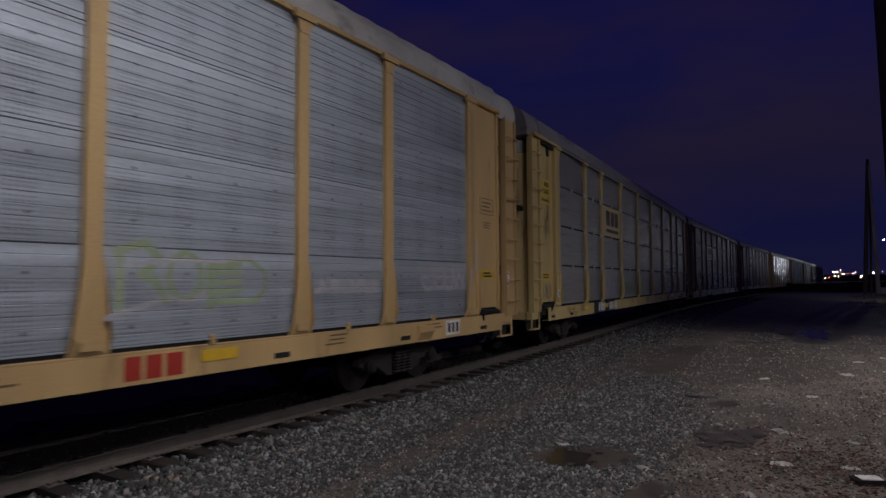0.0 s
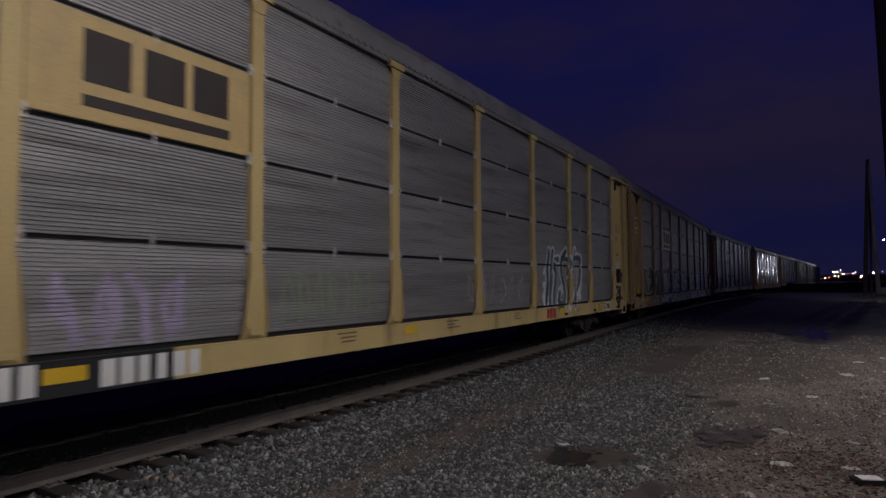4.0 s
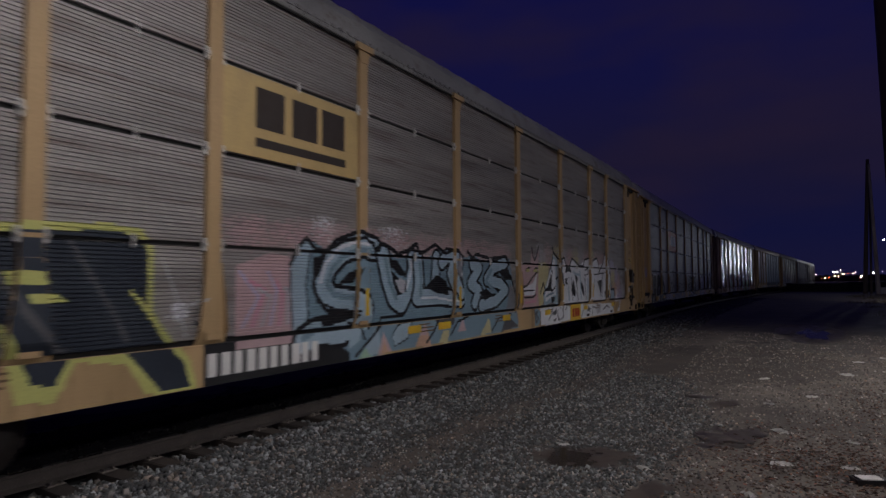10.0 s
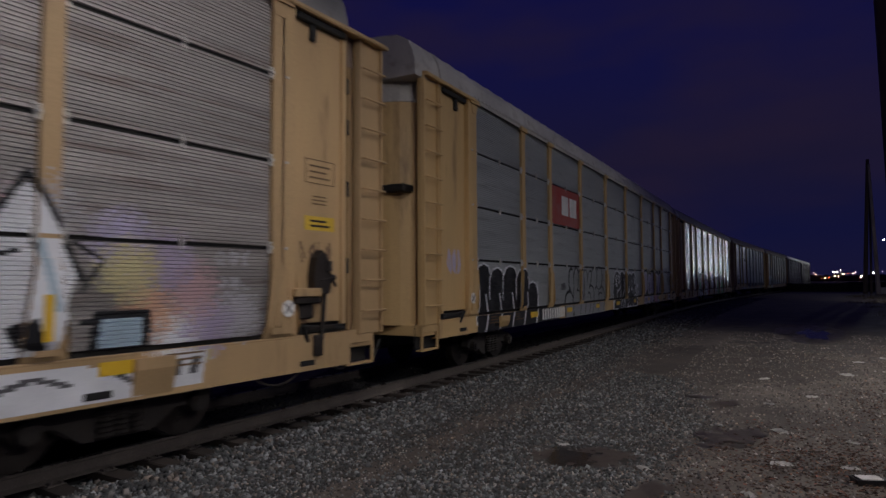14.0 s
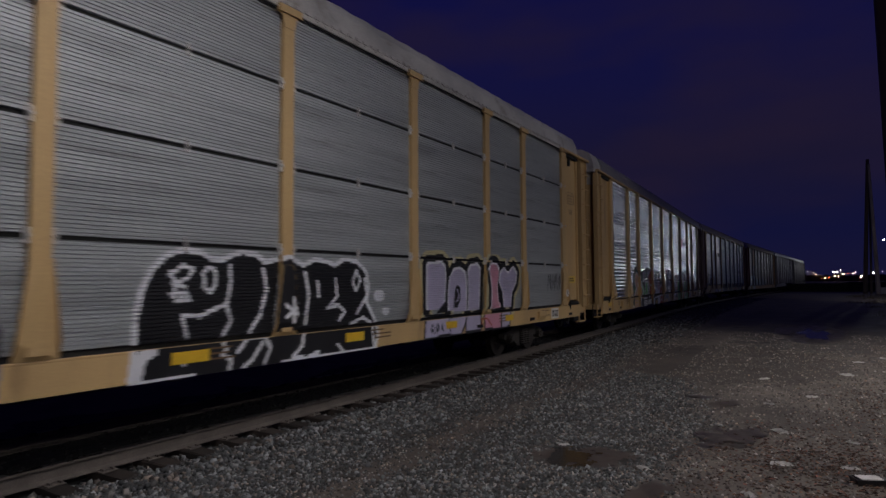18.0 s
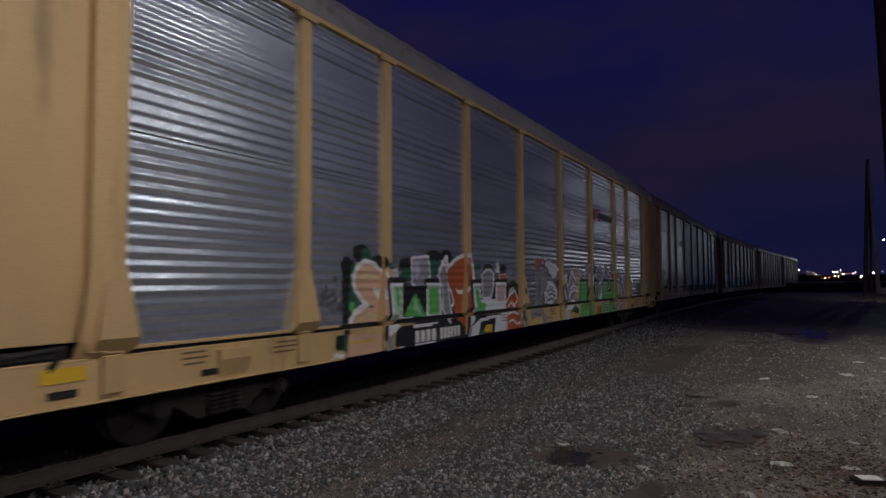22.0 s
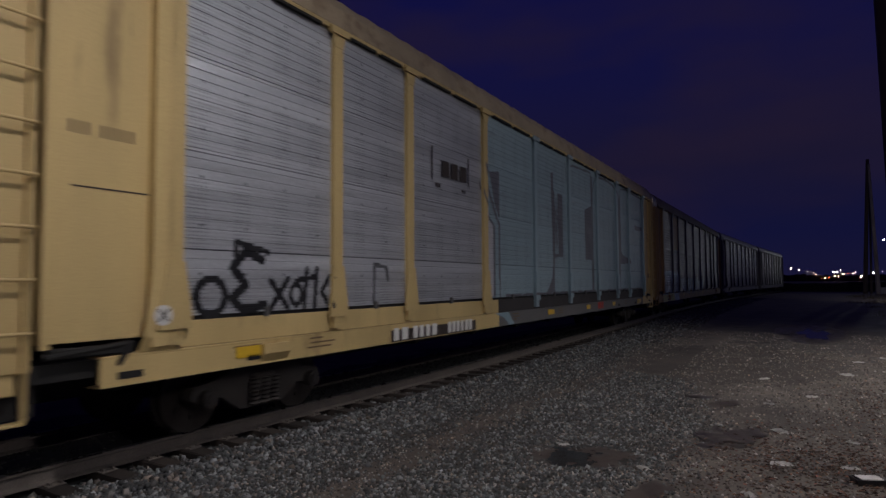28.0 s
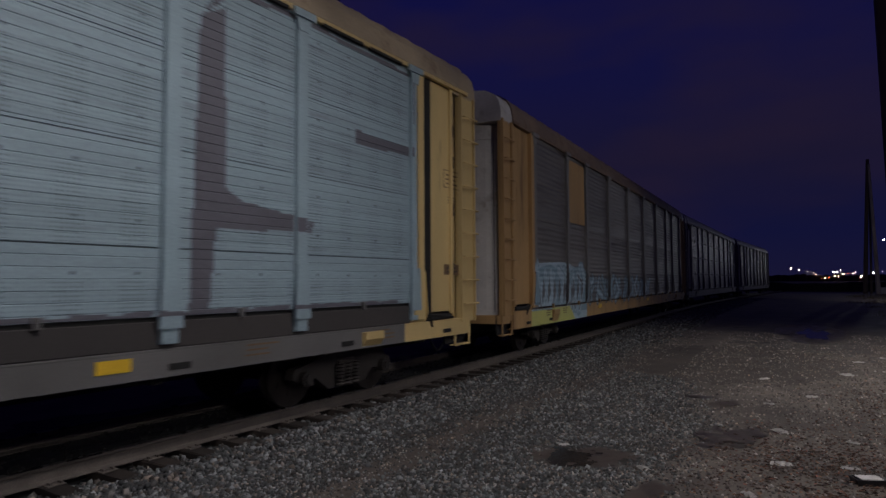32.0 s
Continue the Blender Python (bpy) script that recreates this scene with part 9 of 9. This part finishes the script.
def skyline(name, path, height, seed, label):
    """A long low band of dark scrub with an uneven top."""
    r = random.Random(seed)
    verts, faces = [], []
    pts = []
    for (xa, ya), (xb, yb) in zip(path, path[1:]):
        n = max(2, int(math.hypot(xb - xa, yb - ya) / 2.5))
        pts += [(xa + (xb - xa) * i / n, ya + (yb - ya) * i / n) for i in range(n)]
    for x, y in pts:
        h = height * (0.6 + 0.5 * abs(noise.noise((x * 0.05, y * 0.05, seed))) + 0.25 * r.random())
        verts += [(x, y, -0.5), (x, y, h)]
    for i in range(len(pts) - 1):
        faces.append((2 * i, 2 * i + 2, 2 * i + 3, 2 * i + 1))
    ob = new(name, from_arrays(name, verts, faces, None, M_DARK))
    sol = ob.modifiers.new("depth", "SOLIDIFY")
    sol.thickness = 3.0
    return tagged(ob, label, "scrub", kind="structure")


# First bank is added, to keep sky light off the ground beyond the rails.
skyline("backdrop_scrub", [(-14, -80), (-14, 30), (-16, 110), (-30, 300), (-60, 500)], 4.0, 3, "dark bank added beyond the track to keep sky light out")
skyline("backdrop_trees", [(-420, 800), (-120, 850), (60, 860), (240, 840), (600, 700)], 9.0, 4, "dark low trees on the horizon")


def wall_block(x, y):
    bm = bmesh.new()
    box(bm, -0.9, 0.9, -0.35, 0.35, -0.1, 0.85, 0.05)
    me = mesh_of("concrete_block", bm, material("pale_concrete", (0.42, 0.41, 0.39), 0.85, 0, 0.25, 3, 50, 0.3))
    thing("concrete_block", me, "pale weathered concrete block beside the pole", "concrete block", at=pose(x, y, 0, 0, 0, 8))


skyline("backdrop_bank", [(-16, 124), (-5.2, 119), (1, 118), (7, 120), (14, 126), (60, 150)], 1.75, 6, "dark low scrub bank at the yard's far end")
wall_block(6.46, 103.0)


def motions():
    """The train rolls along the track; every wheelset turns with it."""
    for k, car in enumerate(CARS):
        walk(car, [(t, car_pose(k, float(t))) for t in range(0, 33)])
    for w, dy in WHEELSETS:
        walk(w, [(i / 10, pose(0, dy, 0.42, math.degrees(travelled(i / 10) / 0.42), 0, 0)) for i in range(0, 321)])


motions()
